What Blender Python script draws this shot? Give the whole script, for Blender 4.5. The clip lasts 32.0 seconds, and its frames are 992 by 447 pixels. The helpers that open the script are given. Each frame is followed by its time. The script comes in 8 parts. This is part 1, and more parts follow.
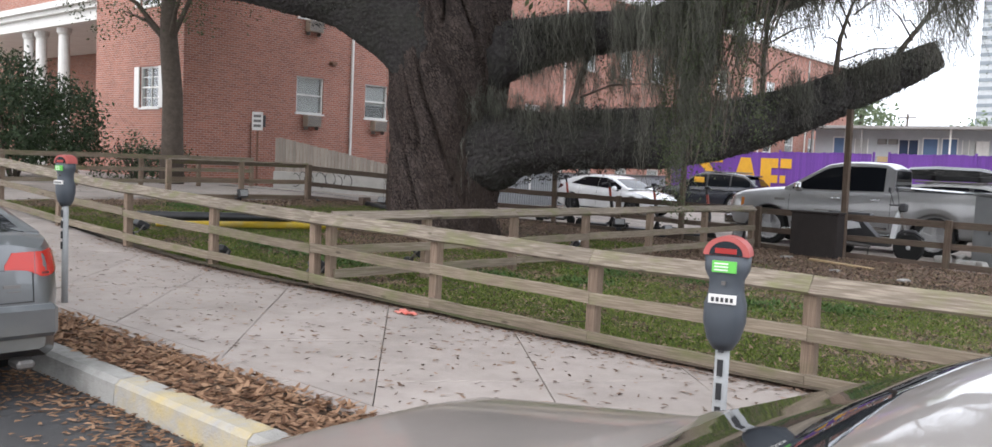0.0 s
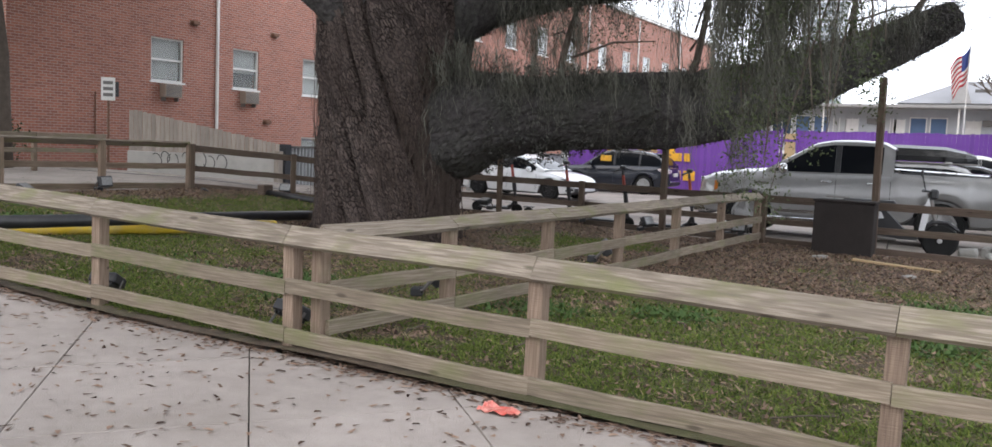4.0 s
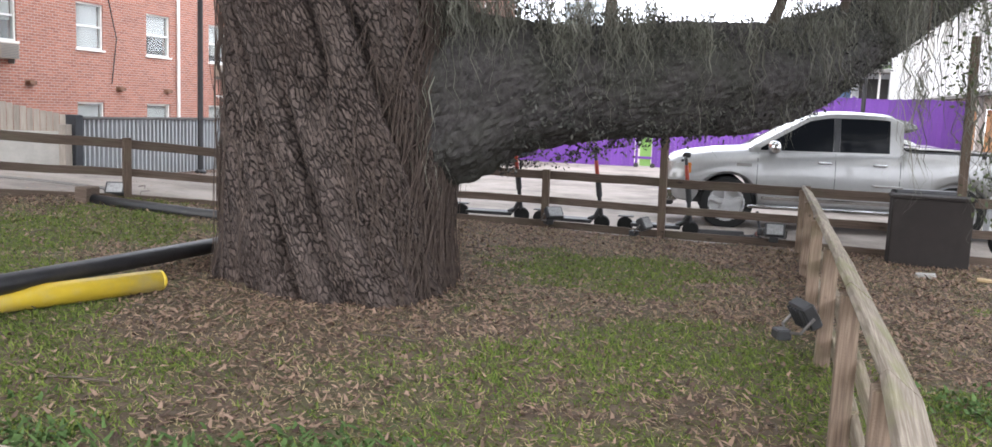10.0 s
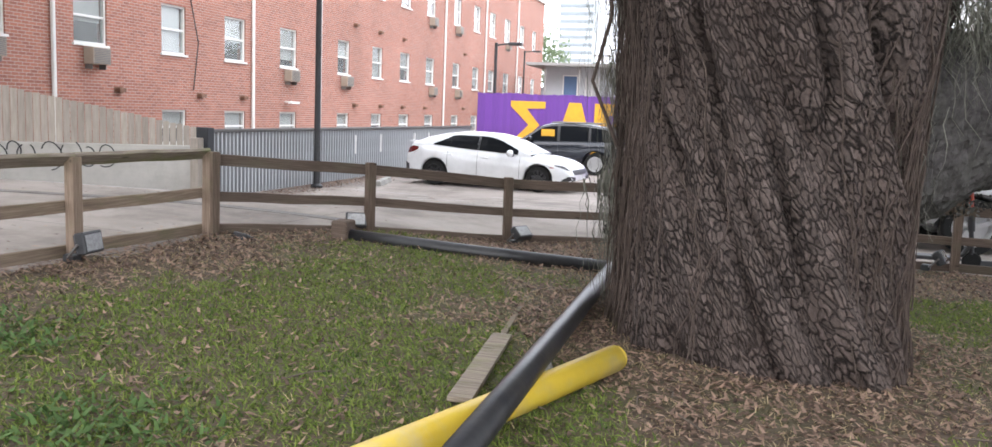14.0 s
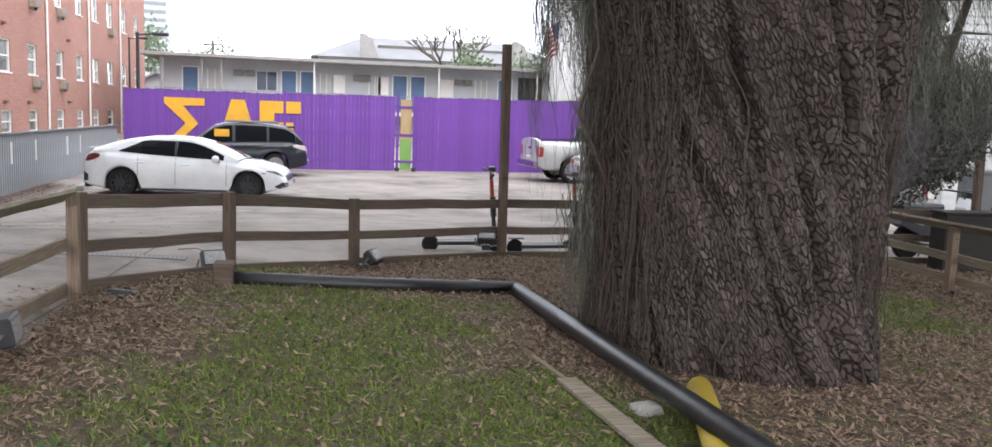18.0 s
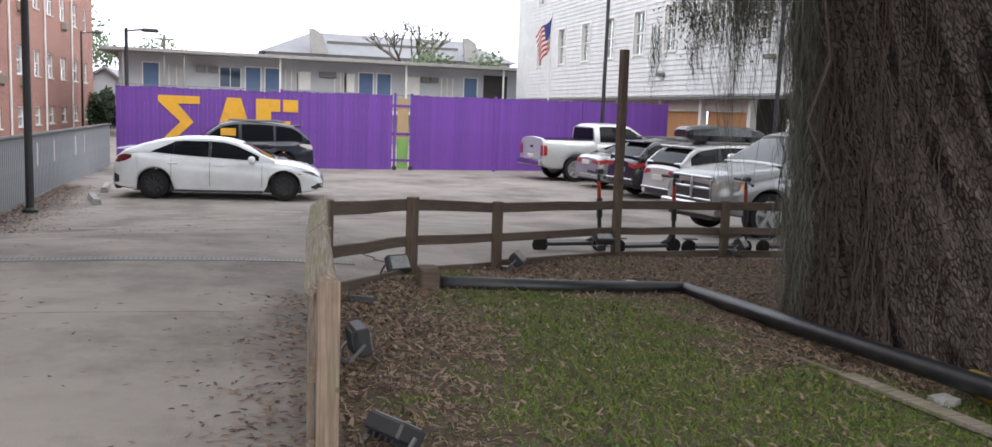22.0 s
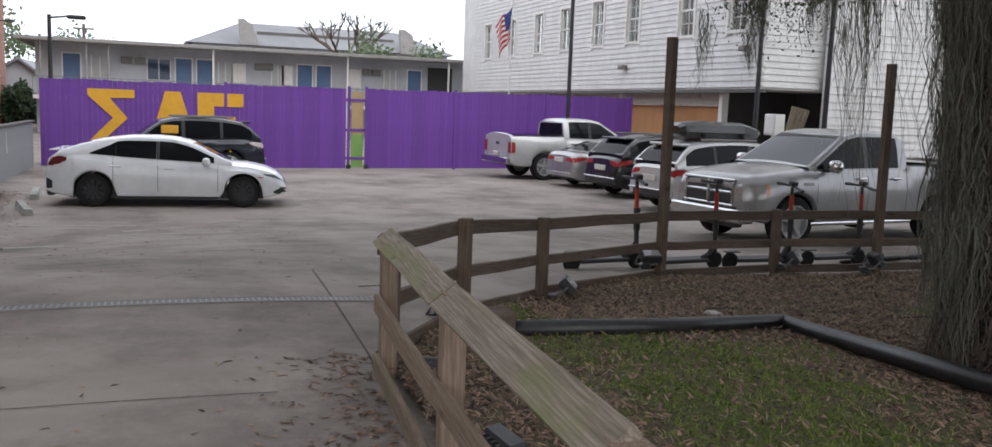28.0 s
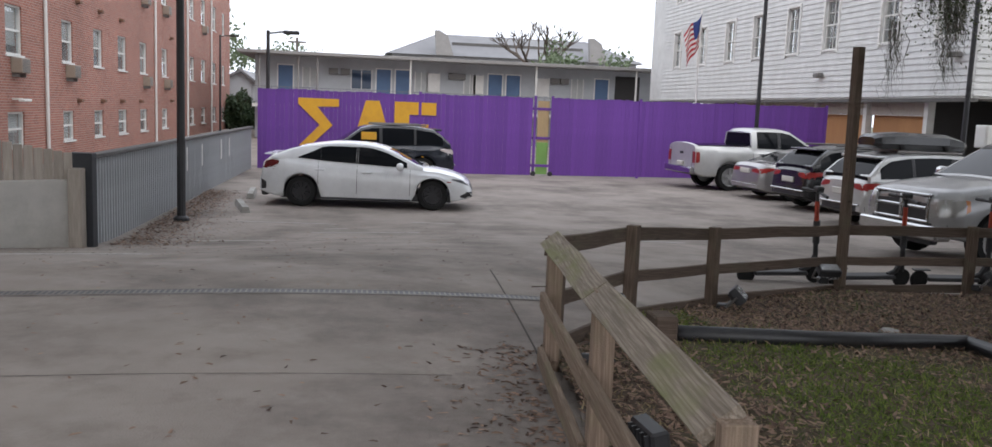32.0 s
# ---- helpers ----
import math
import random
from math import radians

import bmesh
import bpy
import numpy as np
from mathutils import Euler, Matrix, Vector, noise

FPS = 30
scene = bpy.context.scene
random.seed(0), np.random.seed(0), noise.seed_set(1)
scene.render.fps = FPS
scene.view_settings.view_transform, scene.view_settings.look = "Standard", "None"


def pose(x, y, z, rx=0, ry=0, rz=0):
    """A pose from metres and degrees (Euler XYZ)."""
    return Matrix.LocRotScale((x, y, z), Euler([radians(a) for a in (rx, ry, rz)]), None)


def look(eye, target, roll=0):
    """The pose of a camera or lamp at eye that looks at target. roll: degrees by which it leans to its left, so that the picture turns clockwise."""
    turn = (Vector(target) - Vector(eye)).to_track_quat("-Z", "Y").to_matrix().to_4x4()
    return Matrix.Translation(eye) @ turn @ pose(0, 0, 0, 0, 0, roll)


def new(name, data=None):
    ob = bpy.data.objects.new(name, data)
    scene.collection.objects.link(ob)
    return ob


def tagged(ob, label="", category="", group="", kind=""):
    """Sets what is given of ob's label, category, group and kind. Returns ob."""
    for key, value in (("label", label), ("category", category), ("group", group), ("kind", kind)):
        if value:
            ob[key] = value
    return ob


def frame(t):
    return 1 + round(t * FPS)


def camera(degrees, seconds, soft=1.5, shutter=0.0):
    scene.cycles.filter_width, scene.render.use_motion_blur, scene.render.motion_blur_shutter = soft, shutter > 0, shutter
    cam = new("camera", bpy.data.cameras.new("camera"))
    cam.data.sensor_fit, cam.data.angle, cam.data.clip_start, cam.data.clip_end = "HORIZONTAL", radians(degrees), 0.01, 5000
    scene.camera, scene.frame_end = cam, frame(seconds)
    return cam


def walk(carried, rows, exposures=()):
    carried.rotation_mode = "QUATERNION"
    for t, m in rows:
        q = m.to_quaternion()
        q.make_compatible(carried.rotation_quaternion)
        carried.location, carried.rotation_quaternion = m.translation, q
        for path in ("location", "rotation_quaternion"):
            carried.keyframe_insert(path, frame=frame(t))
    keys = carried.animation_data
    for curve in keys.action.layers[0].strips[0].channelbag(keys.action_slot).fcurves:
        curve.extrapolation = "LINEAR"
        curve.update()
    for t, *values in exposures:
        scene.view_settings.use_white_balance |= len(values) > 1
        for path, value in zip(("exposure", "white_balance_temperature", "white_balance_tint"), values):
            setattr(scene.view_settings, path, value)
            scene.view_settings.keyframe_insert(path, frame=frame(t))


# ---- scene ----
from mathutils.bvhtree import BVHTree

cam = camera(58.8, 32.0)
PATH = [
    (0, (-2.029, 0.197, 1.515), (-3.333, 1.707, 1.373), 2.5),
    (0.5, (-2.607, 0.275, 1.518), (-3.91, 1.786, 1.376), 2.5),
    (1, (-3.115, 0.376, 1.528), (-4.418, 1.887, 1.386), 2.5),
    (1.5, (-3.616, 0.596, 1.532), (-4.918, 2.108, 1.39), 2.5),
    (2, (-4.093, 0.756, 1.529), (-5.392, 2.27, 1.388), 2.4),
    (2.5, (-4.552, 0.986, 1.489), (-5.842, 2.508, 1.344), 2.3),
    (3, (-5.005, 1.24, 1.49), (-6.266, 2.785, 1.341), 2.3),
    (3.5, (-5.439, 1.537, 1.505), (-6.592, 3.164, 1.345), 2.4),
    (4, (-5.792, 1.925, 1.47), (-6.809, 3.638, 1.29), 2.5),
    (4.5, (-6.131, 2.271, 1.426), (-7.026, 4.049, 1.229), 2.5),
    (6.5, (-7.344, 3.748, 1.472), (-7.953, 5.638, 1.23), 1.8),
    (7, (-7.605, 4.102, 1.509), (-8.191, 5.998, 1.265), 1.7),
    (7.5, (-7.995, 4.304, 1.598), (-8.558, 6.205, 1.34), 1.9),
    (8, (-8.423, 4.435, 1.599), (-8.969, 6.343, 1.343), 2.0),
    (8.5, (-8.837, 4.665, 1.592), (-9.375, 6.575, 1.341), 2.0),
    (9, (-9.298, 4.766, 1.62), (-9.831, 6.677, 1.365), 2.1),
    (9.5, (-9.716, 4.808, 1.618), (-10.249, 6.72, 1.365), 2.2),
    (10, (-10.186, 4.863, 1.636), (-10.718, 6.774, 1.382), 2.3),
    (10.5, (-10.668, 4.784, 1.659), (-11.202, 6.694, 1.407), 2.4),
    (11, (-11.136, 4.874, 1.639), (-11.67, 6.785, 1.387), 2.3),
    (11.5, (-11.571, 4.982, 1.667), (-12.107, 6.892, 1.415), 2.3),
    (12, (-12.015, 5.039, 1.689), (-12.554, 6.948, 1.436), 2.2),
    (12.5, (-12.454, 5.089, 1.673), (-12.994, 6.998, 1.419), 2.2),
    (13, (-12.916, 5.127, 1.71), (-13.456, 7.036, 1.457), 2.2),
    (13.5, (-13.401, 5.164, 1.767), (-13.93, 7.077, 1.515), 2.2),
    (14, (-13.897, 5.231, 1.737), (-14.401, 7.149, 1.484), 2.3),
    (14.5, (-14.359, 5.272, 1.776), (-14.833, 7.198, 1.523), 2.3),
    (16.5, (-15.902, 5.42, 1.904), (-15.89, 7.404, 1.654), 2.2),
    (17, (-16.31, 5.429, 1.881), (-16.147, 7.408, 1.635), 2.6),
    (17.5, (-16.634, 5.524, 1.919), (-16.322, 7.485, 1.675), 2.4),
    (18, (-17.021, 5.475, 1.953), (-16.609, 7.417, 1.708), 2.1),
    (18.5, (-17.396, 5.465, 1.932), (-16.935, 7.396, 1.688), 2.0),
    (19, (-17.767, 5.5, 1.941), (-17.269, 7.421, 1.694), 2.1),
    (19.5, (-18.137, 5.538, 1.946), (-17.615, 7.452, 1.698), 2.1),
    (20, (-18.463, 5.611, 1.951), (-17.926, 7.522, 1.703), 2.1),
    (20.5, (-18.76, 5.759, 1.949), (-18.212, 7.666, 1.699), 2.2),
    (21, (-19.019, 5.812, 1.962), (-18.463, 7.717, 1.712), 2.2),
    (21.5, (-19.303, 5.798, 1.983), (-18.74, 7.701, 1.734), 2.1),
    (22, (-19.513, 5.867, 1.961), (-18.943, 7.768, 1.713), 2.2),
    (22.5, (-19.717, 6.001, 1.96), (-19.142, 7.901, 1.711), 2.1),
    (23, (-19.929, 6.126, 1.969), (-19.349, 8.023, 1.721), 2.1),
    (23.5, (-20.097, 6.273, 1.969), (-19.507, 8.168, 1.721), 2.2),
    (24, (-20.141, 6.455, 1.966), (-19.531, 8.343, 1.715), 2.1),
    (24.5, (-20.176, 6.681, 1.955), (-19.535, 8.558, 1.703), 2.1),
    (25, (-20.201, 6.823, 1.951), (-19.534, 8.691, 1.698), 2.0),
    (25.5, (-20.228, 7.021, 1.956), (-19.536, 8.881, 1.702), 2.0),
    (27.5, (-20.145, 7.771, 1.973), (-19.411, 9.614, 1.715), 2.0),
    (28, (-20.123, 7.899, 1.977), (-19.399, 9.745, 1.719), 2.1),
    (28.5, (-20.073, 7.955, 1.98), (-19.365, 9.807, 1.724), 2.1),
    (29, (-20.013, 7.972, 1.988), (-19.333, 9.835, 1.732), 2.2),
    (29.5, (-19.994, 7.935, 1.972), (-19.409, 9.83, 1.713), 2.2),
    (30, (-19.995, 7.907, 1.969), (-19.497, 9.826, 1.711), 2.2),
    (30.5, (-19.985, 7.869, 1.968), (-19.549, 9.804, 1.709), 2.3),
    (31, (-19.985, 7.821, 1.973), (-19.6, 9.767, 1.715), 2.3),
    (31.5, (-20.046, 7.674, 1.989), (-19.699, 9.627, 1.733), 2.3),
    (32, (-20.107, 7.506, 2.007), (-19.786, 9.463, 1.751), 2.3),
]
walk(cam, [(t, look(eye, target, roll)) for t, eye, target, roll in PATH], exposures=[(0, 0.16), (4.5, 0.18), (7, 0.55), (9, 0.9), (11, 1.08), (14, 0.95), (17, 0.68), (20, 0.36), (23, 0.05), (28, -0.3), (32, -0.38)])

# ---- world and light: a bright overcast sky ----
world = bpy.data.worlds.new("world")
scene.world = world
world.use_nodes = True
wn = world.node_tree.nodes
wl = world.node_tree.links
sky = wn.new("ShaderNodeTexSky")
sky.sky_type = "NISHITA"
sky.sun_disc = False
sky.sun_elevation = radians(38)
sky.sun_rotation = radians(200)
sky.air_density, sky.dust_density, sky.ozone_density = 1.0, 6.0, 0.5
# the cloud deck: a pale even veil over the blue sky
veil = wn.new("ShaderNodeMixRGB")
veil.inputs[0].default_value = 0.82
veil.inputs[2].default_value = (17.4, 18.2, 20.2, 1)
wl.new(sky.outputs[0], veil.inputs[1])
wl.new(veil.outputs[0], wn["Background"].inputs[0])
wn["Background"].inputs[1].default_value = 0.14
sun = new("sun", bpy.data.lights.new("sun", "SUN"))
sun.data.energy = 0.8
sun.data.angle = radians(40)
sun.data.color = (1.0, 0.97, 0.94)
sun.matrix_world = look((20, -30, 40), (0, 12, 0))
scene.view_settings.exposure = 0.0

# ---- helpers of this scene ----
def smooth(a, b, v):
    v = min(1.0, max(0.0, (v - a) / (b - a)))
    return v * v * (3 - 2 * v)


def gz(x, y):
    """Height of the ground: the street climbs gently to the west, the car park lies a little lower."""
    w = 1 - smooth(15, 26 - 4 * smooth(17, 23, -x), y)
    dip = 0.13 * math.exp(-((x + 16.5) / 1.3) ** 2 - ((y - 15.8) / 1.3) ** 2)
    return 0.45 * smooth(11.5, 21.5, -x) * w - 0.2 * (1 - w) - dip


def part(name, bm, material, parent=None, label="", smooth_faces=False, kind=""):
    me = bpy.data.meshes.new(name)
    if not isinstance(bm, bpy.types.Mesh):
        bm.to_mesh(me)
        bm.free()
    else:
        me = bm
    if material is not None and not me.materials:
        for m in material if isinstance(material, (list, tuple)) else (material,):
            me.materials.append(m)
    if smooth_faces:
        for p in me.polygons:
            p.use_smooth = True
    ob = new(name, me)
    if parent is not None:
        ob.parent = parent
    if label or kind:
        tagged(ob, label, kind=kind)
    return ob


def thing(name, label, category, x=0, y=0, z=0, rz=0, group="", kind=""):
    ob = new(name)
    ob.empty_display_size = 0.2
    ob.matrix_world = pose(x, y, z, 0, 0, rz)
    return tagged(ob, label, category, group, kind)


def add_box(bm, lo, hi, m=None, bevel=0.0):
    """An upright box from corner to corner, moved by m."""
    vs = []
    for z in (lo[2], hi[2]):
        for x, y in ((lo[0], lo[1]), (hi[0], lo[1]), (hi[0], hi[1]), (lo[0], hi[1])):
            v = Vector((x, y, z))
            vs.append(bm.verts.new(m @ v if m else v))
    fs = [bm.faces.new([vs[i] for i in f]) for f in ((3, 2, 1, 0), (4, 5, 6, 7), (0, 1, 5, 4), (1, 2, 6, 5), (2, 3, 7, 6), (3, 0, 4, 7))]
    if bevel:
        edges = list({e for f in fs for e in f.edges})
        bmesh.ops.bevel(bm, geom=edges, offset=bevel, segments=1, affect="EDGES")
    return fs


def box(lo, hi, m=None, bevel=0.0):
    bm = bmesh.new()
    add_box(bm, lo, hi, m, bevel)
    return bm


def add_tube(bm, points, radii, n=10, cap=True, squash=None):
    """A tube along points, with a radius at each."""
    rings = []
    pts = [Vector(p) for p in points]
    if not hasattr(radii, "__len__"):
        radii = [radii] * len(pts)
    up = None
    for i, p in enumerate(pts):
        d = (pts[min(i + 1, len(pts) - 1)] - pts[max(i - 1, 0)]).normalized()
        if up is None:
            up = Vector((0, 0, 1)) if abs(d.z) < 0.9 else Vector((1, 0, 0))
        side = d.cross(up).normalized()
        up = side.cross(d).normalized()
        ring = []
        for k in range(n):
            a = 2 * math.pi * k / n
            ring.append(bm.verts.new(p + (side * math.cos(a) + up * math.sin(a)) * radii[i]))
        rings.append(ring)
    for r, s in zip(rings, rings[1:]):
        for k in range(n):
            bm.faces.new((r[k], r[(k + 1) % n], s[(k + 1) % n], s[k]))
    if cap:
        bm.faces.new(rings[0][::-1])
        bm.faces.new(rings[-1])
    return rings


def tube(points, radii, n=10, cap=True):
    bm = bmesh.new()
    add_tube(bm, points, radii, n, cap)
    return bm


def lathe(profile, n=16, axis="z"):
    """A turned body: profile rows of radius and height."""
    bm = bmesh.new()
    rings = []
    for r, h in profile:
        ring = []
        for k in range(n):
            a = 2 * math.pi * k / n
            c, s = r * math.cos(a), r * math.sin(a)
            ring.append(bm.verts.new({"z": (c, s, h), "y": (c, h, s), "x": (h, c, s)}[axis]))
        rings.append(ring)
    for a, b in zip(rings, rings[1:]):
        for k in range(n):
            bm.faces.new((a[k], a[(k + 1) % n], b[(k + 1) % n], b[k]))
    bm.faces.new(rings[0][::-1])
    bm.faces.new(rings[-1])
    bmesh.ops.recalc_face_normals(bm, faces=bm.faces)
    return bm


def prism(outline, depth, axis="y", at=0.0):
    """A flat outline of (a, b) pairs, thickened along an axis."""
    bm = bmesh.new()

    def place(a, b, d):
        return {"y": (a, d, b), "x": (d, a, b), "z": (a, b, d)}[axis]

    lo = [bm.verts.new(place(a, b, at)) for a, b in outline]
    hi = [bm.verts.new(place(a, b, at + depth)) for a, b in outline]
    bm.faces.new(lo)
    bm.faces.new(hi[::-1])
    n = len(lo)
    for k in range(n):
        bm.faces.new((lo[k], lo[(k + 1) % n], hi[(k + 1) % n], hi[k]))
    bmesh.ops.recalc_face_normals(bm, faces=bm.faces)
    return bm


def beam_matrix(a, b):
    """Local x runs from a to b, local z stays as upright as it can."""
    a, b = Vector(a), Vector(b)
    x = (b - a).normalized()
    y = Vector((0, 0, 1)).cross(x).normalized()
    z = x.cross(y)
    return Matrix(((x.x, y.x, z.x, a.x), (x.y, y.y, z.y, a.y), (x.z, y.z, z.z, a.z), (0, 0, 0, 1)))

# ---- materials ----
def mat(name, color, rough=0.7, metal=0.0, color2=None, scale=6.0, detail=6.0, bump=0.0, bump_scale=None, stretch=None, dirt=None, dirt_scale=0.6, dirt_amount=0.5, spec=0.5, vary=0.0, coat=0.0, island=False):
    """A surface: a grain between two colours, larger stains, fine relief and a random shade for each piece."""
    m = bpy.data.materials.new(name)
    m.use_nodes = True
    nt = m.node_tree
    N, L = nt.nodes, nt.links
    b = N["Principled BSDF"]
    b.inputs["Roughness"].default_value = rough
    b.inputs["Metallic"].default_value = metal
    b.inputs["Specular IOR Level"].default_value = spec
    b.inputs["Coat Weight"].default_value = coat
    c4 = (*color, 1)
    if color2 is None:
        color2 = tuple(v * 0.82 for v in color)
    tc = N.new("ShaderNodeTexCoord")
    mp = N.new("ShaderNodeMapping")
    L.new(tc.outputs["Object"], mp.inputs[0])
    if stretch:
        mp.inputs["Scale"].default_value = stretch
    n1 = N.new("ShaderNodeTexNoise")
    n1.inputs["Scale"].default_value = scale
    n1.inputs["Detail"].default_value = detail
    n1.inputs["Roughness"].default_value = 0.65
    L.new(mp.outputs[0], n1.inputs["Vector"])
    r1 = N.new("ShaderNodeValToRGB")
    r1.color_ramp.elements[0].position, r1.color_ramp.elements[1].position = 0.3, 0.7
    r1.color_ramp.elements[0].color, r1.color_ramp.elements[1].color = (*color2, 1), c4
    L.new(n1.outputs["Fac"], r1.inputs[0])
    col = r1.outputs[0]
    if dirt:
        n2 = N.new("ShaderNodeTexNoise")
        n2.inputs["Scale"].default_value = dirt_scale
        n2.inputs["Detail"].default_value = 8
        n2.inputs["Roughness"].default_value = 0.7
        L.new(tc.outputs["Object"], n2.inputs["Vector"])
        r2 = N.new("ShaderNodeValToRGB")
        r2.color_ramp.elements[0].position, r2.color_ramp.elements[1].position = 0.45, 0.68
        r2.color_ramp.elements[0].color, r2.color_ramp.elements[1].color = (0, 0, 0, 1), (dirt_amount,) * 3 + (1,)
        L.new(n2.outputs["Fac"], r2.inputs[0])
        mx = N.new("ShaderNodeMixRGB")
        mx.inputs[2].default_value = (*dirt, 1)
        L.new(r2.outputs[0], mx.inputs[0])
        L.new(col, mx.inputs[1])
        col = mx.outputs[0]
    if vary or island:
        if island:
            src = N.new("ShaderNodeNewGeometry").outputs["Random Per Island"]
        else:
            src = N.new("ShaderNodeObjectInfo").outputs["Random"]
        mr = N.new("ShaderNodeMapRange")
        mr.inputs["To Min"].default_value, mr.inputs["To Max"].default_value = 1 - vary, 1 + vary
        L.new(src, mr.inputs[0])
        hs = N.new("ShaderNodeHueSaturation")
        L.new(mr.outputs[0], hs.inputs["Value"])
        L.new(col, hs.inputs["Color"])
        col = hs.outputs[0]
    L.new(col, b.inputs["Base Color"])
    if bump:
        n3 = N.new("ShaderNodeTexNoise")
        n3.inputs["Scale"].default_value = bump_scale or scale * 3
        n3.inputs["Detail"].default_value = 5
        L.new(mp.outputs[0], n3.inputs["Vector"])
        bp = N.new("ShaderNodeBump")
        bp.inputs["Strength"].default_value = bump
        bp.inputs["Distance"].default_value = 0.02
        L.new(n3.outputs["Fac"], bp.inputs["Height"])
        L.new(bp.outputs[0], b.inputs["Normal"])
    return m


def glass_mat(name, tint=(0.02, 0.025, 0.03), rough=0.04, spec=0.4):
    """Dark window glass that mirrors the sky."""
    m = bpy.data.materials.new(name)
    m.use_nodes = True
    b = m.node_tree.nodes["Principled BSDF"]
    b.inputs["Base Color"].default_value = (*tint, 1)
    b.inputs["Roughness"].default_value = rough
    b.inputs["Specular IOR Level"].default_value = spec
    return m


M_concrete = mat("concrete", (0.40, 0.375, 0.35), 0.9, color2=(0.32, 0.30, 0.28), scale=3.0, bump=0.3, bump_scale=60, dirt=(0.2, 0.17, 0.14), dirt_scale=0.7, dirt_amount=0.45)
M_asphalt = mat("asphalt", (0.06, 0.06, 0.062), 0.9, scale=30, bump=0.5, bump_scale=150, dirt=(0.09, 0.085, 0.08), dirt_scale=0.5)
M_purple = mat("purple painted boards", (0.165, 0.055, 0.34), 0.7, scale=3, stretch=(8, 8, 0.6), bump=0.3, dirt=(0.09, 0.03, 0.2), dirt_scale=0.8, vary=0.1)
M_white_siding = mat("white siding", (0.66, 0.66, 0.645), 0.65, scale=2, dirt=(0.5, 0.5, 0.48), dirt_scale=0.4)
M_paint_white = mat("white car paint", (0.75, 0.76, 0.77), 0.25, coat=0.6, scale=2)
M_far_ground = mat("far ground", (0.16, 0.17, 0.12), 0.95, scale=0.1, dirt=(0.2, 0.19, 0.17), dirt_scale=0.02)
M_lot = mat("car park concrete", (0.32, 0.278, 0.245), 0.92, color2=(0.24, 0.206, 0.181), scale=1.2, detail=10, bump=0.25, bump_scale=80, dirt=(0.08, 0.066, 0.056), dirt_scale=0.45, dirt_amount=0.8)
M_slab = mat("pavement slab", (0.375, 0.33, 0.30), 0.9, color2=(0.305, 0.265, 0.24), scale=2.5, detail=10, bump=0.3, bump_scale=90, dirt=(0.21, 0.18, 0.155), dirt_scale=0.9, dirt_amount=0.5, vary=0.06)
M_joint = mat("joint dirt", (0.07, 0.06, 0.05), 0.95, scale=20)
M_kerb = mat("kerb concrete", (0.42, 0.41, 0.38), 0.9, color2=(0.30, 0.29, 0.27), scale=5, bump=0.4, bump_scale=60, dirt=(0.16, 0.15, 0.13), dirt_scale=1.5, dirt_amount=0.6)
M_kerb_yellow = mat("kerb with worn yellow paint", (0.42, 0.40, 0.36), 0.9, color2=(0.32, 0.31, 0.29), scale=5, bump=0.4, bump_scale=60, dirt=(0.55, 0.38, 0.05), dirt_scale=1.1, dirt_amount=0.8)
M_soil = mat("lawn soil", (0.12, 0.085, 0.055), 0.97, color2=(0.06, 0.042, 0.03), scale=9.0, detail=10, bump=0.9, bump_scale=40, dirt=(0.06, 0.075, 0.02), dirt_scale=0.55, dirt_amount=0.85)
M_litter_soil = mat("leaf litter soil", (0.15, 0.095, 0.06), 0.97, color2=(0.07, 0.045, 0.03), scale=9, detail=10, bump=0.9, bump_scale=40)
M_iron = mat("dull grey metal", (0.20, 0.19, 0.18), 0.5, metal=0.8, scale=12, dirt=(0.1, 0.07, 0.05), dirt_scale=3)
M_black = mat("black plastic", (0.018, 0.018, 0.02), 0.5, scale=8, color2=(0.028, 0.028, 0.03))
M_drain = mat("worn drain iron", (0.21, 0.195, 0.18), 0.7, scale=12, dirt=(0.07, 0.055, 0.045), dirt_scale=3)
M_faded_line = mat("faded line paint", (0.40, 0.38, 0.35), 0.9, color2=(0.26, 0.24, 0.22), scale=9, detail=10)
M_white_trim = mat("white paint", (0.74, 0.73, 0.70), 0.55, color2=(0.66, 0.65, 0.62), scale=3, dirt=(0.5, 0.48, 0.44), dirt_scale=0.8, dirt_amount=0.35)
# near-black: the shade of unlit rooms and openings is put into this colour
M_interior_shade = mat("painted interior shade", (0.045, 0.043, 0.042), 0.9, scale=1.5)
M_blind = mat("window blind", (0.56, 0.555, 0.53), 0.8, color2=(0.5, 0.495, 0.47), scale=2)
M_curtain = mat("curtained glass", (0.42, 0.43, 0.42), 0.35, scale=4)
M_blue_glass = glass_mat("blue glass", (0.03, 0.05, 0.09))
M_dark_glass = glass_mat("dark glass")
M_car_glass = glass_mat("car glass", (0.008, 0.009, 0.011), 0.05, 0.1)
M_pane = bpy.data.materials.new("window pane")
M_pane.use_nodes = True
_b = M_pane.node_tree.nodes["Principled BSDF"]
_b.inputs["Base Color"].default_value = (0.9, 0.93, 0.92, 1)
_b.inputs["Roughness"].default_value = 0.03
_b.inputs["Transmission Weight"].default_value = 0.9
_b.inputs["IOR"].default_value = 1.35
M_ac = mat("air conditioner case", (0.36, 0.30, 0.24), 0.6, scale=6, dirt=(0.2, 0.14, 0.1), dirt_scale=3)
M_ac_dark = mat("grey metal grille", (0.17, 0.16, 0.15), 0.55, scale=8)
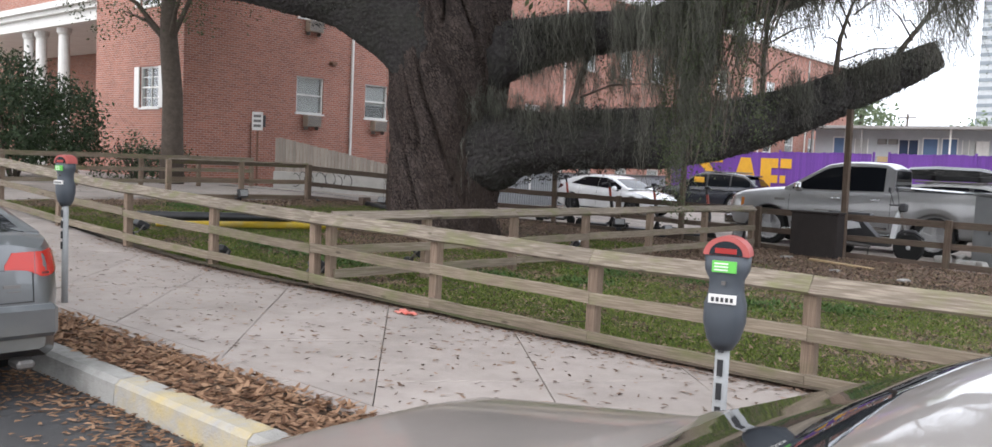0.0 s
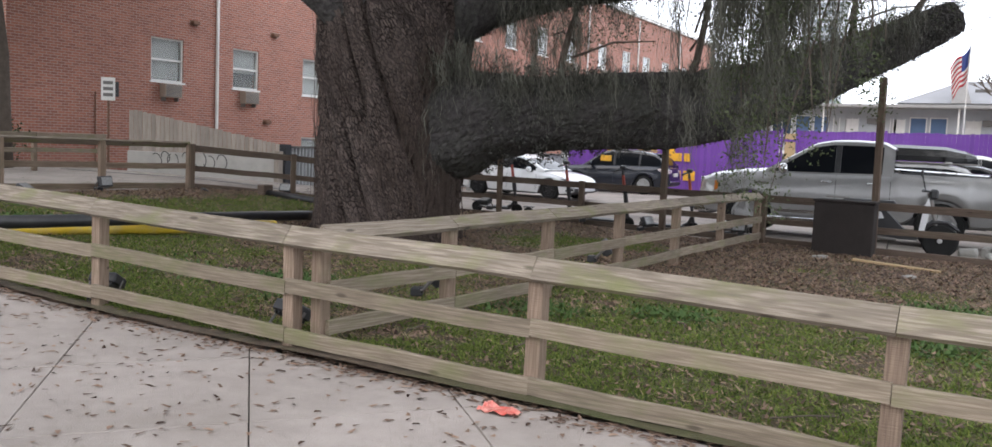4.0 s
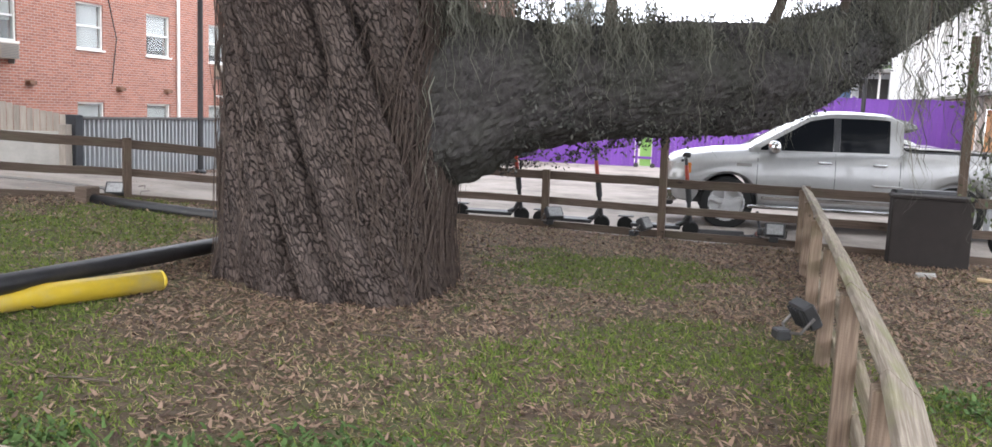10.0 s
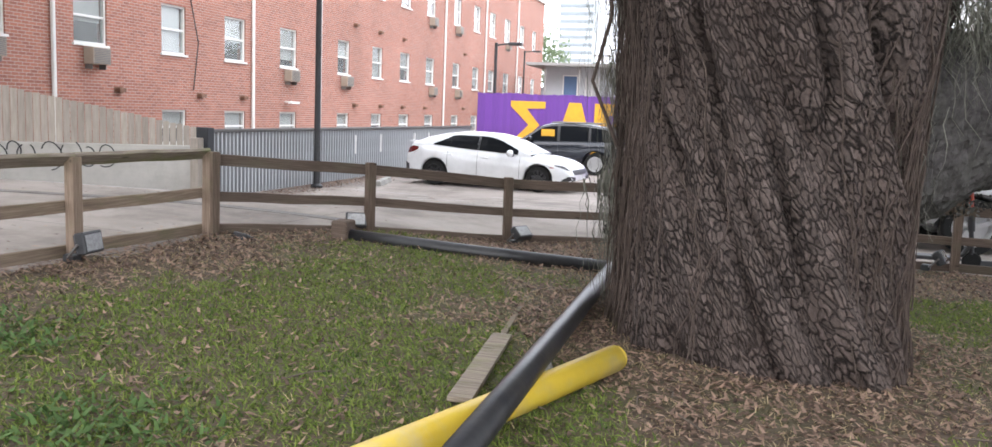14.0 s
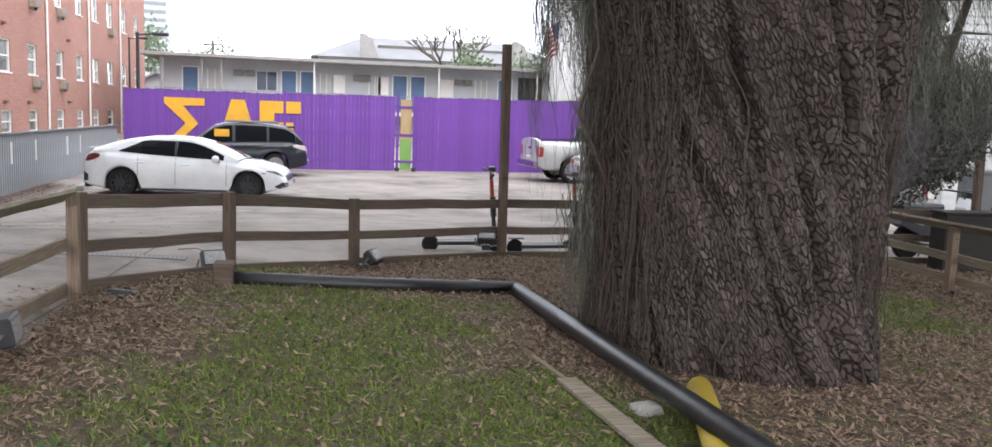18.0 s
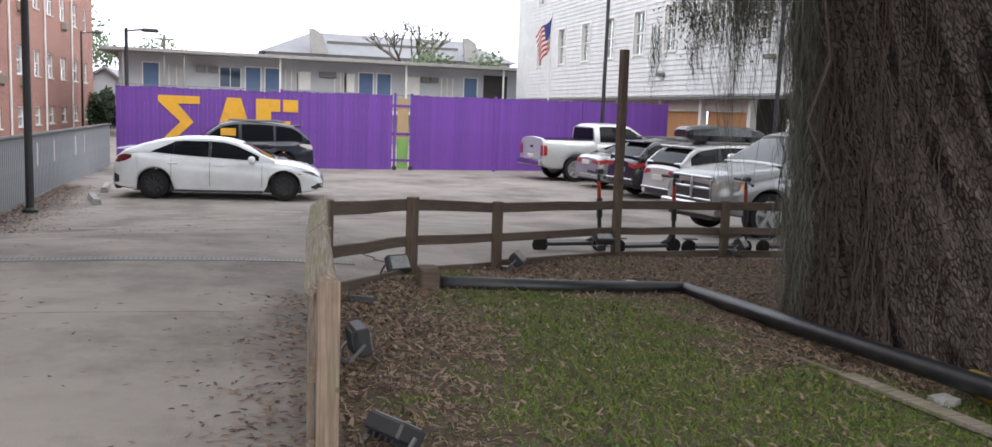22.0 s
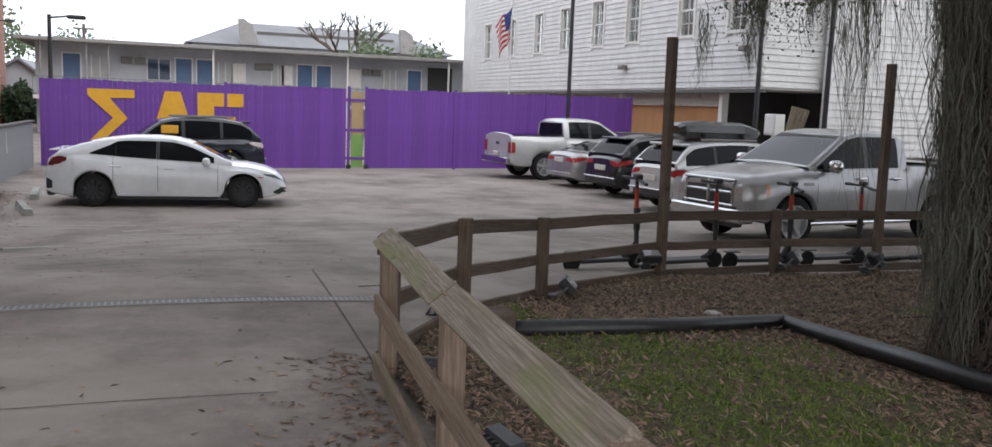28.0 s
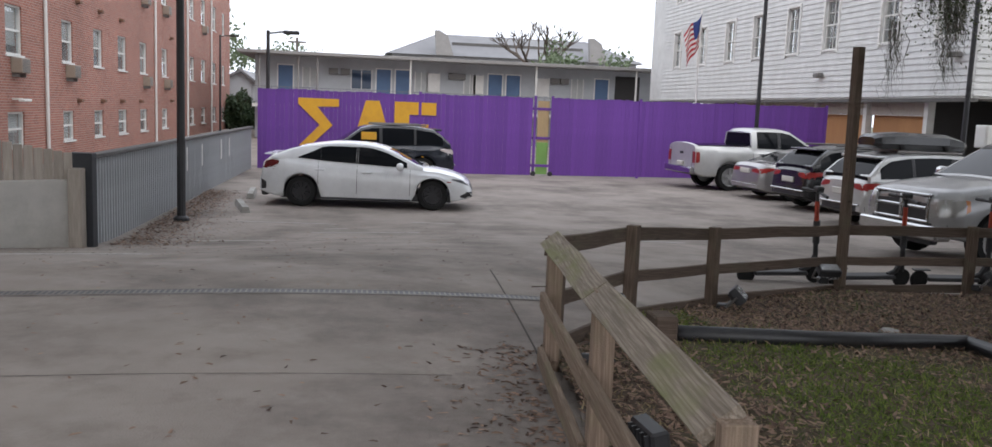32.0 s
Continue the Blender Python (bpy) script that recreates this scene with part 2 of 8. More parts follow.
M_rust_brown = mat("rusty brown metal", (0.19, 0.10, 0.06), 0.8, color2=(0.12, 0.06, 0.04), scale=9)
M_render_wall = mat("white render", (0.50, 0.48, 0.44), 0.9, color2=(0.42, 0.40, 0.37), scale=2, bump=0.2, dirt=(0.26, 0.24, 0.21), dirt_scale=0.8, dirt_amount=0.6)
M_grey_board = mat("grey weathered board", (0.42, 0.37, 0.32), 0.9, color2=(0.30, 0.26, 0.22), scale=3, stretch=(8, 8, 0.8), bump=0.4, bump_scale=10, vary=0.16)
M_corrugated = mat("grey corrugated sheet", (0.42, 0.435, 0.45), 0.6, metal=0.0, scale=1, dirt=(0.24, 0.24, 0.24), dirt_scale=0.7)
M_dark_cap = mat("dark grey timber", (0.11, 0.105, 0.10), 0.85, scale=4, dirt=(0.17, 0.16, 0.15), dirt_scale=1.0)
M_black_post = mat("black timber", (0.025, 0.027, 0.032), 0.7, scale=6)
M_green_paint = mat("green paint", (0.20, 0.38, 0.10), 0.7, scale=4)
M_raw_board = mat("raw timber", (0.46, 0.33, 0.18), 0.85, scale=4, stretch=(8, 8, 0.8))
M_yellow_paint = mat("yellow paint", (0.78, 0.42, 0.03), 0.65, color2=(0.7, 0.36, 0.03), scale=5, dirt=(0.55, 0.28, 0.05), dirt_scale=2, dirt_amount=0.4)
M_motel_wall = mat("pale blue-grey wall", (0.44, 0.46, 0.48), 0.8, scale=1, dirt=(0.36, 0.37, 0.38), dirt_scale=0.3)
M_roof_edge = mat("grey brown roof edge", (0.30, 0.29, 0.28), 0.8, scale=2)
M_blue_door = mat("faded blue paint", (0.085, 0.15, 0.27), 0.6, scale=2)
M_rail_grey = mat("grey rail", (0.2, 0.21, 0.22), 0.6, scale=4)
M_grey_roof = mat("grey metal roof", (0.22, 0.22, 0.23), 0.6, scale=0.6, dirt=(0.27, 0.27, 0.27), dirt_scale=0.2)
# duller and bluer than the near siding: distance haze put into the colour
M_white_siding_haze = mat("far white wall with haze in it", (0.5, 0.52, 0.54), 0.8, scale=0.5)
M_tower_band = mat("tower band", (0.24, 0.27, 0.3), 0.6, scale=0.5)
M_bark_far = mat("grey pole wood", (0.17, 0.15, 0.13), 0.9, scale=4)
M_plywood = mat("orange plywood", (0.44, 0.22, 0.09), 0.8, color2=(0.36, 0.17, 0.07), scale=2, stretch=(1, 1, 0.3))
M_flag_red = mat("red cloth", (0.42, 0.04, 0.05), 0.9, scale=3)
M_flag_blue = mat("blue cloth", (0.03, 0.05, 0.18), 0.9, scale=3)
M_paint_silver = mat("silver car paint", (0.3, 0.296, 0.293), 0.3, metal=0.35, coat=0.7, scale=2)
M_paint_greysilver = mat("grey silver car paint", (0.36, 0.35, 0.35), 0.28, metal=0.55, coat=0.7, scale=2)
M_paint_grey = mat("grey car paint", (0.17, 0.18, 0.185), 0.28, metal=0.6, coat=0.8, scale=2)
M_paint_pale = mat("pale silver car paint", (0.52, 0.52, 0.51), 0.28, metal=0.25, coat=0.7, scale=2)
M_paint_taupe = mat("taupe car paint", (0.40, 0.36, 0.33), 0.28, metal=0.25, coat=0.8, scale=2)
M_paint_navy = mat("navy car paint", (0.008, 0.011, 0.02), 0.25, coat=0.3, scale=2)
M_paint_black = mat("black car paint", (0.01, 0.01, 0.011), 0.25, coat=0.35, scale=2)
M_tyre = mat("tyre rubber", (0.02, 0.02, 0.02), 0.9, scale=12, spec=0.2)
M_rim_silver = mat("alloy rim", (0.5, 0.5, 0.5), 0.3, metal=0.4, scale=4)
M_chrome = mat("chrome", (0.6, 0.6, 0.6), 0.15, metal=1.0, scale=2)
M_lamp_dark = mat("smoked lamp", (0.10, 0.10, 0.11), 0.1, coat=1.0, scale=4)
M_lamp_clear = mat("clear lamp", (0.34, 0.33, 0.31), 0.2, metal=0.2, coat=1.0, scale=9)
M_tail_bright = mat("bright red lamp", (0.5, 0.03, 0.018), 0.2, coat=0.3, scale=9, color2=(0.5, 0.03, 0.02))
M_tail_red = mat("red lamp", (0.36, 0.018, 0.014), 0.3, coat=0.1, scale=4, color2=(0.2, 0.01, 0.01))
M_tail_dark = mat("dark red lamp", (0.12, 0.01, 0.012), 0.15, coat=1.0, scale=4)
M_tail_clear = mat("clear red lamp", (0.5, 0.42, 0.4), 0.15, coat=1.0, scale=4)
M_amber = mat("amber lamp", (0.5, 0.16, 0.03), 0.2, coat=0.6, scale=8)
M_rim_dark = mat("dark grey rim", (0.03, 0.03, 0.032), 0.35, metal=0.4, scale=4)
M_screen = glass_mat("windscreen glass", (0.015, 0.017, 0.02), 0.03, 0.22)
M_plate = mat("number plate", (0.62, 0.60, 0.55), 0.5, scale=20)


def brick_material():
    """Red brick courses with pale joints, two scales of variation and relief."""
    m = bpy.data.materials.new("red brickwork")
    m.use_nodes = True
    N, L = m.node_tree.nodes, m.node_tree.links
    b = N["Principled BSDF"]
    b.inputs["Roughness"].default_value = 0.9
    geo = N.new("ShaderNodeTexCoord")
    nrm = N.new("ShaderNodeNewGeometry")
    sep = N.new("ShaderNodeSeparateXYZ")
    L.new(geo.outputs["Object"], sep.inputs[0])
    add = N.new("ShaderNodeMath")
    L.new(sep.outputs[0], add.inputs[0])
    L.new(sep.outputs[1], add.inputs[1])
    com = N.new("ShaderNodeCombineXYZ")
    L.new(add.outputs[0], com.inputs[0])
    L.new(sep.outputs[2], com.inputs[1])
    br = N.new("ShaderNodeTexBrick")
    br.inputs["Color1"].default_value = (0.36, 0.145, 0.10, 1)
    br.inputs["Color2"].default_value = (0.245, 0.098, 0.072, 1)
    br.inputs["Mortar"].default_value = (0.40, 0.31, 0.265, 1)
    br.inputs["Scale"].default_value = 1.0
    br.inputs["Mortar Size"].default_value = 0.008
    br.inputs["Bias"].default_value = -0.1
    br.inputs["Brick Width"].default_value = 0.225
    br.inputs["Row Height"].default_value = 0.078
    L.new(com.outputs[0], br.inputs["Vector"])
    n = N.new("ShaderNodeTexNoise")
    n.inputs["Scale"].default_value = 0.35
    n.inputs["Detail"].default_value = 8
    L.new(geo.outputs["Object"], n.inputs["Vector"])
    mr = N.new("ShaderNodeMapRange")
    mr.inputs["To Min"].default_value, mr.inputs["To Max"].default_value = 0.72, 1.28
    L.new(n.outputs["Fac"], mr.inputs[0])
    hs = N.new("ShaderNodeHueSaturation")
    L.new(br.outputs["Color"], hs.inputs["Color"])
    L.new(mr.outputs[0], hs.inputs["Value"])
    L.new(hs.outputs[0], b.inputs["Base Color"])
    bp = N.new("ShaderNodeBump")
    bp.inputs["Strength"].default_value = 0.6
    bp.inputs["Distance"].default_value = 0.01
    bp.invert = True
    L.new(br.outputs["Fac"], bp.inputs["Height"])
    L.new(bp.outputs[0], b.inputs["Normal"])
    return m


M_brick = brick_material()


def bark_material(name, plate, crack, plates, trunk=None):
    """Bark broken into small upright plates by dark cracks, with lichen patches. trunk: the axis the grain winds round."""
    m = bpy.data.materials.new(name)
    m.use_nodes = True
    N, L = m.node_tree.nodes, m.node_tree.links
    b = N["Principled BSDF"]
    b.inputs["Roughness"].default_value = 0.95
    b.inputs["Specular IOR Level"].default_value = 0.2

    def node(kind, **sockets):
        n = N.new(kind)
        for k, v in sockets.items():
            if hasattr(v, "is_output"):
                L.new(v, n.inputs[k.replace("_", " ")])
            else:
                n.inputs[k.replace("_", " ")].default_value = v
        return n

    def calc(op, *args):
        n = N.new("ShaderNodeMath")
        n.operation = op
        for k, v in enumerate(args):
            if hasattr(v, "is_output"):
                L.new(v, n.inputs[k])
            else:
                n.inputs[k].default_value = v
        return n.outputs[0]

    tc = N.new("ShaderNodeTexCoord").outputs["Object"]
    where = tc
    if trunk:
        sp = node("ShaderNodeSeparateXYZ", Vector=tc)
        ang = calc("ARCTAN2", calc("SUBTRACT", sp.outputs[0], trunk[0]), calc("SUBTRACT", trunk[1], sp.outputs[1]))
        cm = N.new("ShaderNodeCombineXYZ")
        L.new(calc("ADD", ang, calc("MULTIPLY", sp.outputs[2], 0.42)), cm.inputs[0])
        L.new(sp.outputs[2], cm.inputs[1])
        where = cm.outputs[0]
    wob = node("ShaderNodeTexNoise", Vector=tc, Scale=7.0, Detail=4.0)
    mad = N.new("ShaderNodeVectorMath")
    mad.operation = "MULTIPLY_ADD"
    mad.inputs[1].default_value = (0.08, 0.16, 0.0)
    L.new(wob.outputs["Color"], mad.inputs[0])
    L.new(where, mad.inputs[2])
    mp = node("ShaderNodeMapping", Vector=mad.outputs[0], Scale=plates)
    vo = node("ShaderNodeTexVoronoi", Vector=mp.outputs[0], Scale=1.0)
    vo.feature = "DISTANCE_TO_EDGE"
    vo.voronoi_dimensions = "2D"
    vc = node("ShaderNodeTexVoronoi", Vector=mp.outputs[0], Scale=1.0)
    vc.voronoi_dimensions = "2D"
    mp2 = node("ShaderNodeMapping", Vector=mad.outputs[0], Scale=tuple(v * 2.1 for v in plates))
    vo2 = node("ShaderNodeTexVoronoi", Vector=mp2.outputs[0], Scale=1.0)
    vo2.feature = "DISTANCE_TO_EDGE"
    vo2.voronoi_dimensions = "2D"
    fine = node("ShaderNodeTexNoise", Vector=tc, Scale=38.0, Detail=9.0, Roughness=0.7)
    edge = calc("MULTIPLY_ADD", vo2.outputs["Distance"], 0.16, vo.outputs["Distance"])
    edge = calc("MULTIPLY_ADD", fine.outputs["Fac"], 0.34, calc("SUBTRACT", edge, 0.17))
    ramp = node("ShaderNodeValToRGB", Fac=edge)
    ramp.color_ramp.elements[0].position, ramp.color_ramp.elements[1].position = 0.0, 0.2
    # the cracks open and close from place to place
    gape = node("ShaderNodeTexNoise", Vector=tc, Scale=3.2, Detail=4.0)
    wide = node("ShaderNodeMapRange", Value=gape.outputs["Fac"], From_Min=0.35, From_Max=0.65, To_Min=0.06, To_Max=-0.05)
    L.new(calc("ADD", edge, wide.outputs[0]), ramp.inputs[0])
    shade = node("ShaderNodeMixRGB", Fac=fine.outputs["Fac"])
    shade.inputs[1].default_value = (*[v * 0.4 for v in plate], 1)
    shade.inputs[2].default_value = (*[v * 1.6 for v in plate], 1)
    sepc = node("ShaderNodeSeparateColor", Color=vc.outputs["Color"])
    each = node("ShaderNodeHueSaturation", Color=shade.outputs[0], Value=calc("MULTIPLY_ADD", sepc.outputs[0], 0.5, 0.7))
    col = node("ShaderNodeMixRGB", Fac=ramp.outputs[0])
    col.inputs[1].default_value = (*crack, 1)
    # fibres along the grain
    sm = node("ShaderNodeMapping", Vector=mad.outputs[0], Scale=(95.0, 5.0, 1.0))
    streak = node("ShaderNodeTexNoise", Vector=sm.outputs[0], Scale=1.0, Detail=5.0, Roughness=0.65)
    sr = node("ShaderNodeMapRange", Value=streak.outputs["Fac"], From_Min=0.3, From_Max=0.7, To_Min=0.68, To_Max=1.3)
    worn = node("ShaderNodeHueSaturation", Color=each.outputs[0], Value=sr.outputs[0])
    L.new(worn.outputs[0], col.inputs[2])
    stain = node("ShaderNodeTexNoise", Vector=tc, Scale=1.3, Detail=7.0)
    lr = node("ShaderNodeValToRGB", Fac=stain.outputs["Fac"])
    lr.color_ramp.elements[0].position, lr.color_ramp.elements[1].position = 0.42, 0.7
    lr.color_ramp.elements[1].color = (0.4, 0.4, 0.4, 1)
    mx = node("ShaderNodeMixRGB", Fac=lr.outputs[0])
    mx.inputs[2].default_value = (plate[0] * 0.52, plate[1] * 0.45, plate[2] * 0.42, 1)
    L.new(col.outputs[0], mx.inputs[1])
    # furrows that wind up with the grain, their shade painted as dark colour
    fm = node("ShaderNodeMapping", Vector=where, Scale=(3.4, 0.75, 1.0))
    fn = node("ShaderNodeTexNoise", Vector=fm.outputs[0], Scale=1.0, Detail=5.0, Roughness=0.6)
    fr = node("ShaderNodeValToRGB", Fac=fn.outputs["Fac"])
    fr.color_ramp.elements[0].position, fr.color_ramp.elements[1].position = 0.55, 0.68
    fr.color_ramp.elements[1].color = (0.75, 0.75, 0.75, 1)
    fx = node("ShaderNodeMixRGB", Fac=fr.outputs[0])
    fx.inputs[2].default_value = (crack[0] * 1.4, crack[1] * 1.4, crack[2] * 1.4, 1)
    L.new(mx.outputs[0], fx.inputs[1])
    L.new(fx.outputs[0], b.inputs["Base Color"])
    bp = node("ShaderNodeBump", Strength=1.0, Distance=0.03, Height=calc("MULTIPLY_ADD", streak.outputs["Fac"], 0.35, calc("MULTIPLY_ADD", fine.outputs["Fac"], 0.5, ramp.outputs[0])))
    L.new(bp.outputs[0], b.inputs["Normal"])
    return m


def timber(name, base, dark, moss, moss_amount, grain=(0.55, 11, 11), vary=0.12):
    """Weathered sawn timber: long wavy grain, knots, green algae patches; local x along the board."""
    m = bpy.data.materials.new(name)
    m.use_nodes = True
    N, L = m.node_tree.nodes, m.node_tree.links
    b = N["Principled BSDF"]
    b.inputs["Roughness"].default_value = 0.88
    b.inputs["Specular IOR Level"].default_value = 0.25
    tc = N.new("ShaderNodeTexCoord").outputs["Object"]
    oi = N.new("ShaderNodeObjectInfo").outputs["Random"]
    off = N.new("ShaderNodeVectorMath")
    off.operation = "ADD"
    sc = N.new("ShaderNodeMath")
    sc.operation = "MULTIPLY"
    sc.inputs[1].default_value = 37.0
    L.new(oi, sc.inputs[0])
    L.new(tc, off.inputs[0])
    L.new(sc.outputs[0], off.inputs[1])

    def noise_at(scale, stretch, detail, rough=0.6):
        mp = N.new("ShaderNodeMapping")
        mp.inputs["Scale"].default_value = stretch
        L.new(off.outputs[0], mp.inputs[0])
        n = N.new("ShaderNodeTexNoise")
        n.inputs["Scale"].default_value = scale
        n.inputs["Detail"].default_value = detail
        n.inputs["Roughness"].default_value = rough
        L.new(mp.outputs[0], n.inputs["Vector"])
        return n.outputs["Fac"], mp

    def ramp(fac, p0, p1, c0, c1):
        r = N.new("ShaderNodeValToRGB")
        r.color_ramp.elements[0].position, r.color_ramp.elements[1].position = p0, p1
        r.color_ramp.elements[0].color, r.color_ramp.elements[1].color = (*c0, 1), (*c1, 1)
        L.new(fac, r.inputs[0])
        return r.outputs[0]

    def mix(fac, a, c):
        x = N.new("ShaderNodeMixRGB")
        L.new(fac, x.inputs[0])
        L.new(a, x.inputs[1])
        if hasattr(c, "is_output"):
            L.new(c, x.inputs[2])
        else:
            x.inputs[2].default_value = (*c, 1)
        return x.outputs[0]

    g, gm = noise_at(6.0, grain, 8)
    # rings of the sawn face
    wv = N.new("ShaderNodeTexWave")
    wv.wave_type = "BANDS"
    wv.bands_direction = "DIAGONAL"
    wv.inputs["Scale"].default_value = 2.6
    wv.inputs["Distortion"].default_value = 9.0
    wv.inputs["Detail"].default_value = 3
    wv.inputs["Detail Scale"].default_value = 0.7
    L.new(gm.outputs[0], wv.inputs["Vector"])
    col = ramp(g, 0.36, 0.62, dark, base)
    col = mix(ramp(wv.outputs["Fac"], 0.55, 0.95, (0, 0, 0), (0.6, 0.6, 0.6)), col, dark)
    # knots
    km = N.new("ShaderNodeMapping")
    km.inputs["Scale"].default_value = (2.2, 7, 7)
    L.new(off.outputs[0], km.inputs[0])
    kn = N.new("ShaderNodeTexVoronoi")
    kn.inputs["Scale"].default_value = 1.0
    L.new(km.outputs[0], kn.inputs["Vector"])
    col = mix(ramp(kn.outputs["Distance"], 0.06, 0.13, (0.75, 0.75, 0.75), (0, 0, 0)), col, tuple(v * 0.4 for v in dark))
    s1, _ = noise_at(2.2, (1, 2.5, 2.5), 7)
    col = mix(ramp(s1, 0.5, 0.68, (0, 0, 0), (moss_amount,) * 3), col, moss)
    s2, _ = noise_at(1.3, (1, 3, 3), 8)
    col = mix(ramp(s2, 0.52, 0.75, (0, 0, 0), (0.6, 0.6, 0.6)), col, tuple(v * 0.55 for v in base))
    hs = N.new("ShaderNodeHueSaturation")
    mr = N.new("ShaderNodeMapRange")
    mr.inputs["To Min"].default_value, mr.inputs["To Max"].default_value = 1 - vary, 1 + vary
    L.new(oi, mr.inputs[0])
    L.new(mr.outputs[0], hs.inputs["Value"])
    L.new(col, hs.inputs["Color"])
    L.new(hs.outputs[0], b.inputs["Base Color"])
    fine, _ = noise_at(9.0, (0.6, 14, 14), 6)
    bp = N.new("ShaderNodeBump")
    bp.inputs["Strength"].default_value = 0.6
    bp.inputs["Distance"].default_value = 0.008
    L.new(fine, bp.inputs["Height"])
    L.new(bp.outputs[0], b.inputs["Normal"])
    return m


M_wood = timber("weathered pale timber", (0.27, 0.225, 0.17), (0.16, 0.128, 0.094), (0.15, 0.155, 0.07), 0.7)
M_wood_moss = timber("mossy pale timber", (0.30, 0.255, 0.205), (0.15, 0.122, 0.094), (0.165, 0.168, 0.075), 0.85)
M_wood_post = timber("weathered timber post", (0.27, 0.2, 0.15), (0.16, 0.115, 0.085), (0.15, 0.14, 0.08), 0.4, (11, 11, 0.55))
M_wood_dark = timber("brown stained timber", (0.135, 0.10, 0.078), (0.08, 0.058, 0.045), (0.13, 0.12, 0.08), 0.4)
M_post_dark = timber("brown stained timber post", (0.15, 0.11, 0.083), (0.085, 0.06, 0.045), (0.12, 0.11, 0.07), 0.4, (11, 11, 0.55))
M_wood_end = timber("brown and grey timber", (0.25, 0.19, 0.14), (0.15, 0.11, 0.08), (0.15, 0.15, 0.075), 0.5)
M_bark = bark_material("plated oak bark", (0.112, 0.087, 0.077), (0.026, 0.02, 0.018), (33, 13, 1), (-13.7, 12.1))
# mossy limb bark; the shade of the backlit limbs is in its dark colour
M_bark_mossy_shaded = mat("mossy bark darkened for shade", (0.085, 0.077, 0.075), 0.97, color2=(0.026, 0.024, 0.023), scale=16, detail=12, bump=1.0, bump_scale=40, dirt=(0.05, 0.053, 0.04), dirt_scale=1.5, dirt_amount=0.6, spec=0.15)
M_bark_twig = mat("grey twig bark", (0.13, 0.105, 0.085), 0.95, color2=(0.08, 0.065, 0.055), scale=9, bump=0.4, spec=0.2)
M_vine = mat("grey brown vine", (0.098, 0.074, 0.061), 0.9, color2=(0.045, 0.033, 0.028), scale=14, spec=0.2)


def leaf_mat(name, a, b, rough=0.55):
    """Leaves: each its own shade, a little light passing through."""
    m = bpy.data.materials.new(name)
    m.use_nodes = True
    N, L = m.node_tree.nodes, m.node_tree.links
    bs = N["Principled BSDF"]
    bs.inputs["Roughness"].default_value = rough
    bs.inputs["Specular IOR Level"].default_value = 0.3
    g = N.new("ShaderNodeNewGeometry")
    r = N.new("ShaderNodeValToRGB")
    r.color_ramp.elements[0].color, r.color_ramp.elements[1].color = (*a, 1), (*b, 1)
    L.new(g.outputs["Random Per Island"], r.inputs[0])
    L.new(r.outputs[0], bs.inputs["Base Color"])
    t = N.new("ShaderNodeBsdfTranslucent")
    L.new(r.outputs[0], t.inputs[0])
    mx = N.new("ShaderNodeMixShader")
    mx.inputs[0].default_value = 0.25
    L.new(bs.outputs[0], mx.inputs[1])
    L.new(t.outputs[0], mx.inputs[2])
    L.new(mx.outputs[0], N["Material Output"].inputs[0])
    return m


M_oak_leaf = leaf_mat("oak leaf", (0.045, 0.06, 0.028), (0.12, 0.14, 0.07))
M_shrub_leaf = leaf_mat("evergreen leaf", (0.022, 0.038, 0.018), (0.075, 0.11, 0.055))
# paler than the near leaves, with distance haze mixed into the green
M_far_leaf = leaf_mat("hazy leaf", (0.11, 0.15, 0.08), (0.2, 0.25, 0.15))
M_limb_fern = leaf_mat("fern on the limb", (0.012, 0.012, 0.011), (0.12, 0.118, 0.105), 0.8)
M_moss = leaf_mat("hanging moss", (0.075, 0.075, 0.06), (0.205, 0.2, 0.165), 0.95)
M_grass_blade = leaf_mat("grass blade", (0.038, 0.076, 0.012), (0.215, 0.26, 0.056), 0.8)
M_dry_blade = leaf_mat("dry grass blade", (0.15, 0.11, 0.06), (0.46, 0.37, 0.22), 0.9)
M_weed = leaf_mat("weed leaf", (0.045, 0.085, 0.022), (0.10, 0.165, 0.05), 0.7)
M_fallen_bright = leaf_mat("fresh fallen leaf", (0.12, 0.06, 0.035), (0.42, 0.26, 0.16), 0.85)
M_fallen = leaf_mat("fallen leaf", (0.05, 0.03, 0.024), (0.36, 0.245, 0.18), 0.8)
M_pipe_black = mat("glossy black pipe", (0.011, 0.011, 0.013), 0.4, color2=(0.017, 0.017, 0.019), scale=5, bump=0.1, dirt=(0.05, 0.046, 0.04), dirt_scale=4, dirt_amount=0.4)
M_yellow_steel = mat("scuffed yellow steel", (0.62, 0.44, 0.04), 0.45, color2=(0.55, 0.38, 0.03), scale=4, dirt=(0.4, 0.36, 0.25), dirt_scale=3, dirt_amount=0.6)
M_dark_box = mat("dark brown metal", (0.02, 0.016, 0.015), 0.8, color2=(0.026, 0.021, 0.019), scale=3, spec=0.25, dirt=(0.035, 0.03, 0.027), dirt_scale=2)
M_red_litter = mat("red wrapper", (0.55, 0.06, 0.04), 0.5, color2=(0.6, 0.3, 0.25), scale=20)
M_flood_lens = mat("flood lens", (0.34, 0.345, 0.345), 0.2, scale=60, color2=(0.2, 0.2, 0.2), coat=0.6)
M_scooter_red = mat("orange red enamel", (0.33, 0.04, 0.018), 0.35, scale=4, coat=0.4)
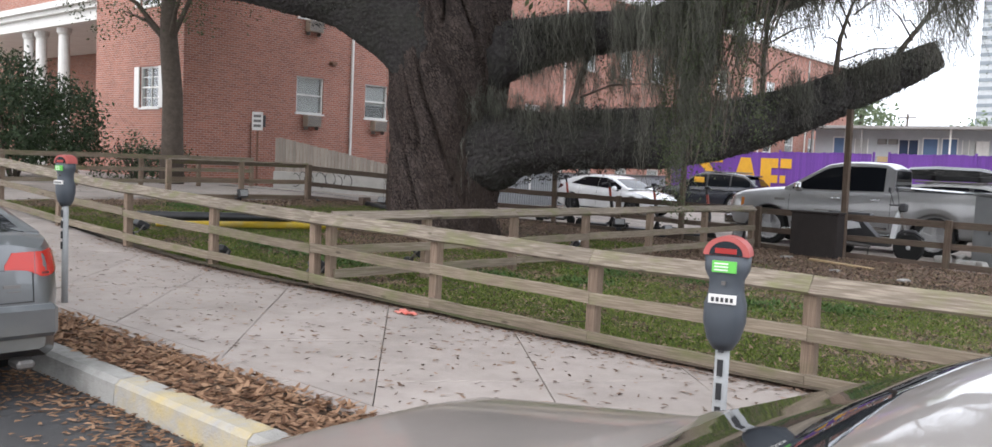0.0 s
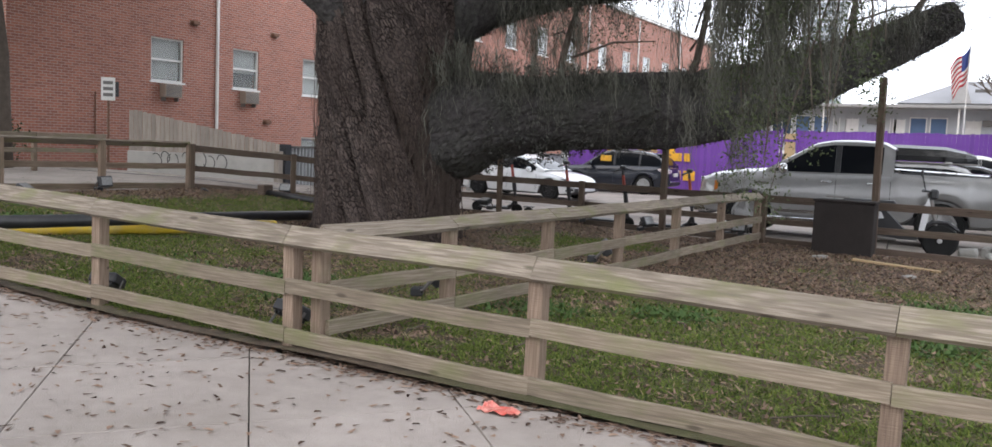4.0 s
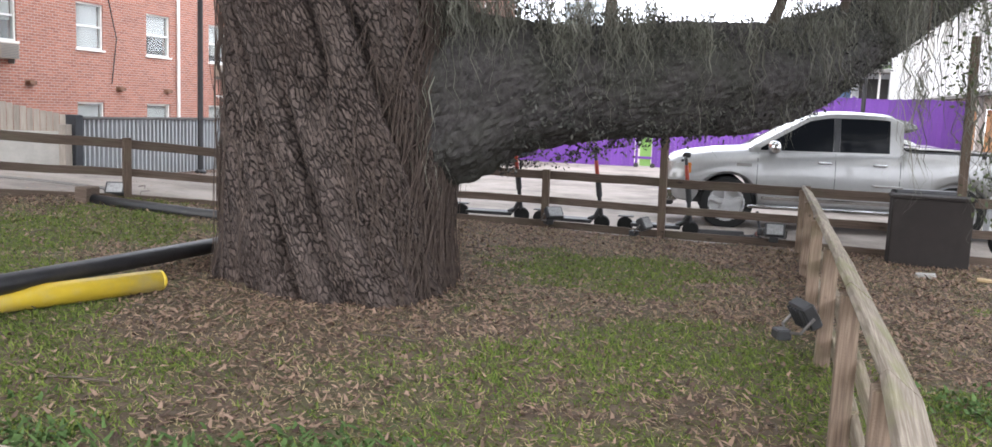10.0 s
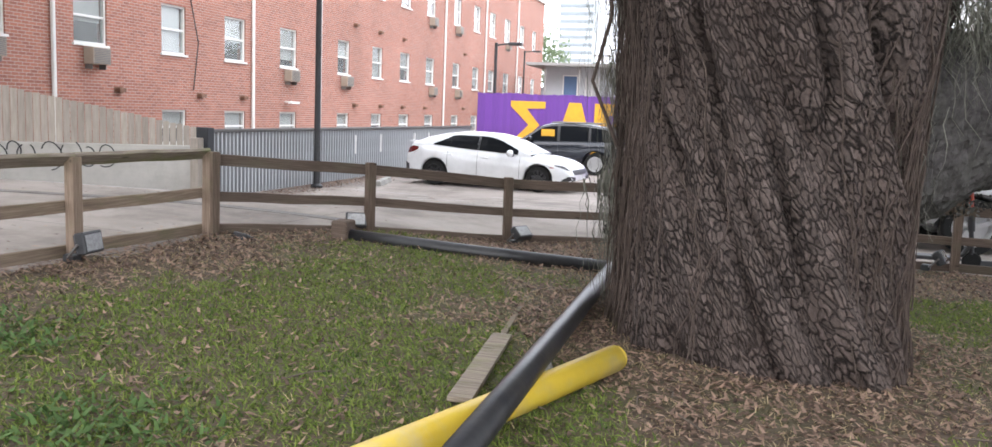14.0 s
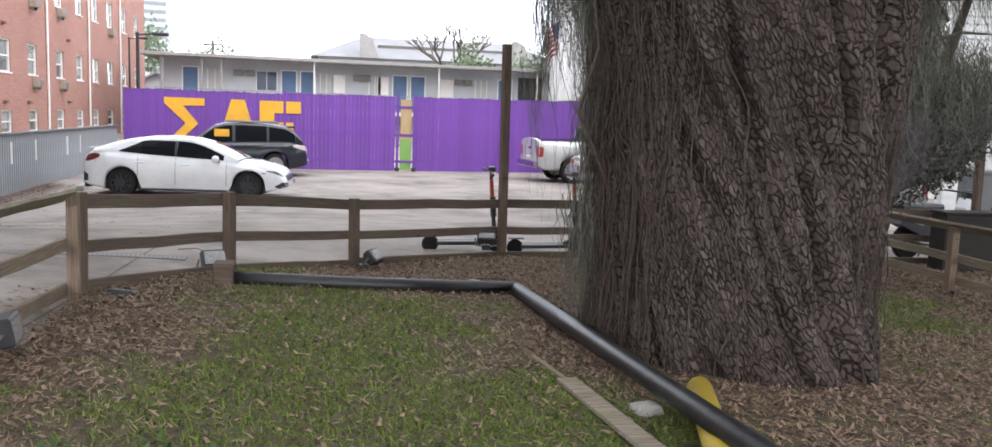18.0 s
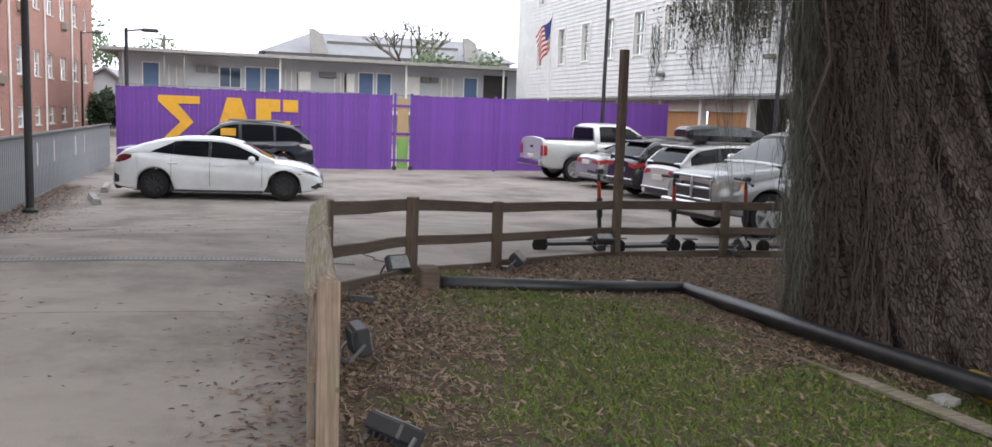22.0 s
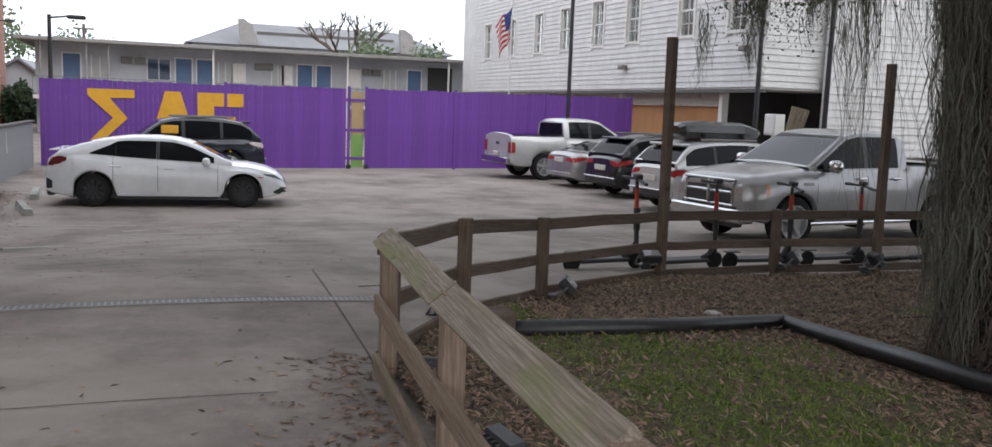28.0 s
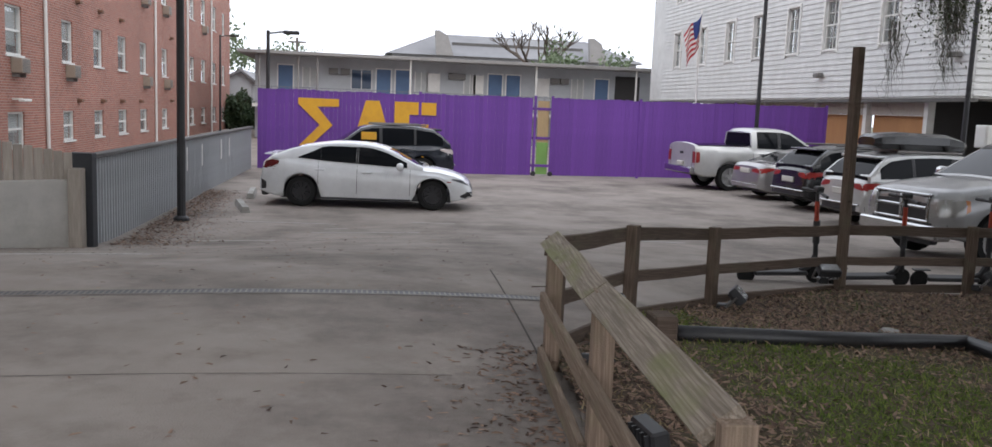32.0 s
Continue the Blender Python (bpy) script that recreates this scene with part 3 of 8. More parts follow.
M_ac_grey = mat("grey cabinet paint", (0.15, 0.155, 0.155), 0.6, scale=3, dirt=(0.1, 0.1, 0.095), dirt_scale=1.2)
M_meter = mat("meter grey", (0.055, 0.065, 0.078), 0.5, color2=(0.045, 0.052, 0.062), scale=5)
M_meter_post = mat("meter post paint", (0.33, 0.34, 0.34), 0.6, scale=6, dirt=(0.22, 0.21, 0.2), dirt_scale=4)
M_meter_red = mat("faded red plastic", (0.42, 0.09, 0.08), 0.5, scale=5)
M_green_label = mat("green label", (0.13, 0.55, 0.08), 0.5, scale=9)

# ---- ground, street, pavement, car park, lawn ----
KERB_Y, WALK_Y0, WALK_Y1 = 3.0, 3.72, 6.22


def sheet(name, x0, x1, y0, y1, step, dz, material, label, category, rough=0.0, kind="structure", inside=None):
    """A sheet that follows the ground, dz above it, uneven by rough."""
    nx, ny = max(1, round((x1 - x0) / step)), max(1, round((y1 - y0) / step))
    grid, faces, idx = [], [], {}
    for i in range(nx + 1):
        for j in range(ny + 1):
            x, y = x0 + (x1 - x0) * i / nx, y0 + (y1 - y0) * j / ny
            z = gz(x, y) + dz + rough * noise.noise((x * 0.9, y * 0.9, 3.1)) + 0.5 * rough * noise.noise((x * 3.1, y * 3.1, 7.7))
            idx[i, j] = len(grid)
            grid.append((x, y, z))
    for i in range(nx):
        for j in range(ny):
            cx, cy = x0 + (x1 - x0) * (i + 0.5) / nx, y0 + (y1 - y0) * (j + 0.5) / ny
            if inside is None or inside(cx, cy):
                faces.append((idx[i, j], idx[i + 1, j], idx[i + 1, j + 1], idx[i, j + 1]))
    me = bpy.data.meshes.new(name)
    me.from_pydata(grid, [], faces)
    ob = part(name, me, material, smooth_faces=True)
    return tagged(ob, label, category, kind=kind)


# the lawn's outline, fence to fence
LAWN = [(8, 6.3), (8, 15.9), (-3, 16.0), (-5.9, 16.25), (-7.67, 16.4), (-9.4, 16.65), (-11.2, 16.85), (-12.8, 16.9), (-14.55, 16.8), (-16.5, 15.85), (-17.75, 14.55), (-18.8, 12.95), (-18.92, 11.1), (-19.15, 9.5), (-19.2, 6.3)]


def in_poly(x, y, poly=LAWN):
    hit = False
    for (ax, ay), (bx, by) in zip(poly, poly[1:] + poly[:1]):
        if (ay > y) != (by > y) and x < (bx - ax) * (y - ay) / (by - ay) + ax:
            hit = not hit
    return hit


far = bmesh.new()
for a, b in (((-700, -400), (700, 900)),):
    vs = [far.verts.new((x, y, -0.6)) for x, y in ((a[0], a[1]), (b[0], a[1]), (b[0], b[1]), (a[0], b[1]))]
    far.faces.new(vs)
tagged(part("ground", far, M_far_ground), "dull grey green ground reaching to the horizon", "ground", kind="structure")
sheet("car_park", -60, 40, 6.3, 100, 0.5, 0.0, M_lot, "worn pale concrete car park and driveway", "paving", inside=lambda x, y: not all(in_poly(x + a, y + b) for a in (-0.3, 0.3) for b in (-0.3, 0.3)))
sheet("lawn", -20, 8, 6.0, 17.2, 0.2, 0.03, M_soil, "patchy lawn with bare soil and fallen leaves", "lawn", rough=0.02, inside=lambda x, y: in_poly(x, y) or in_poly(x, y + 0.1))
sheet("road", -60, 40, -14, KERB_Y - 0.15, 1.0, -0.17, M_asphalt, "dark grey asphalt street", "road")
sheet("verge", -60, 40, KERB_Y, WALK_Y0 - 0.17, 0.25, -0.03, M_litter_soil, "strip of brown soil under leaf litter beside the kerb", "verge", rough=0.03)
sheet("pavement_bed", -60, 40, WALK_Y0 - 0.2, WALK_Y1 + 0.12, 0.5, -0.025, M_joint, "dark joint filling under the pavement slabs", "pavement bed")
# far side of the street
sheet("far_pavement", -60, 40, -17, -14, 1.0, -0.03, M_concrete, "pale concrete pavement across the street", "pavement")


# the pavement: concrete scored into diamonds, each slab a little uneven
walk_root = thing("pavement", "worn beige concrete pavement scored in diamonds and scattered with leaves", "pavement", kind="structure")


def cut(poly, nx, ny, c):
    """The part of a flat polygon where nx * x + ny * y <= c."""
    out = []
    for (ax, ay), (bx, by) in zip(poly, poly[1:] + poly[:1]):
        da, db = nx * ax + ny * ay - c, nx * bx + ny * by - c
        if da <= 0:
            out.append((ax, ay))
        if (da < 0 < db) or (db < 0 < da):
            t = da / (da - db)
            out.append((ax + (bx - ax) * t, ay + (by - ay) * t))
    return out


def slab(poly):
    n = len(poly)
    tilt = random.uniform(-0.003, 0.003)
    cx, cy = sum(p[0] for p in poly) / n, sum(p[1] for p in poly) / n
    bm = bmesh.new()
    rings = [[bm.verts.new((cx + (x - cx) * f, cy + (y - cy) * f, gz(x, y) + z + tilt)) for x, y in poly] for f, z in ((1, -0.06), (1, -0.005), (0.994, 0.0))]
    for r, s in zip(rings, rings[1:]):
        for i in range(n):
            bm.faces.new((r[i], r[(i + 1) % n], s[(i + 1) % n], s[i]))
    bm.faces.new(rings[-1])
    bmesh.ops.recalc_face_normals(bm, faces=bm.faces)
    part("slab", bm, M_slab, walk_root)


G1, G2 = 0.005, 0.004
for i in range(-11, 15):
    for j in range(-14, 15):
        u0, v0 = -9.4 + 1.66 * i, -10.1 + 1.72 * j
        cell = [(-40.0, WALK_Y0), (20.0, WALK_Y0), (20.0, WALK_Y1), (-40.0, WALK_Y1)]
        for nx, ny, c in ((1, 1.05, u0 + 1.66 - G1 + 3.99), (-1, -1.05, -u0 - G1 - 3.99), (1, -0.8, v0 + 1.72 - G2 - 3.04), (-1, 0.8, -v0 - G2 + 3.04)):
            cell = cut(cell, nx, ny, c) if cell else cell
        if len(cell) > 2 and -28 < cell[0][0] < 6:
            slab(cell)
kx = 6.0
while kx > -28:
    slab([(kx - 1.6 + 0.006, WALK_Y0 - 0.17), (kx - 0.006, WALK_Y0 - 0.17), (kx - 0.006, WALK_Y0 - 0.012), (kx - 1.6 + 0.006, WALK_Y0 - 0.012)])
    kx -= 1.6

kerb_root = thing("kerb", "pale concrete kerb with a worn yellow patch", "kerb", kind="structure")
kx = 6.0
while kx > -30:
    n = 1.5
    bm = bmesh.new()
    prof = [(KERB_Y - 0.17, -0.2), (KERB_Y - 0.155, -0.03), (KERB_Y - 0.12, 0.0), (KERB_Y + 0.02, 0.0), (KERB_Y + 0.03, -0.2)]
    rings = [[bm.verts.new((x, y, gz(x, y) + z)) for y, z in prof] for x in (kx - 0.004, kx - n + 0.004)]
    for i in range(5):
        bm.faces.new((rings[0][i], rings[0][(i + 1) % 5], rings[1][(i + 1) % 5], rings[1][i]))
    bm.faces.new(rings[0][::-1]), bm.faces.new(rings[1])
    bmesh.ops.recalc_face_normals(bm, faces=bm.faces)
    part("kerbstone", bm, M_kerb_yellow if -7.6 < kx - 0.7 < -5.5 else M_kerb, kerb_root)
    kx -= n

# joints sawn into the car park, and the drain across the driveway
for half, pts in ((0.008, [(-18.66, 16.6), (-18.76, 14.81), (-18.84, 13.36), (-18.97, 11.8), (-19.25, 9.2), (-19.3, 7.2)]), (0.006, [(-26, 18.0), (-22, 18.3), (-18.5, 18.6)]), (0.0045, [(-26, 12.4), (-21.6, 12.55), (-19.5, 12.63)]), (0.008, [(-26, 20.8), (-16, 21.2), (-9, 21.6)])):
    bm = bmesh.new()
    for (ax, ay), (bx, by) in zip(pts, pts[1:]):
        n = 8
        prev = None
        dx, dy = bx - ax, by - ay
        l = math.hypot(dx, dy)
        ox, oy = -dy / l * half, dx / l * half
        for i in range(n + 1):
            x, y = ax + dx * i / n, ay + dy * i / n
            cur = (bm.verts.new((x + ox, y + oy, gz(x, y) + 0.004)), bm.verts.new((x - ox, y - oy, gz(x, y) + 0.004)))
            if prev:
                bm.faces.new((prev[0], prev[1], cur[1], cur[0]))
            prev = cur
    tagged(part("paving_joint", bm, M_joint), "dark dirt-filled joint across the concrete", "joint", kind="structure")
drain = thing("drain_grate", "narrow rusty slotted drain across the driveway", "drain", kind="structure")
DX0, DX1 = -25.0, -18.3


def drain_at(x):
    y = 15.05 + 0.1 * (x + 18.6)
    return Matrix.Translation((x, y, gz(x, y) + 0.007))


bm = bmesh.new()
n = 150
for i in range(n):
    add_box(bm, (-0.008, -0.06, -0.02), (0.008, 0.06, 0.006), drain_at(DX0 + (DX1 - DX0) * (i + 0.5) / n))
part("slats", bm, M_drain, drain, kind="stuff")
# a flat black strip just under the slats paints the shade in the slots
for name_, ya, yb, za, zb, m_ in (("frame", -0.08, -0.066, -0.03, 0.007, M_drain), ("frame", 0.066, 0.08, -0.03, 0.007, M_drain), ("channel", -0.063, 0.063, -0.03, 0.004, M_black)):
    bm = bmesh.new()
    prev = None
    for i in range(21):
        mm = drain_at(DX0 + (DX1 - DX0) * i / 20)
        cur = [bm.verts.new(mm @ Vector((0, y, z))) for y, z in ((ya, za), (yb, za), (yb, zb), (ya, zb))]
        if prev:
            for k in range(4):
                bm.faces.new((prev[k], prev[(k + 1) % 4], cur[(k + 1) % 4], cur[k]))
        prev = cur
    bmesh.ops.recalc_face_normals(bm, faces=bm.faces)
    part(name_, bm, m_, drain)

# faded bay lines
for ax, ay, bx, by in ((-20.8, 22.6, -19.0, 22.1), (-22.2, 24.0, -20.4, 23.8), (-19.0, 24.2, -18.2, 23.9), (-22.5, 21.5, -21.3, 21.4), (-20.6, 23.1, -20.2, 23.2), (-25.2, 17.2, -22.4, 18.0), (-16.0, 21.5, -14.6, 21.4)):
    m = beam_matrix((ax, ay, gz(ax, ay) + 0.003), (bx, by, gz(bx, by) + 0.003))
    l = math.hypot(bx - ax, by - ay)
    tagged(part("bay_line", box((0, -0.045, 0), (l, 0.045, 0.002), m), M_faded_line), "faded white painted parking line", "road marking", kind="structure")

# ---- timber rail fences ----
def rail_fence(name, label, posts, material, side, cap_tilt=None, heights=(0.79, 0.42, 0.12), post_h=0.80, cap_material=None, post_material=None, group="", tall=(), cap_w=0.07, cap_out=0.035):
    """Posts joined by three boards nailed to one side (+1: left of the line's way). cap_tilt: the top board lies slanted on the posts."""
    root = thing(name, label, "fence", posts[0][0], posts[0][1], gz(*posts[0][:2]), group=group)
    ox, oy, oz = root.matrix_world.translation
    off = Matrix.Translation((-ox, -oy, -oz))

    def lift(p):
        return p[2] if len(p) > 2 else 0.0

    for k, p in enumerate(posts):
        x, y = p[:2]
        z = gz(x, y)
        h = dict(tall).get(k, post_h) + lift(p)
        a = posts[min(k + 1, len(posts) - 1)]
        b = posts[max(k - 1, 0)]
        ang = math.degrees(math.atan2(a[1] - b[1], a[0] - b[0]))
        bm = bmesh.new()
        s = 0.048
        lean = random.uniform(-0.012, 0.012)
        add_box(bm, (-s, -s, -0.1), (s, s, h), None, 0.004)
        for v in bm.verts:
            v.co.x += lean * v.co.z
        ob = part("post", bm, post_material or M_wood_post, root)
        ob.matrix_basis = off @ pose(x, y, z, 0, 0, ang)
    for k, (p, q) in enumerate(zip(posts, posts[1:])):
        for lev, hh in enumerate(heights):
            jit = 0.003 if lev == 0 else 0.012
            ja, jb = random.uniform(-jit, jit), random.uniform(-jit, jit)
            a = Vector((p[0], p[1], gz(*p[:2]) + lift(p) + hh + ja))
            b = Vector((q[0], q[1], gz(*q[:2]) + lift(q) + hh + jb))
            l = (b - a).length
            m = off @ beam_matrix(a, b)
            bm = bmesh.new()
            w, t = (0.058 if lev == 0 else 0.05), 0.019
            n = 4
            e0, e1 = (0.0, l - 0.004)
            tilt = 0.0
            shift = side * (0.048 + t)
            mat_here = material
            if lev == 0 and cap_tilt is not None:
                tilt, shift = -side * radians(cap_tilt), side * cap_out
                mat_here = cap_material or material
                w = cap_w
            bow = [random.uniform(-0.006, 0.006) for _ in range(n + 1)]
            bow[0] = bow[-1] = 0.0
            c, s_ = math.cos(tilt), math.sin(tilt)
            rings = []
            for i in range(n + 1):
                x = e0 + (e1 - e0) * i / n
                ring = []
                for yy, zz in ((-t, -w), (t, -w), (t + 0.0, w - 0.006), (t - 0.006, w), (-t + 0.006, w), (-t, w - 0.006)):
                    ring.append(bm.verts.new((x, shift + yy * c + zz * s_, -yy * s_ + zz * c + bow[i])))
                rings.append(ring)
            for r, s2 in zip(rings, rings[1:]):
                for i in range(6):
                    bm.faces.new((r[i], r[(i + 1) % 6], s2[(i + 1) % 6], s2[i]))
            bm.faces.new(rings[0]), bm.faces.new(rings[-1][::-1])
            bmesh.ops.recalc_face_normals(bm, faces=bm.faces)
            ob = part("rail", bm, mat_here, root)
            ob.matrix_basis = m
    return root


FRONT = [(3.4, 6.36), (1.45, 6.36), (-0.45, 6.36), (-2.4, 6.37), (-4.36, 6.38), (-6.23, 6.38, 0.0), (-8.14, 6.39, 0.03), (-10.0, 6.34, 0.055), (-12.1, 6.34, 0.09), (-14.1, 6.2, 0.09), (-16.2, 6.14, 0.06), (-18.5, 6.1, 0.04)]
rail_fence("front_fence", "weathered pale timber rail fence along the pavement", FRONT, M_wood, 1, cap_tilt=36, heights=(0.74, 0.40, 0.06), post_h=0.74, cap_material=M_wood_moss, cap_w=0.074, cap_out=0.06)
CROSS = [(-9.82, 6.42), (-9.7, 7.78), (-9.64, 9.38), (-9.59, 11.0), (-9.55, 12.76), (-9.5, 14.55), (-9.45, 16.4)]
rail_fence("cross_fence", "weathered pale timber rail fence across the lawn", CROSS, M_wood, -1, cap_tilt=52, heights=(0.825, 0.45, 0.18), post_h=0.82, cap_material=M_wood_moss)
BACK = [(-18.82, 12.9), (-17.81, 14.46, -0.05), (-16.52, 15.78, -0.02), (-14.54, 16.75, -0.06), (-12.82, 16.85, -0.01), (-11.2, 16.8), (-9.4, 16.6), (-7.67, 16.37), (-5.9, 16.2), (-4.0, 16.05), (-2.0, 15.95), (0.0, 15.9), (2.0, 15.85), (4.0, 15.8), (6.0, 15.8)]
rail_fence("back_fence", "dark brown stained timber rail fence beside the car park", BACK, M_wood_dark, 1, heights=(0.78, 0.42, 0.09), post_h=0.86, post_material=M_post_dark, tall=((3, 2.85), (5, 2.75), (7, 2.72)))
SIDE = [(-18.84, 12.86), (-19.0, 11.2), (-19.13, 9.55)]
rail_fence("driveway_fence", "mossy weathered timber rail fence beside the driveway", SIDE, M_wood_end, -1, cap_tilt=52, heights=(0.84, 0.45, 0.1), post_h=0.86, cap_material=M_wood_moss)
WEST = [(-24.25, 6.6), (-24.27, 8.2), (-24.3, 9.9), (-24.3, 11.6), (-24.35, 13.3), (-24.5, 15.1)]
rail_fence("west_fence", "pale timber rail fence on the far side of the driveway", WEST, M_wood, -1, heights=(0.78, 0.45, 0.15), post_h=0.84)

# ---- brick apartment building ----
BX, BY0, BY1, BTOP = -29.6, 15.75, 78.0, 10.6
brick_house = thing("brick_apartment_building", "long three-storey red brick apartment building with white sash windows", "building", BX, BY0, -0.4)


def child(name, bm, material, root, label="", smooth_faces=False):
    """A mesh given in world metres, put under a root that stands anywhere."""
    ob = part(name, bm, material, root, label, smooth_faces)
    ob.matrix_parent_inverse = root.matrix_world.inverted()
    return ob


ROWS = ((0.42, 1.40), (3.0, 4.38), (6.55, 8.1))
BAYS = [(20.35, 21.6), (23.7, 24.9), (27.15, 28.3), (30.35, 31.6), (33.9, 35.15), (38.65, 39.8), (42.2, 43.4), (45.6, 46.95), (49.3, 50.65), (53.85, 55.2), (57.8, 59.2), (61.45, 62.9), (65.3, 66.9), (69.8, 71.2), (74.0, 75.3)]


def wall_with_holes(u0, u1, z0, z1, holes, depth):
    """A wall in the plane u, z, thickness along the third axis (0 outside, depth inside), with real openings."""
    us = sorted({u0, u1, *[h[i] for h in holes for i in (0, 1)]})
    zs = sorted({z0, z1, *[h[i] for h in holes for i in (2, 3)]})
    bm = bmesh.new()

    def solid(i, j):
        if not (0 <= i < len(us) - 1 and 0 <= j < len(zs) - 1):
            return False
        cu, cz = (us[i] + us[i + 1]) / 2, (zs[j] + zs[j + 1]) / 2
        return not any(h[0] < cu < h[1] and h[2] < cz < h[3] for h in holes)

    cache = {}

    def v(i, j, d):
        key = (i, j, d)
        if key not in cache:
            cache[key] = bm.verts.new((d, us[i], zs[j]))
        return cache[key]

    for i in range(len(us) - 1):
        for j in range(len(zs) - 1):
            if not solid(i, j):
                continue
            bm.faces.new((v(i, j, 0), v(i + 1, j, 0), v(i + 1, j + 1, 0), v(i, j + 1, 0)))
            bm.faces.new((v(i, j, depth), v(i, j + 1, depth), v(i + 1, j + 1, depth), v(i + 1, j, depth)))
            for di, dj, a, b in ((-1, 0, (i, j), (i, j + 1)), (1, 0, (i + 1, j), (i + 1, j + 1)), (0, -1, (i, j), (i + 1, j)), (0, 1, (i, j + 1), (i + 1, j + 1))):
                if not solid(i + di, j + dj):
                    bm.faces.new((v(*a, 0), v(*b, 0), v(*b, depth), v(*a, depth)))
    bmesh.ops.recalc_face_normals(bm, faces=bm.faces)
    return bm


holes = [(a, b, *r) for r in ROWS for a, b in BAYS if not (r[0] < 1 and a < 26)]
bm = wall_with_holes(BY0, BY1, -0.6, BTOP, holes, -0.3)
bmesh.ops.translate(bm, verts=bm.verts, vec=(BX, 0, 0))
child("wall", bm, M_brick, brick_house)
fh = [(-32.55, -31.2, 2.85, 4.3), (-32.55, -31.2, 6.4, 7.9)]
bm = wall_with_holes(-35.7, BX - 0.3, -0.6, BTOP, fh, 0.3)
for v in bm.verts:
    v.co = (v.co.y, BY0 + v.co.x, v.co.z)
bmesh.ops.recalc_face_normals(bm, faces=bm.faces)
child("wall", bm, M_brick, brick_house, "brick end wall facing the street")
child("wall", box((-36.0, BY0, -0.6), (-35.7, 22.0, BTOP)), M_brick, brick_house)
child("wall", box((-80, 22.0, -0.6), (-36.0, 22.3, BTOP)), M_brick, brick_house)
child("wall", box((-52, 22.3, -0.6), (-51.7, BY1 - 0.3, BTOP)), M_brick, brick_house)
child("wall", box((-52, BY1 - 0.3, -0.6), (BX - 0.3, BY1, BTOP)), M_brick, brick_house)
child("roof", box((-52, BY0 - 0.1, BTOP), (BX + 0.15, BY1 + 0.1, BTOP + 0.25)), M_white_trim, brick_house, "white painted cornice and flat roof")
child("floor_slab", box((-52, 22.4, 2.2), (BX - 0.35, BY1 - 0.4, 2.4)), M_interior_shade, brick_house, "inner floor coloured dark as if unlit")


def sash_window(root, m, w, h, blind=0.5, rows=2, cols=1):
    """A white double-hung window, local x across, y into the wall, z up from its sill."""
    win = part("window", box((-w / 2 - 0.05, -0.05, -0.06), (w / 2 + 0.05, 0.1, 0.0), None, 0.005), M_white_trim, root)
    win.matrix_parent_inverse = root.matrix_world.inverted()
    win.matrix_basis = m
    bm = bmesh.new()
    f = 0.055
    add_box(bm, (-w / 2, 0.05, 0), (-w / 2 + f, 0.16, h))
    add_box(bm, (w / 2 - f, 0.05, 0), (w / 2, 0.16, h))
    add_box(bm, (-w / 2 + f, 0.05, h - f), (w / 2 - f, 0.16, h))
    add_box(bm, (-w / 2 + f, 0.05, 0), (w / 2 - f, 0.16, f))
    add_box(bm, (-w / 2 + f, 0.07, h / 2 - 0.03), (w / 2 - f, 0.14, h / 2 + 0.03))
    for c in range(1, cols):
        xx = -w / 2 + w * c / cols
        add_box(bm, (xx - 0.012, 0.08, f), (xx + 0.012, 0.12, h - f))
    if cols > 1:
        for zz in (h * 0.25, h * 0.75):
            add_box(bm, (-w / 2 + f, 0.08, zz - 0.012), (w / 2 - f, 0.12, zz + 0.012))
    part("frame", bm, M_white_trim, win)
    for k, (za, zb) in enumerate(((f, h / 2 - 0.03), (h / 2 + 0.03, h - f))):
        part("pane", box((-w / 2 + f, 0.105 + 0.02 * k, za), (w / 2 - f, 0.111 + 0.02 * k, zb)), M_pane, win)
    if blind > 0:
        part("blind", box((-w / 2 + f, 0.19, h * (1 - blind)), (w / 2 - f, 0.2, h - f)), M_blind, win, "pale roller blind")
    # a dark sheet close behind the glass, painted as the unlit room
    part("back", box((-w / 2 - 0.35, 0.45, -0.2), (w / 2 + 0.35, 0.47, h + 0.2)), M_interior_shade, win)
    return win


WEST_FACE = Matrix(((0, -1, 0, 0), (1, 0, 0, 0), (0, 0, 1, 0), (0, 0, 0, 1)))
for r, (za, zb) in enumerate(ROWS):
    for k, (a, b) in enumerate(BAYS):
        if r == 0 and a < 26:
            continue
        sash_window(brick_house, Matrix.Translation((BX, (a + b) / 2, za)) @ WEST_FACE, b - a, zb - za, blind=(0.55, 0.94, 0.6, 0.94, 0.5, 0.8)[(k * 5 + r * 3) % 6])
for za, zb in ((2.85, 4.3), (6.4, 7.9)):
    win = sash_window(brick_house, Matrix.Translation((-31.875, BY0, za)), 1.35, zb - za, blind=0.0, cols=2)
    for sx in (-0.86, 0.86):
        part("shutter", box((sx - 0.17, -0.05, 0), (sx + 0.17, -0.003, zb - za), None, 0.01), M_white_trim, win, "white louvred shutter")
for y in (22.95, 31.98, 36.95, 52.2, 61.0 - 0.6, 68.9):
    p = child("downspout", tube([(BX + 0.07, y, -0.4), (BX + 0.07, y, 5), (BX + 0.07, y, BTOP - 0.2)], 0.055, 8), M_white_trim, brick_house, "white metal downpipe")


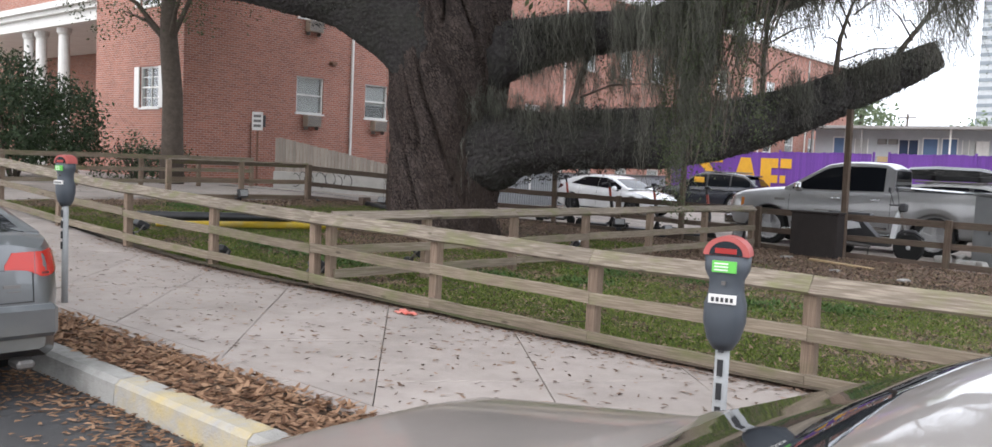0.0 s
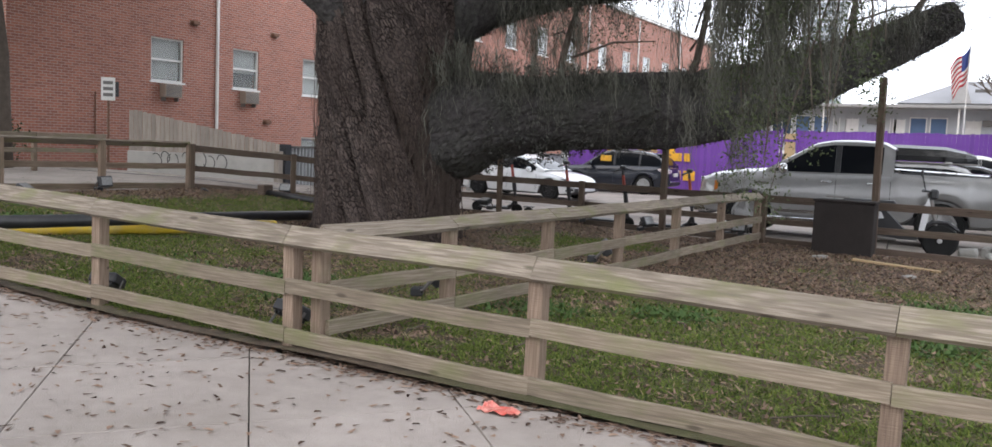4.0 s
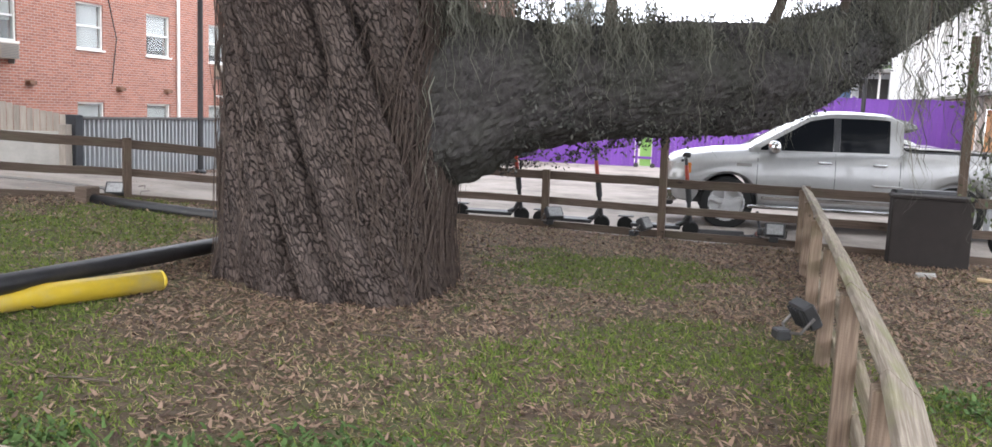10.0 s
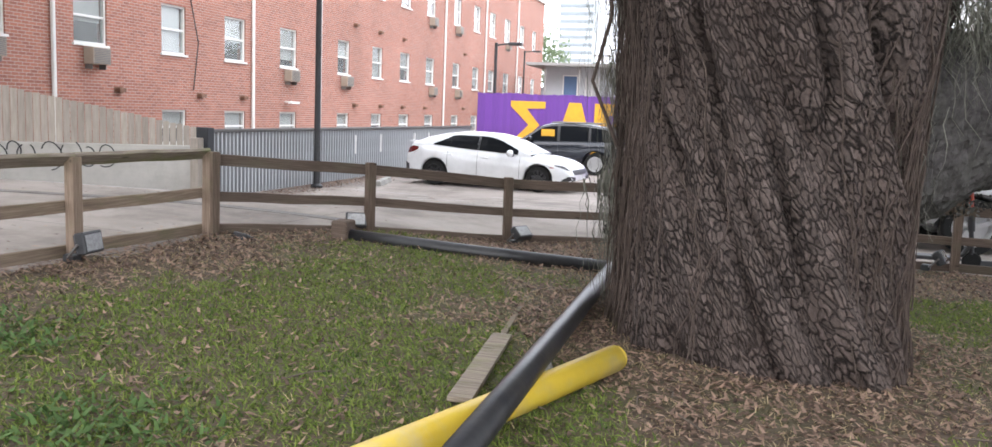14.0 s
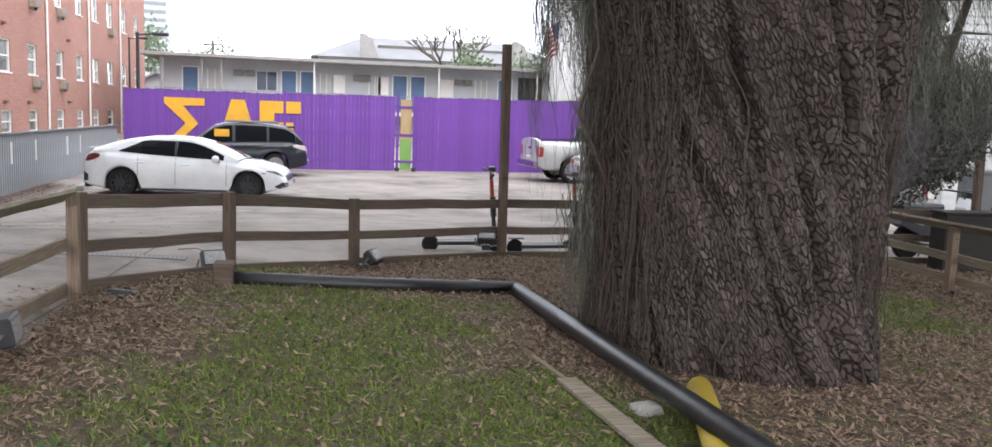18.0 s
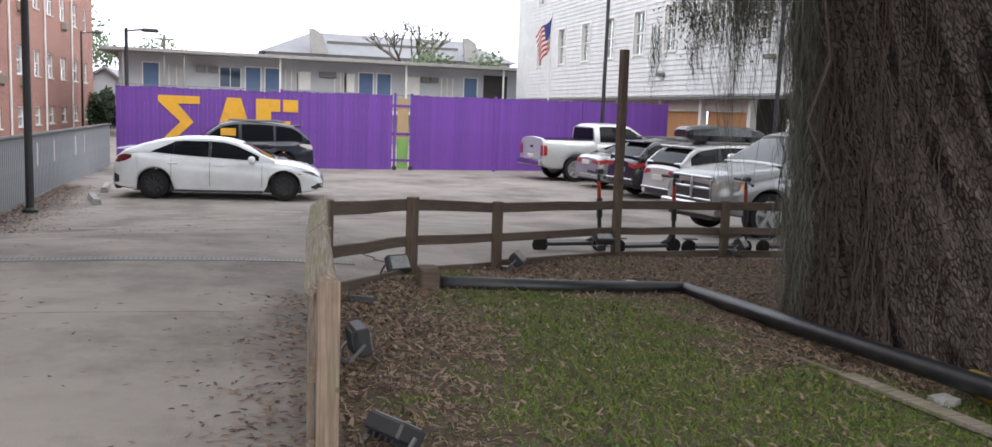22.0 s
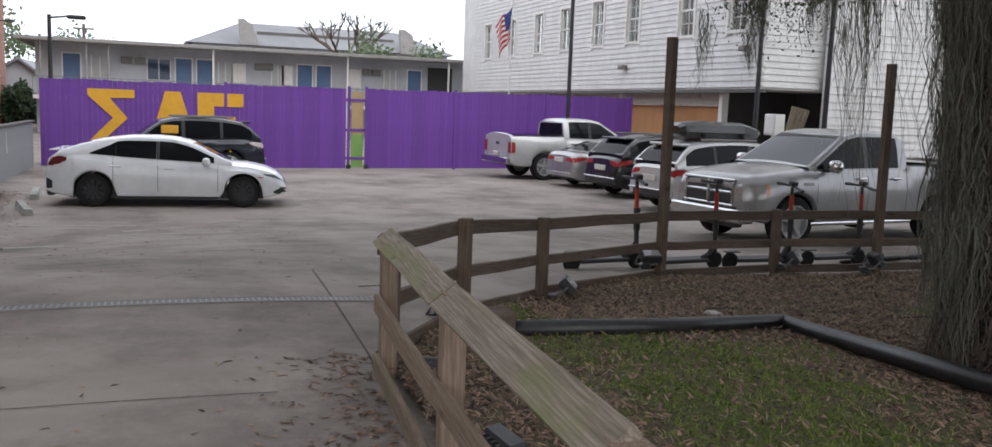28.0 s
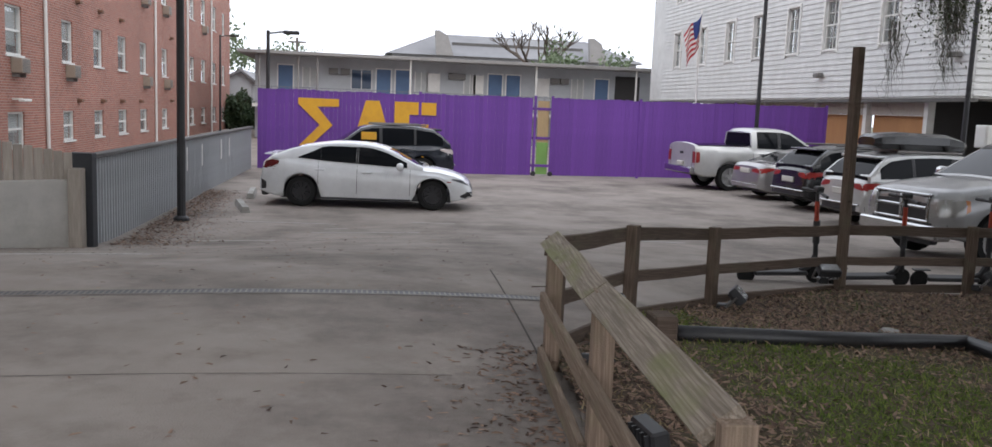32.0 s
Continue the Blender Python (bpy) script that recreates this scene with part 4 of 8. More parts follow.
def wall_ac(y, z, w=0.66, h=0.42):
    t = thing("air_conditioner", "boxy beige window air conditioner under a window", "air conditioner", BX, y, z, group="air conditioners on the brick building")
    part("case", box((0.002, -w / 2, 0), (0.3, w / 2, h), None, 0.015), M_ac, t)
    bm = bmesh.new()
    for i in range(9):
        zz = 0.04 + i * (h - 0.08) / 8
        add_box(bm, (0.3, -w / 2 + 0.04, zz - 0.01), (0.312, w / 2 - 0.04, zz + 0.01))
    part("grille", bm, M_ac_dark, t)
    for sy in (-1, 1):
        part("bracket", box((0.002, sy * w * 0.38 - 0.015, -0.12), (0.2, sy * w * 0.38 + 0.015, 0.0)), M_ac_dark, t)
    return t


for y, z in ((21.0, 2.5), (24.35, 2.5), (34.55, 2.5), (39.3, 2.5), (50.2, 2.45), (54.7, 2.45), (21.0, 6.05), (34.5, 6.05), (50.0, 6.05), (54.5, 6.05), (66.0, 6.05)):
    wall_ac(y, z)
# small vents and lamps along the wall
for y, z in ((22.0, 5.0), (25.6, 5.05), (25.3, 1.9), (29.0, 1.85), (31.4, 1.85), (40.3, 1.75), (43.2, 1.75), (46.0, 1.75), (49.2, 1.75), (40.3, 5.1), (43.0, 5.05), (46.0, 5.0), (56.0, 5.0), (56.0, 1.8)):
    v = thing("wall_vent", "small brown metal wall vent hood", "vent", BX, y, z, group="vents on the brick building")
    part("hood", box((0.0, -0.13, -0.06), (0.16, 0.13, 0.05), None, 0.01), M_rust_brown, v)
    part("flange", box((0.0, -0.16, -0.09), (0.012, 0.16, 0.08)), M_rust_brown, v)
for y in (34.3,):
    v = thing("wall_lamp", "small white wall lamp by the window", "lamp", BX, y, 1.75)
    part("arm", box((0.0, -0.04, 0), (0.25, 0.04, 0.05)), M_white_trim, v)
    part("shade", box((0.2, -0.15, -0.05), (0.36, 0.45, 0.03), None, 0.02), M_white_trim, v)
pipe = thing("conduit", "thin rusty pipe climbing the brick wall", "pipe", BX, 18.4, 0)
part("tube", tube([(0.03, -0.0, 0), (0.03, 0, 2.5)], 0.02, 6), M_rust_brown, pipe)
# conduit in the corner of the wall by the tree
cab = thing("cable", "thin black cable hanging down the brick wall", "cable", BX, 28.6, 0)
part("wire", tube([(0.05, 0, 2.0), (0.12, 0.15, 3.4), (0.04, -0.1, 4.6), (0.1, 0.1, 5.8), (0.03, -0.1, 7)], 0.018, 5), M_black, cab)

# portico of the brick building: white columns under a cornice
port = thing("portico", "white portico with round columns and a moulded cornice", "portico", -40, 16.5, 0.0)
for x in (-44.2, -42.9, -40.6):
    part("column", lathe([(0.33, 0), (0.33, 0.2), (0.27, 0.25), (0.26, 2), (0.22, 6.0), (0.3, 6.1), (0.3, 6.3)], 14), M_white_trim, port, smooth_faces=False).matrix_basis = Matrix.Translation((x + 40, 0, 0))
for i, (d, za, zb) in enumerate(((0.0, 6.3, 6.75), (0.18, 6.75, 6.95), (0.36, 6.95, 7.2))):
    part("cornice", box((-20 - d, -0.5 - d, za), (3.95, 5.4, zb)), M_white_trim, port)
part("step", box((-20, -0.8, -0.2), (0.5, 5.4, 0.0)), M_concrete, port)

# ---- low white wall with a board fence on it, beside the driveway ----
lw = thing("retaining_wall", "low white rendered wall with black graffiti scrawl", "wall", -23.9, 20.25, 0)
WA, WB = Vector((-23.9, 20.25, 0)), Vector((-27.35, 17.9, 0))
mw = Matrix.Translation((23.9, -20.25, 0)) @ beam_matrix(WA, WB)
WL = (WB - WA).length
part("wall", box((0, -0.12, -0.3), (WL, 0.12, 0.84), mw, 0.01), M_render_wall, lw)
for k, (cx, cz, r, a0, a1) in enumerate(((1.6, 0.62, 0.16, 0.3, 5.2), (1.9, 0.6, 0.14, 1.2, 6.0), (2.15, 0.66, 0.17, 2.0, 7.0), (2.55, 0.6, 0.2, 0.5, 4.6), (2.9, 0.62, 0.15, 2.0, 7.4), (3.15, 0.7, 0.12, 0.0, 4.0), (3.4, 0.58, 0.17, 1.0, 5.0))):
    pts = [(cx + r * math.cos(a0 + (a1 - a0) * i / 12) * (0.7 + 0.05 * i), 0.126, cz + 1.3 * r * math.sin(a0 + (a1 - a0) * i / 12)) for i in range(13)]
    bm = bmesh.new()
    add_tube(bm, [mw @ Vector(p) for p in pts], 0.012, 5)
    part("graffiti_stroke", bm, M_black, lw)
bf = thing("board_fence", "grey weathered board fence with a sloping top", "fence", -23.9, 20.25, 0.84)
mb = Matrix.Translation((0, 0, -0.84)) @ mw
nb = 34
for i in range(nb):
    x0, x1 = i * WL / nb, (i + 1) * WL / nb - 0.012
    top = 1.2 + 0.77 * min(1.0, x0 / 3.9) + random.uniform(-0.012, 0.012)
    bm = bmesh.new()
    add_box(bm, (x0, 0.0, 0.845), (x1, 0.022, top), mb)
    part("board", bm, M_grey_board, bf)

# ---- corrugated metal fence along the car park ----
cf = thing("corrugated_fence", "grey corrugated metal fence with a dark timber cap", "fence", -23.8, 20.45, 0)
FY0, FY1, FX0, FX1 = 20.45, 37.2, -23.8, -23.45
mcf = Matrix.Translation((23.8, -20.45, 0)) @ beam_matrix((FX0, FY0, 0), (FX1, FY1, 0))
FL = FY1 - FY0
bm = bmesh.new()
prev = None
for i in range(25):
    x = FL * i / 24
    zb = gz(FX0, FY0 + x) - 0.02
    cur = [bm.verts.new(mcf @ Vector((x, y, z))) for y, z in ((0.02, zb), (0.028, zb), (0.028, 1.1), (0.02, 1.1))]
    if prev:
        for k in range(4):
            bm.faces.new((prev[k], prev[(k + 1) % 4], cur[(k + 1) % 4], cur[k]))
    else:
        bm.faces.new(cur)
    prev = cur
bm.faces.new(prev[::-1])
bmesh.ops.recalc_face_normals(bm, faces=bm.faces)
# the shadowed gaps between the ribs are put into this sheet's dark colour
part("backing", bm, M_dark_cap, cf, "dark grey backing sheet painted as the shade between ribs")
rib = prism([(0.0, 0.018), (0.014, -0.035), (0.062, -0.035), (0.076, 0.018)], 1.32, "z", -0.22)
rib_mesh = bpy.data.meshes.new("rib")
rib.to_mesh(rib_mesh)
rib.free()
rib_mesh.materials.append(M_corrugated)
for i in range(120):
    x = FL * (i + 0.1) / 120
    ob = part("rib", rib_mesh, None, cf)
    ob.matrix_basis = mcf @ Matrix.Translation((x, 0, 0)) @ Matrix.Diagonal((1, 1, (1.1 - gz(FX0, FY0 + x)) / 1.1 if gz(FX0, FY0 + x) > 0 else 1.0, 1))
part("cap", box((-0.05, -0.09, 1.1), (FL, 0.08, 1.16), mcf, 0.01), M_dark_cap, cf, "dark grey timber cap")
part("end_post", box((-0.22, -0.17, -0.2), (-0.0, 0.15, 1.2), mcf, 0.01), M_black_post, cf, "black timber end post")
part("end_post", box((-0.42, -0.09, -0.2), (-0.23, 0.09, 1.0), mcf, 0.01), M_grey_board, cf, "grey timber end post")
for k in range(1, 8):
    x = FL * k / 8
    part("rear_post", box((x - 0.05, 0.03, -0.25), (x + 0.05, 0.12, 1.1), mcf), M_dark_cap, cf)
for k, x in enumerate((6.6, 8.3, 10.9, 12.2)):
    part("notice", box((x, -0.035, 0.45), (x + 0.16, -0.022, 0.95), mcf), M_white_trim, cf, "small white paper notice")


def lamp_pole(x, y, h, material, arm=None):
    t = thing("lamp_pole", "tall dark metal lamp pole in the car park", "lamp post", x, y, gz(x, y), group="lamp poles")
    part("pole", tube([(0, 0, 0), (0, 0, h)], [0.075, 0.06], 10), material, t)
    part("base", lathe([(0.14, 0), (0.14, 0.06), (0.09, 0.1)], 10), material, t)
    if arm:
        part("arm", tube([(0, 0, h - 0.1), (arm, 0, h - 0.02)], 0.035, 6), material, t)
        part("lamp_head", box((arm - 0.05, -0.15, h - 0.1), (arm + 0.5, 0.15, h + 0.02), None, 0.03), material, t)
    return t


lamp_pole(-23.15, 23.9, 7.5, M_black)
lamp_pole(-23.1, 39.2, 4.6, M_black, 0.55)
lamp_pole(-29.0, 69.0, 6.4, M_black, 0.7)

# ---- purple board fence ----
PY, PX0, PX1 = 37.4, -23.25, -3.2
pf = thing("purple_fence", "tall purple painted board fence with yellow letters", "fence", PX0, PY, -0.25)
nb = 140
GAP = (-13.95, -13.45)
bw = (PX1 - PX0) / nb
slat_meshes = []
for k in range(5):
    bm = bmesh.new()
    h = 2.66 + (0.0, 0.012, -0.015, 0.02, -0.006)[k]
    add_box(bm, (0, 0, 0), (bw - 0.004, 0.02 + 0.004 * (k % 3), h))
    me = bpy.data.meshes.new("board")
    bm.to_mesh(me)
    bm.free()
    me.materials.append(M_purple)
    slat_meshes.append(me)
for i in range(nb):
    x = PX0 + i * bw
    if GAP[0] - bw < x < GAP[1]:
        continue
    b = part("board", slat_meshes[(i * 7 + i // 3) % 5], None, pf)
    b.location = (x - PX0, -0.01 - random.uniform(0, 0.006), (0.0 if x < -18 else 0.03 + (x + 18) * 0.009))
for x0, x1, z0, z1, m, lab in ((0.06, 0.46, 0.1, 1.2, M_green_paint, "green painted gap board"), (0.06, 0.46, 1.2, 2.62, M_raw_board, "raw pale timber gap board")):
    part("gap_board", box((GAP[0] - PX0 + x0, 0.05, z0), (GAP[0] - PX0 + x1, 0.075, z1)), m, pf, lab)
for z in (0.35, 1.3, 2.3):
    part("back_rail", box((0, 0.03, z), (PX1 - PX0, 0.07, z + 0.09)), M_purple, pf)
for x in (5.3, 9.25, 9.85, 13.0, 16.5, 20.0):
    part("gate_post", box((x - 0.045, -0.05, 0), (x + 0.045, -0.012, 2.72 + 0.008 * x)), M_purple, pf)
for x in (9.25, 9.85):
    ob = part("gate_wheel", lathe([(0.07, -0.02), (0.09, -0.015), (0.09, 0.015), (0.07, 0.02)], 12, "y"), M_black, pf, "small black gate wheel")
    ob.location = (x, -0.07, 0.12)


def letter(outline):
    ob = part("painted_letter", prism(outline, 0.004, "y", -0.042), M_yellow_paint, pf, "yellow painted letter")
    return ob


# the three painted letters, from bars
LZ, LH = 0.55, 1.85
sx = 1.3
letter([(sx, LZ + LH), (sx + 1.32, LZ + LH), (sx + 1.32, LZ + LH - 0.25), (sx + 0.62, LZ + LH - 0.27), (sx + 1.12, LZ + 0.98), (sx + 0.42, LZ + 0.3), (sx + 1.32, LZ + 0.3), (sx + 1.32, LZ), (sx, LZ), (sx, LZ + 0.25), (sx + 0.7, LZ + 0.98), (sx, LZ + LH - 0.2)])
ax_ = 2.95
letter([(ax_, LZ), (ax_ + 0.55, LZ + LH), (ax_ + 1.0, LZ + LH), (ax_ + 1.55, LZ), (ax_ + 1.2, LZ), (ax_ + 1.05, LZ + 0.5), (ax_ + 0.52, LZ + 0.5), (ax_ + 0.42, LZ)])

ex = 4.45
letter([(ex, LZ), (ex, LZ + LH), (ex + 1.4, LZ + LH), (ex + 1.4, LZ + LH - 0.42), (ex + 0.5, LZ + LH - 0.42), (ex + 0.5, LZ + 1.12), (ex + 1.15, LZ + 1.12), (ex + 1.15, LZ + 0.78), (ex + 0.5, LZ + 0.78), (ex + 0.5, LZ + 0.4), (ex + 1.4, LZ + 0.4), (ex + 1.4, LZ)])

# ---- motel behind the purple fence ----
MY = 62.0
mo = thing("motel", "pale two-storey motel with blue doors and a railed gallery", "building", -14, MY, 0)
MX0, MX1 = -26.0, -1.2
child("wall", box((MX0, MY, -0.4), (MX1, MY + 9, 5.05)), M_motel_wall, mo)
child("gallery", box((MX0, MY - 1.5, 2.0), (MX1, MY, 2.2)), M_white_trim, mo, "concrete gallery floor")
child("roof", box((MX0 - 0.8, MY - 1.9, 5.05), (MX1 + 0.6, MY + 9.5, 5.24), None, 0.02), M_roof_edge, mo, "flat roof with a pale fascia")
for x in (-24.65, -18.85, -17.7, -12.0, -10.87, -5.2):
    d = child("door", box((x, MY - 0.05, 2.25), (x + 0.85, MY - 0.005, 4.5), None, 0.01), M_blue_door, mo, "faded blue door")
    part("frame", box((x - 0.07, MY - 0.03, 2.22), (x + 0.92, MY - 0.002, 4.57)), M_white_trim, d)
    part("knob", box((x + 0.73, MY - 0.1, 3.25), (x + 0.79, MY - 0.05, 3.31)), M_iron, d)
for x, w, dark in ((-20.34, 1.17, 1), (-16.5, 0.7, 0), (-15.75, 0.7, 2), (-13.5, 0.7, 0), (-12.95, 0.6, 2), (-8.95, 0.75, 2), (-6.7, 0.7, 0), (-23.2, 0.8, 0)):
    wn_ = child("window", box((x, MY - 0.04, 3.3), (x + w, MY - 0.005, 4.4)), (M_curtain, M_blue_glass, M_white_trim)[dark], mo, ("curtained window", "dark blue glazed window", "pale shuttered window")[dark])
    bm = bmesh.new()
    for a, b in ((x - 0.05, x), (x + w, x + w + 0.05), (x + w / 2 - 0.02, x + w / 2 + 0.02)):
        add_box(bm, (a, MY - 0.06, 3.25), (b, MY - 0.004, 4.45))
    part("frame", bm, M_white_trim, wn_)
for x in (-21.7, -21.0, -14.5, -14.0, -8.1, -7.5):
    child("air_conditioner", box((x, MY - 0.25, 4.1), (x + 0.55, MY, 4.45), None, 0.02), M_ac_dark, mo, "grey wall air conditioner")
bm = bmesh.new()
x = MX0
while x < MX1:
    add_box(bm, (x - 0.014, MY - 1.495, 2.2), (x + 0.014, MY - 1.465, 3.2))
    x += 0.36
for z in (2.3, 3.18):
    add_box(bm, (MX0, MY - 1.495, z), (MX1, MY - 1.465, z + 0.03))
child("railing", bm, M_rail_grey, mo, "thin grey gallery railing")
for x in (-25.6, -23.4, -22.3, -16.9, -9.3, -3.0):
    child("pillar", tube([(x, MY - 1.5, -0.3), (x, MY - 1.5, 5.05)], 0.06, 8), M_roof_edge if x < -20 else M_white_trim, mo)
# the stair opening's shade is a dark sheet laid on the wall
child("stair_shade", box((-3.9, MY - 0.05, 2.25), (-2.3, MY - 0.01, 4.75)), M_interior_shade, mo, "dark sheet painted as the stair opening's shade")
mo.location.z -= 0.35

# ---- wide hall with a grey hipped roof, behind the motel ----
ha = thing("hall_roof", "wide building with a grey metal hipped roof", "building", -1, 100, 0)
child("wall", box((-16.5, 98, -0.5), (9, 118, 7.3)), M_motel_wall, ha)
bm = bmesh.new()
lo = [bm.verts.new(p) for p in ((-17.2, 97, 7.2), (9.6, 97, 7.3), (9.6, 119, 7.3), (-17.2, 119, 7.2))]
hi = [bm.verts.new(p) for p in ((-11.8, 101, 9.6), (4.2, 101, 9.6), (4.2, 115, 9.6), (-11.8, 115, 9.6))]
for i in range(4):
    bm.faces.new((lo[i], lo[(i + 1) % 4], hi[(i + 1) % 4], hi[i]))
bm.faces.new(hi)
child("roof", bm, M_grey_roof, ha)
for x in (-12.2, 3.6):
    bm = prism([(x, 7.2), (x + 1.7, 7.2), (x + 1.1, 9.1), (x + 0.3, 9.6), (x - 0.2, 9.6)], 0.8, "y", 96.4)
    child("buttress", bm, M_roof_edge, ha, "sloping pale buttress")
child("louvre_band", box((-10.4, 99.0, 8.2), (3.4, 99.3, 8.7)), M_dark_cap, ha, "dark louvre band")

# ---- small white house and tower block, far off ----
wh = thing("white_house", "small white gabled house beyond the car park", "house", -30, 80, 0)
child("wall", prism([(-32.2, -0.5), (-27.4, -0.5), (-27.4, 3.0), (-29.0, 4.2), (-32.2, 2.4)], 8, "y", 80), M_white_siding_haze, wh)
for a, b in (((-32.7, 2.1), (-29.0, 4.2)), ((-29.0, 4.2), (-27.0, 2.7))):
    child("roof", prism([a, b, (b[0], b[1] + 0.2), (a[0], a[1] + 0.2)], 9, "y", 79.5), M_grey_roof, wh)
for x in (-31.0, -29.3):
    child("window", box((x, 79.93, 0.9), (x + 0.7, 79.99, 2.2)), M_dark_glass, wh)
tb = thing("tower_block", "distant pale tower block with banded floors", "building", -84, 400, 0)
child("wall", box((-92, 400, -1), (-77, 415, 85)), M_white_siding_haze, tb)
for k in range(22):
    child("window_band", box((-92.1, 399.8, 8 + 3.4 * k), (-76.9, 399.95, 9.4 + 3.4 * k)), M_tower_band, tb)
for x, y in ((-24.6, 78.0),):
    up = thing("utility_pole", "wooden utility pole with a crossarm", "utility pole", x, y, 0, group="utility poles")
    part("pole", tube([(0, 0, -0.5), (0, 0, 6.9)], [0.14, 0.1], 8), M_bark_far, up)
    part("crossarm", box((-0.7, -0.06, 6.5), (0.7, 0.06, 6.62)), M_bark_far, up)

# ---- white sided house beside the car park ----
WX, WY0, WY1, WZ0, WTOP = -2.7, 30.6, 58.7, 2.95, 12.0
wb = thing("white_sided_house", "tall white lap-sided house raised over a plywood-boarded ground floor", "house", WX, WY0, -0.2)
WWINS = [(y - 0.48, y + 0.48) for y in (31.85, 34.8, 38.5, 41.4, 44.55, 47.5, 50.9, 54.4)]
wholes = [(a, b, 4.72, 6.55) for a, b in WWINS] + [(a, b, 8.2, 10.0) for a, b in WWINS]
bm = wall_with_holes(WY0, WY1, WZ0, WTOP, wholes, 0.25)
bmesh.ops.translate(bm, verts=bm.verts, vec=(WX, 0, 0))
child("wall", bm, M_white_siding, wb)


def lay_siding(root, m, u0, u1, z0, z1, holes, step=0.2):
    """Lapped boards up a wall, each its own piece, cut round the windows."""
    z = z0
    while z < z1 - 0.01:
        cuts = sorted([(h[0] - 0.1, h[1] + 0.1) for h in holes if h[2] - 0.1 < z + step * 0.5 < h[3] + 0.1])
        u = u0
        for a, b in cuts + [(u1, u1)]:
            if a > u + 0.02:
                me = bpy.data.meshes.new("siding_board")
                me.from_pydata([(-0.034, u, z), (-0.034, a, z), (-0.006, a, z + step), (-0.006, u, z + step), (-0.003, u, z), (-0.003, a, z)], [], [(0, 3, 2, 1), (0, 1, 5, 4)])
                ob = part("siding_board", me, M_white_siding, root)
                ob.matrix_parent_inverse = root.matrix_world.inverted()
                ob.matrix_basis = m
            u = max(u, b)
        z += step


FACING_SOUTH = Matrix(((0, -1, 0, 0), (1, 0, 0, 0), (0, 0, 1, 0), (0, 0, 0, 1)))
lay_siding(wb, Matrix.Translation((WX, 0, 0)), WY0, WY1 - 2.0, WZ0, WTOP, wholes)
EAST_FACE = Matrix(((0, 1, 0, 0), (-1, 0, 0, 0), (0, 0, 1, 0), (0, 0, 0, 1)))
for z in (4.72, 8.2):
    for a, b in WWINS:
        w = sash_window(wb, Matrix.Translation((WX, (a + b) / 2, z)) @ EAST_FACE, b - a, 1.83 if z < 5 else 1.8, blind=0.0, cols=2)
        part("casing", box((-(b - a) / 2 - 0.1, -0.06, -0.12), (-(b - a) / 2, -0.005, 1.95)), M_white_trim, w)
        part("casing", box(((b - a) / 2, -0.06, -0.12), ((b - a) / 2 + 0.1, -0.005, 1.95)), M_white_trim, w)
        part("casing", box((-(b - a) / 2, -0.06, 1.83), ((b - a) / 2, -0.005, 1.95)), M_white_trim, w)
child("wall", box((WX + 0.25, WY0, WZ0), (22, WY0 + 0.25, WTOP)), M_white_siding, wb)
lay_siding(wb, Matrix.Translation((22, WY0, 0)) @ FACING_SOUTH, 0, 24.6, WZ0, WTOP, [])
child("soffit", box((WX + 0.02, WY0 + 0.02, WZ0 - 0.06), (20, WY1, WZ0 - 0.005)), M_white_trim, wb)
child("beam", box((WX - 0.02, WY0, 2.78), (WX + 0.3, WY1, WZ0 - 0.06)), M_dark_cap, wb, "grey steel edge beam")
child("roof", box((WX - 0.4, WY0 - 0.4, WTOP), (22, WY1, WTOP + 0.3)), M_grey_roof, wb)
# boarded ground floor, set back under the overhang
for k, (ya, yb) in enumerate(((33.2, 36.2), (36.6, 39.6), (40.0, 44.0), (44.4, 50))):
    child("plywood_panel", box((WX + 0.6, ya, -0.3), (WX + 0.64, yb, 2.35)), M_plywood, wb, "bare orange plywood sheet")
    child("upper_panel", box((WX + 0.45, ya, 2.35), (WX + 0.5, yb, 2.88)), M_grey_board, wb)
    child("post", box((WX + 0.35, ya - 0.3, -0.3), (WX + 0.6, ya - 0.1, 2.9)), M_white_trim, wb)
# dark sheets paint the shade under the overhang
child("undercroft_shade", box((WX + 3.5, WY0 + 0.3, -0.3), (WX + 3.7, 33.0, 2.9)), M_interior_shade, wb)
child("undercroft_shade", box((WX + 0.7, 33.0, -0.3), (20, 33.15, 2.9)), M_interior_shade, wb)
for y, z in ((38.9, 3.75), (31.2, 4.1)):
    fl = thing("wall_flood", "small grey wall flood lamp under the windows", "lamp", WX, y, z, group="wall floods")
    part("housing", box((-0.3, -0.18, -0.05), (-0.03, 0.18, 0.12), None, 0.03), M_ac_dark, fl)
    part("lens", box((-0.26, -0.14, -0.065), (-0.08, 0.14, -0.052)), M_white_trim, fl)
# wing to the east, down to the ground
we = thing("white_wing", "white lap-sided wing of the tall house", "house", -0.4, 30.2, -0.2)
child("wall", box((-0.4, 30.2, -0.3), (22, 30.4, WTOP)), M_white_siding, we)
lay_siding(we, Matrix.Translation((21.9, 30.2, 0)) @ FACING_SOUTH, 0, 22.3, -0.3, WTOP, [], 0.24)
sh = thing("siding_shed", "white sided building behind a black rail fence", "building", -3.9, 22.0, -0.2)
child("wall", box((-3.75, 22.0, -0.3), (14, 22.2, 6.2)), M_white_siding, sh)
lay_siding(sh, Matrix.Translation((14, 22.0, 0)) @ FACING_SOUTH, 0, 17.75, -0.25, 6.2, [], 0.16)
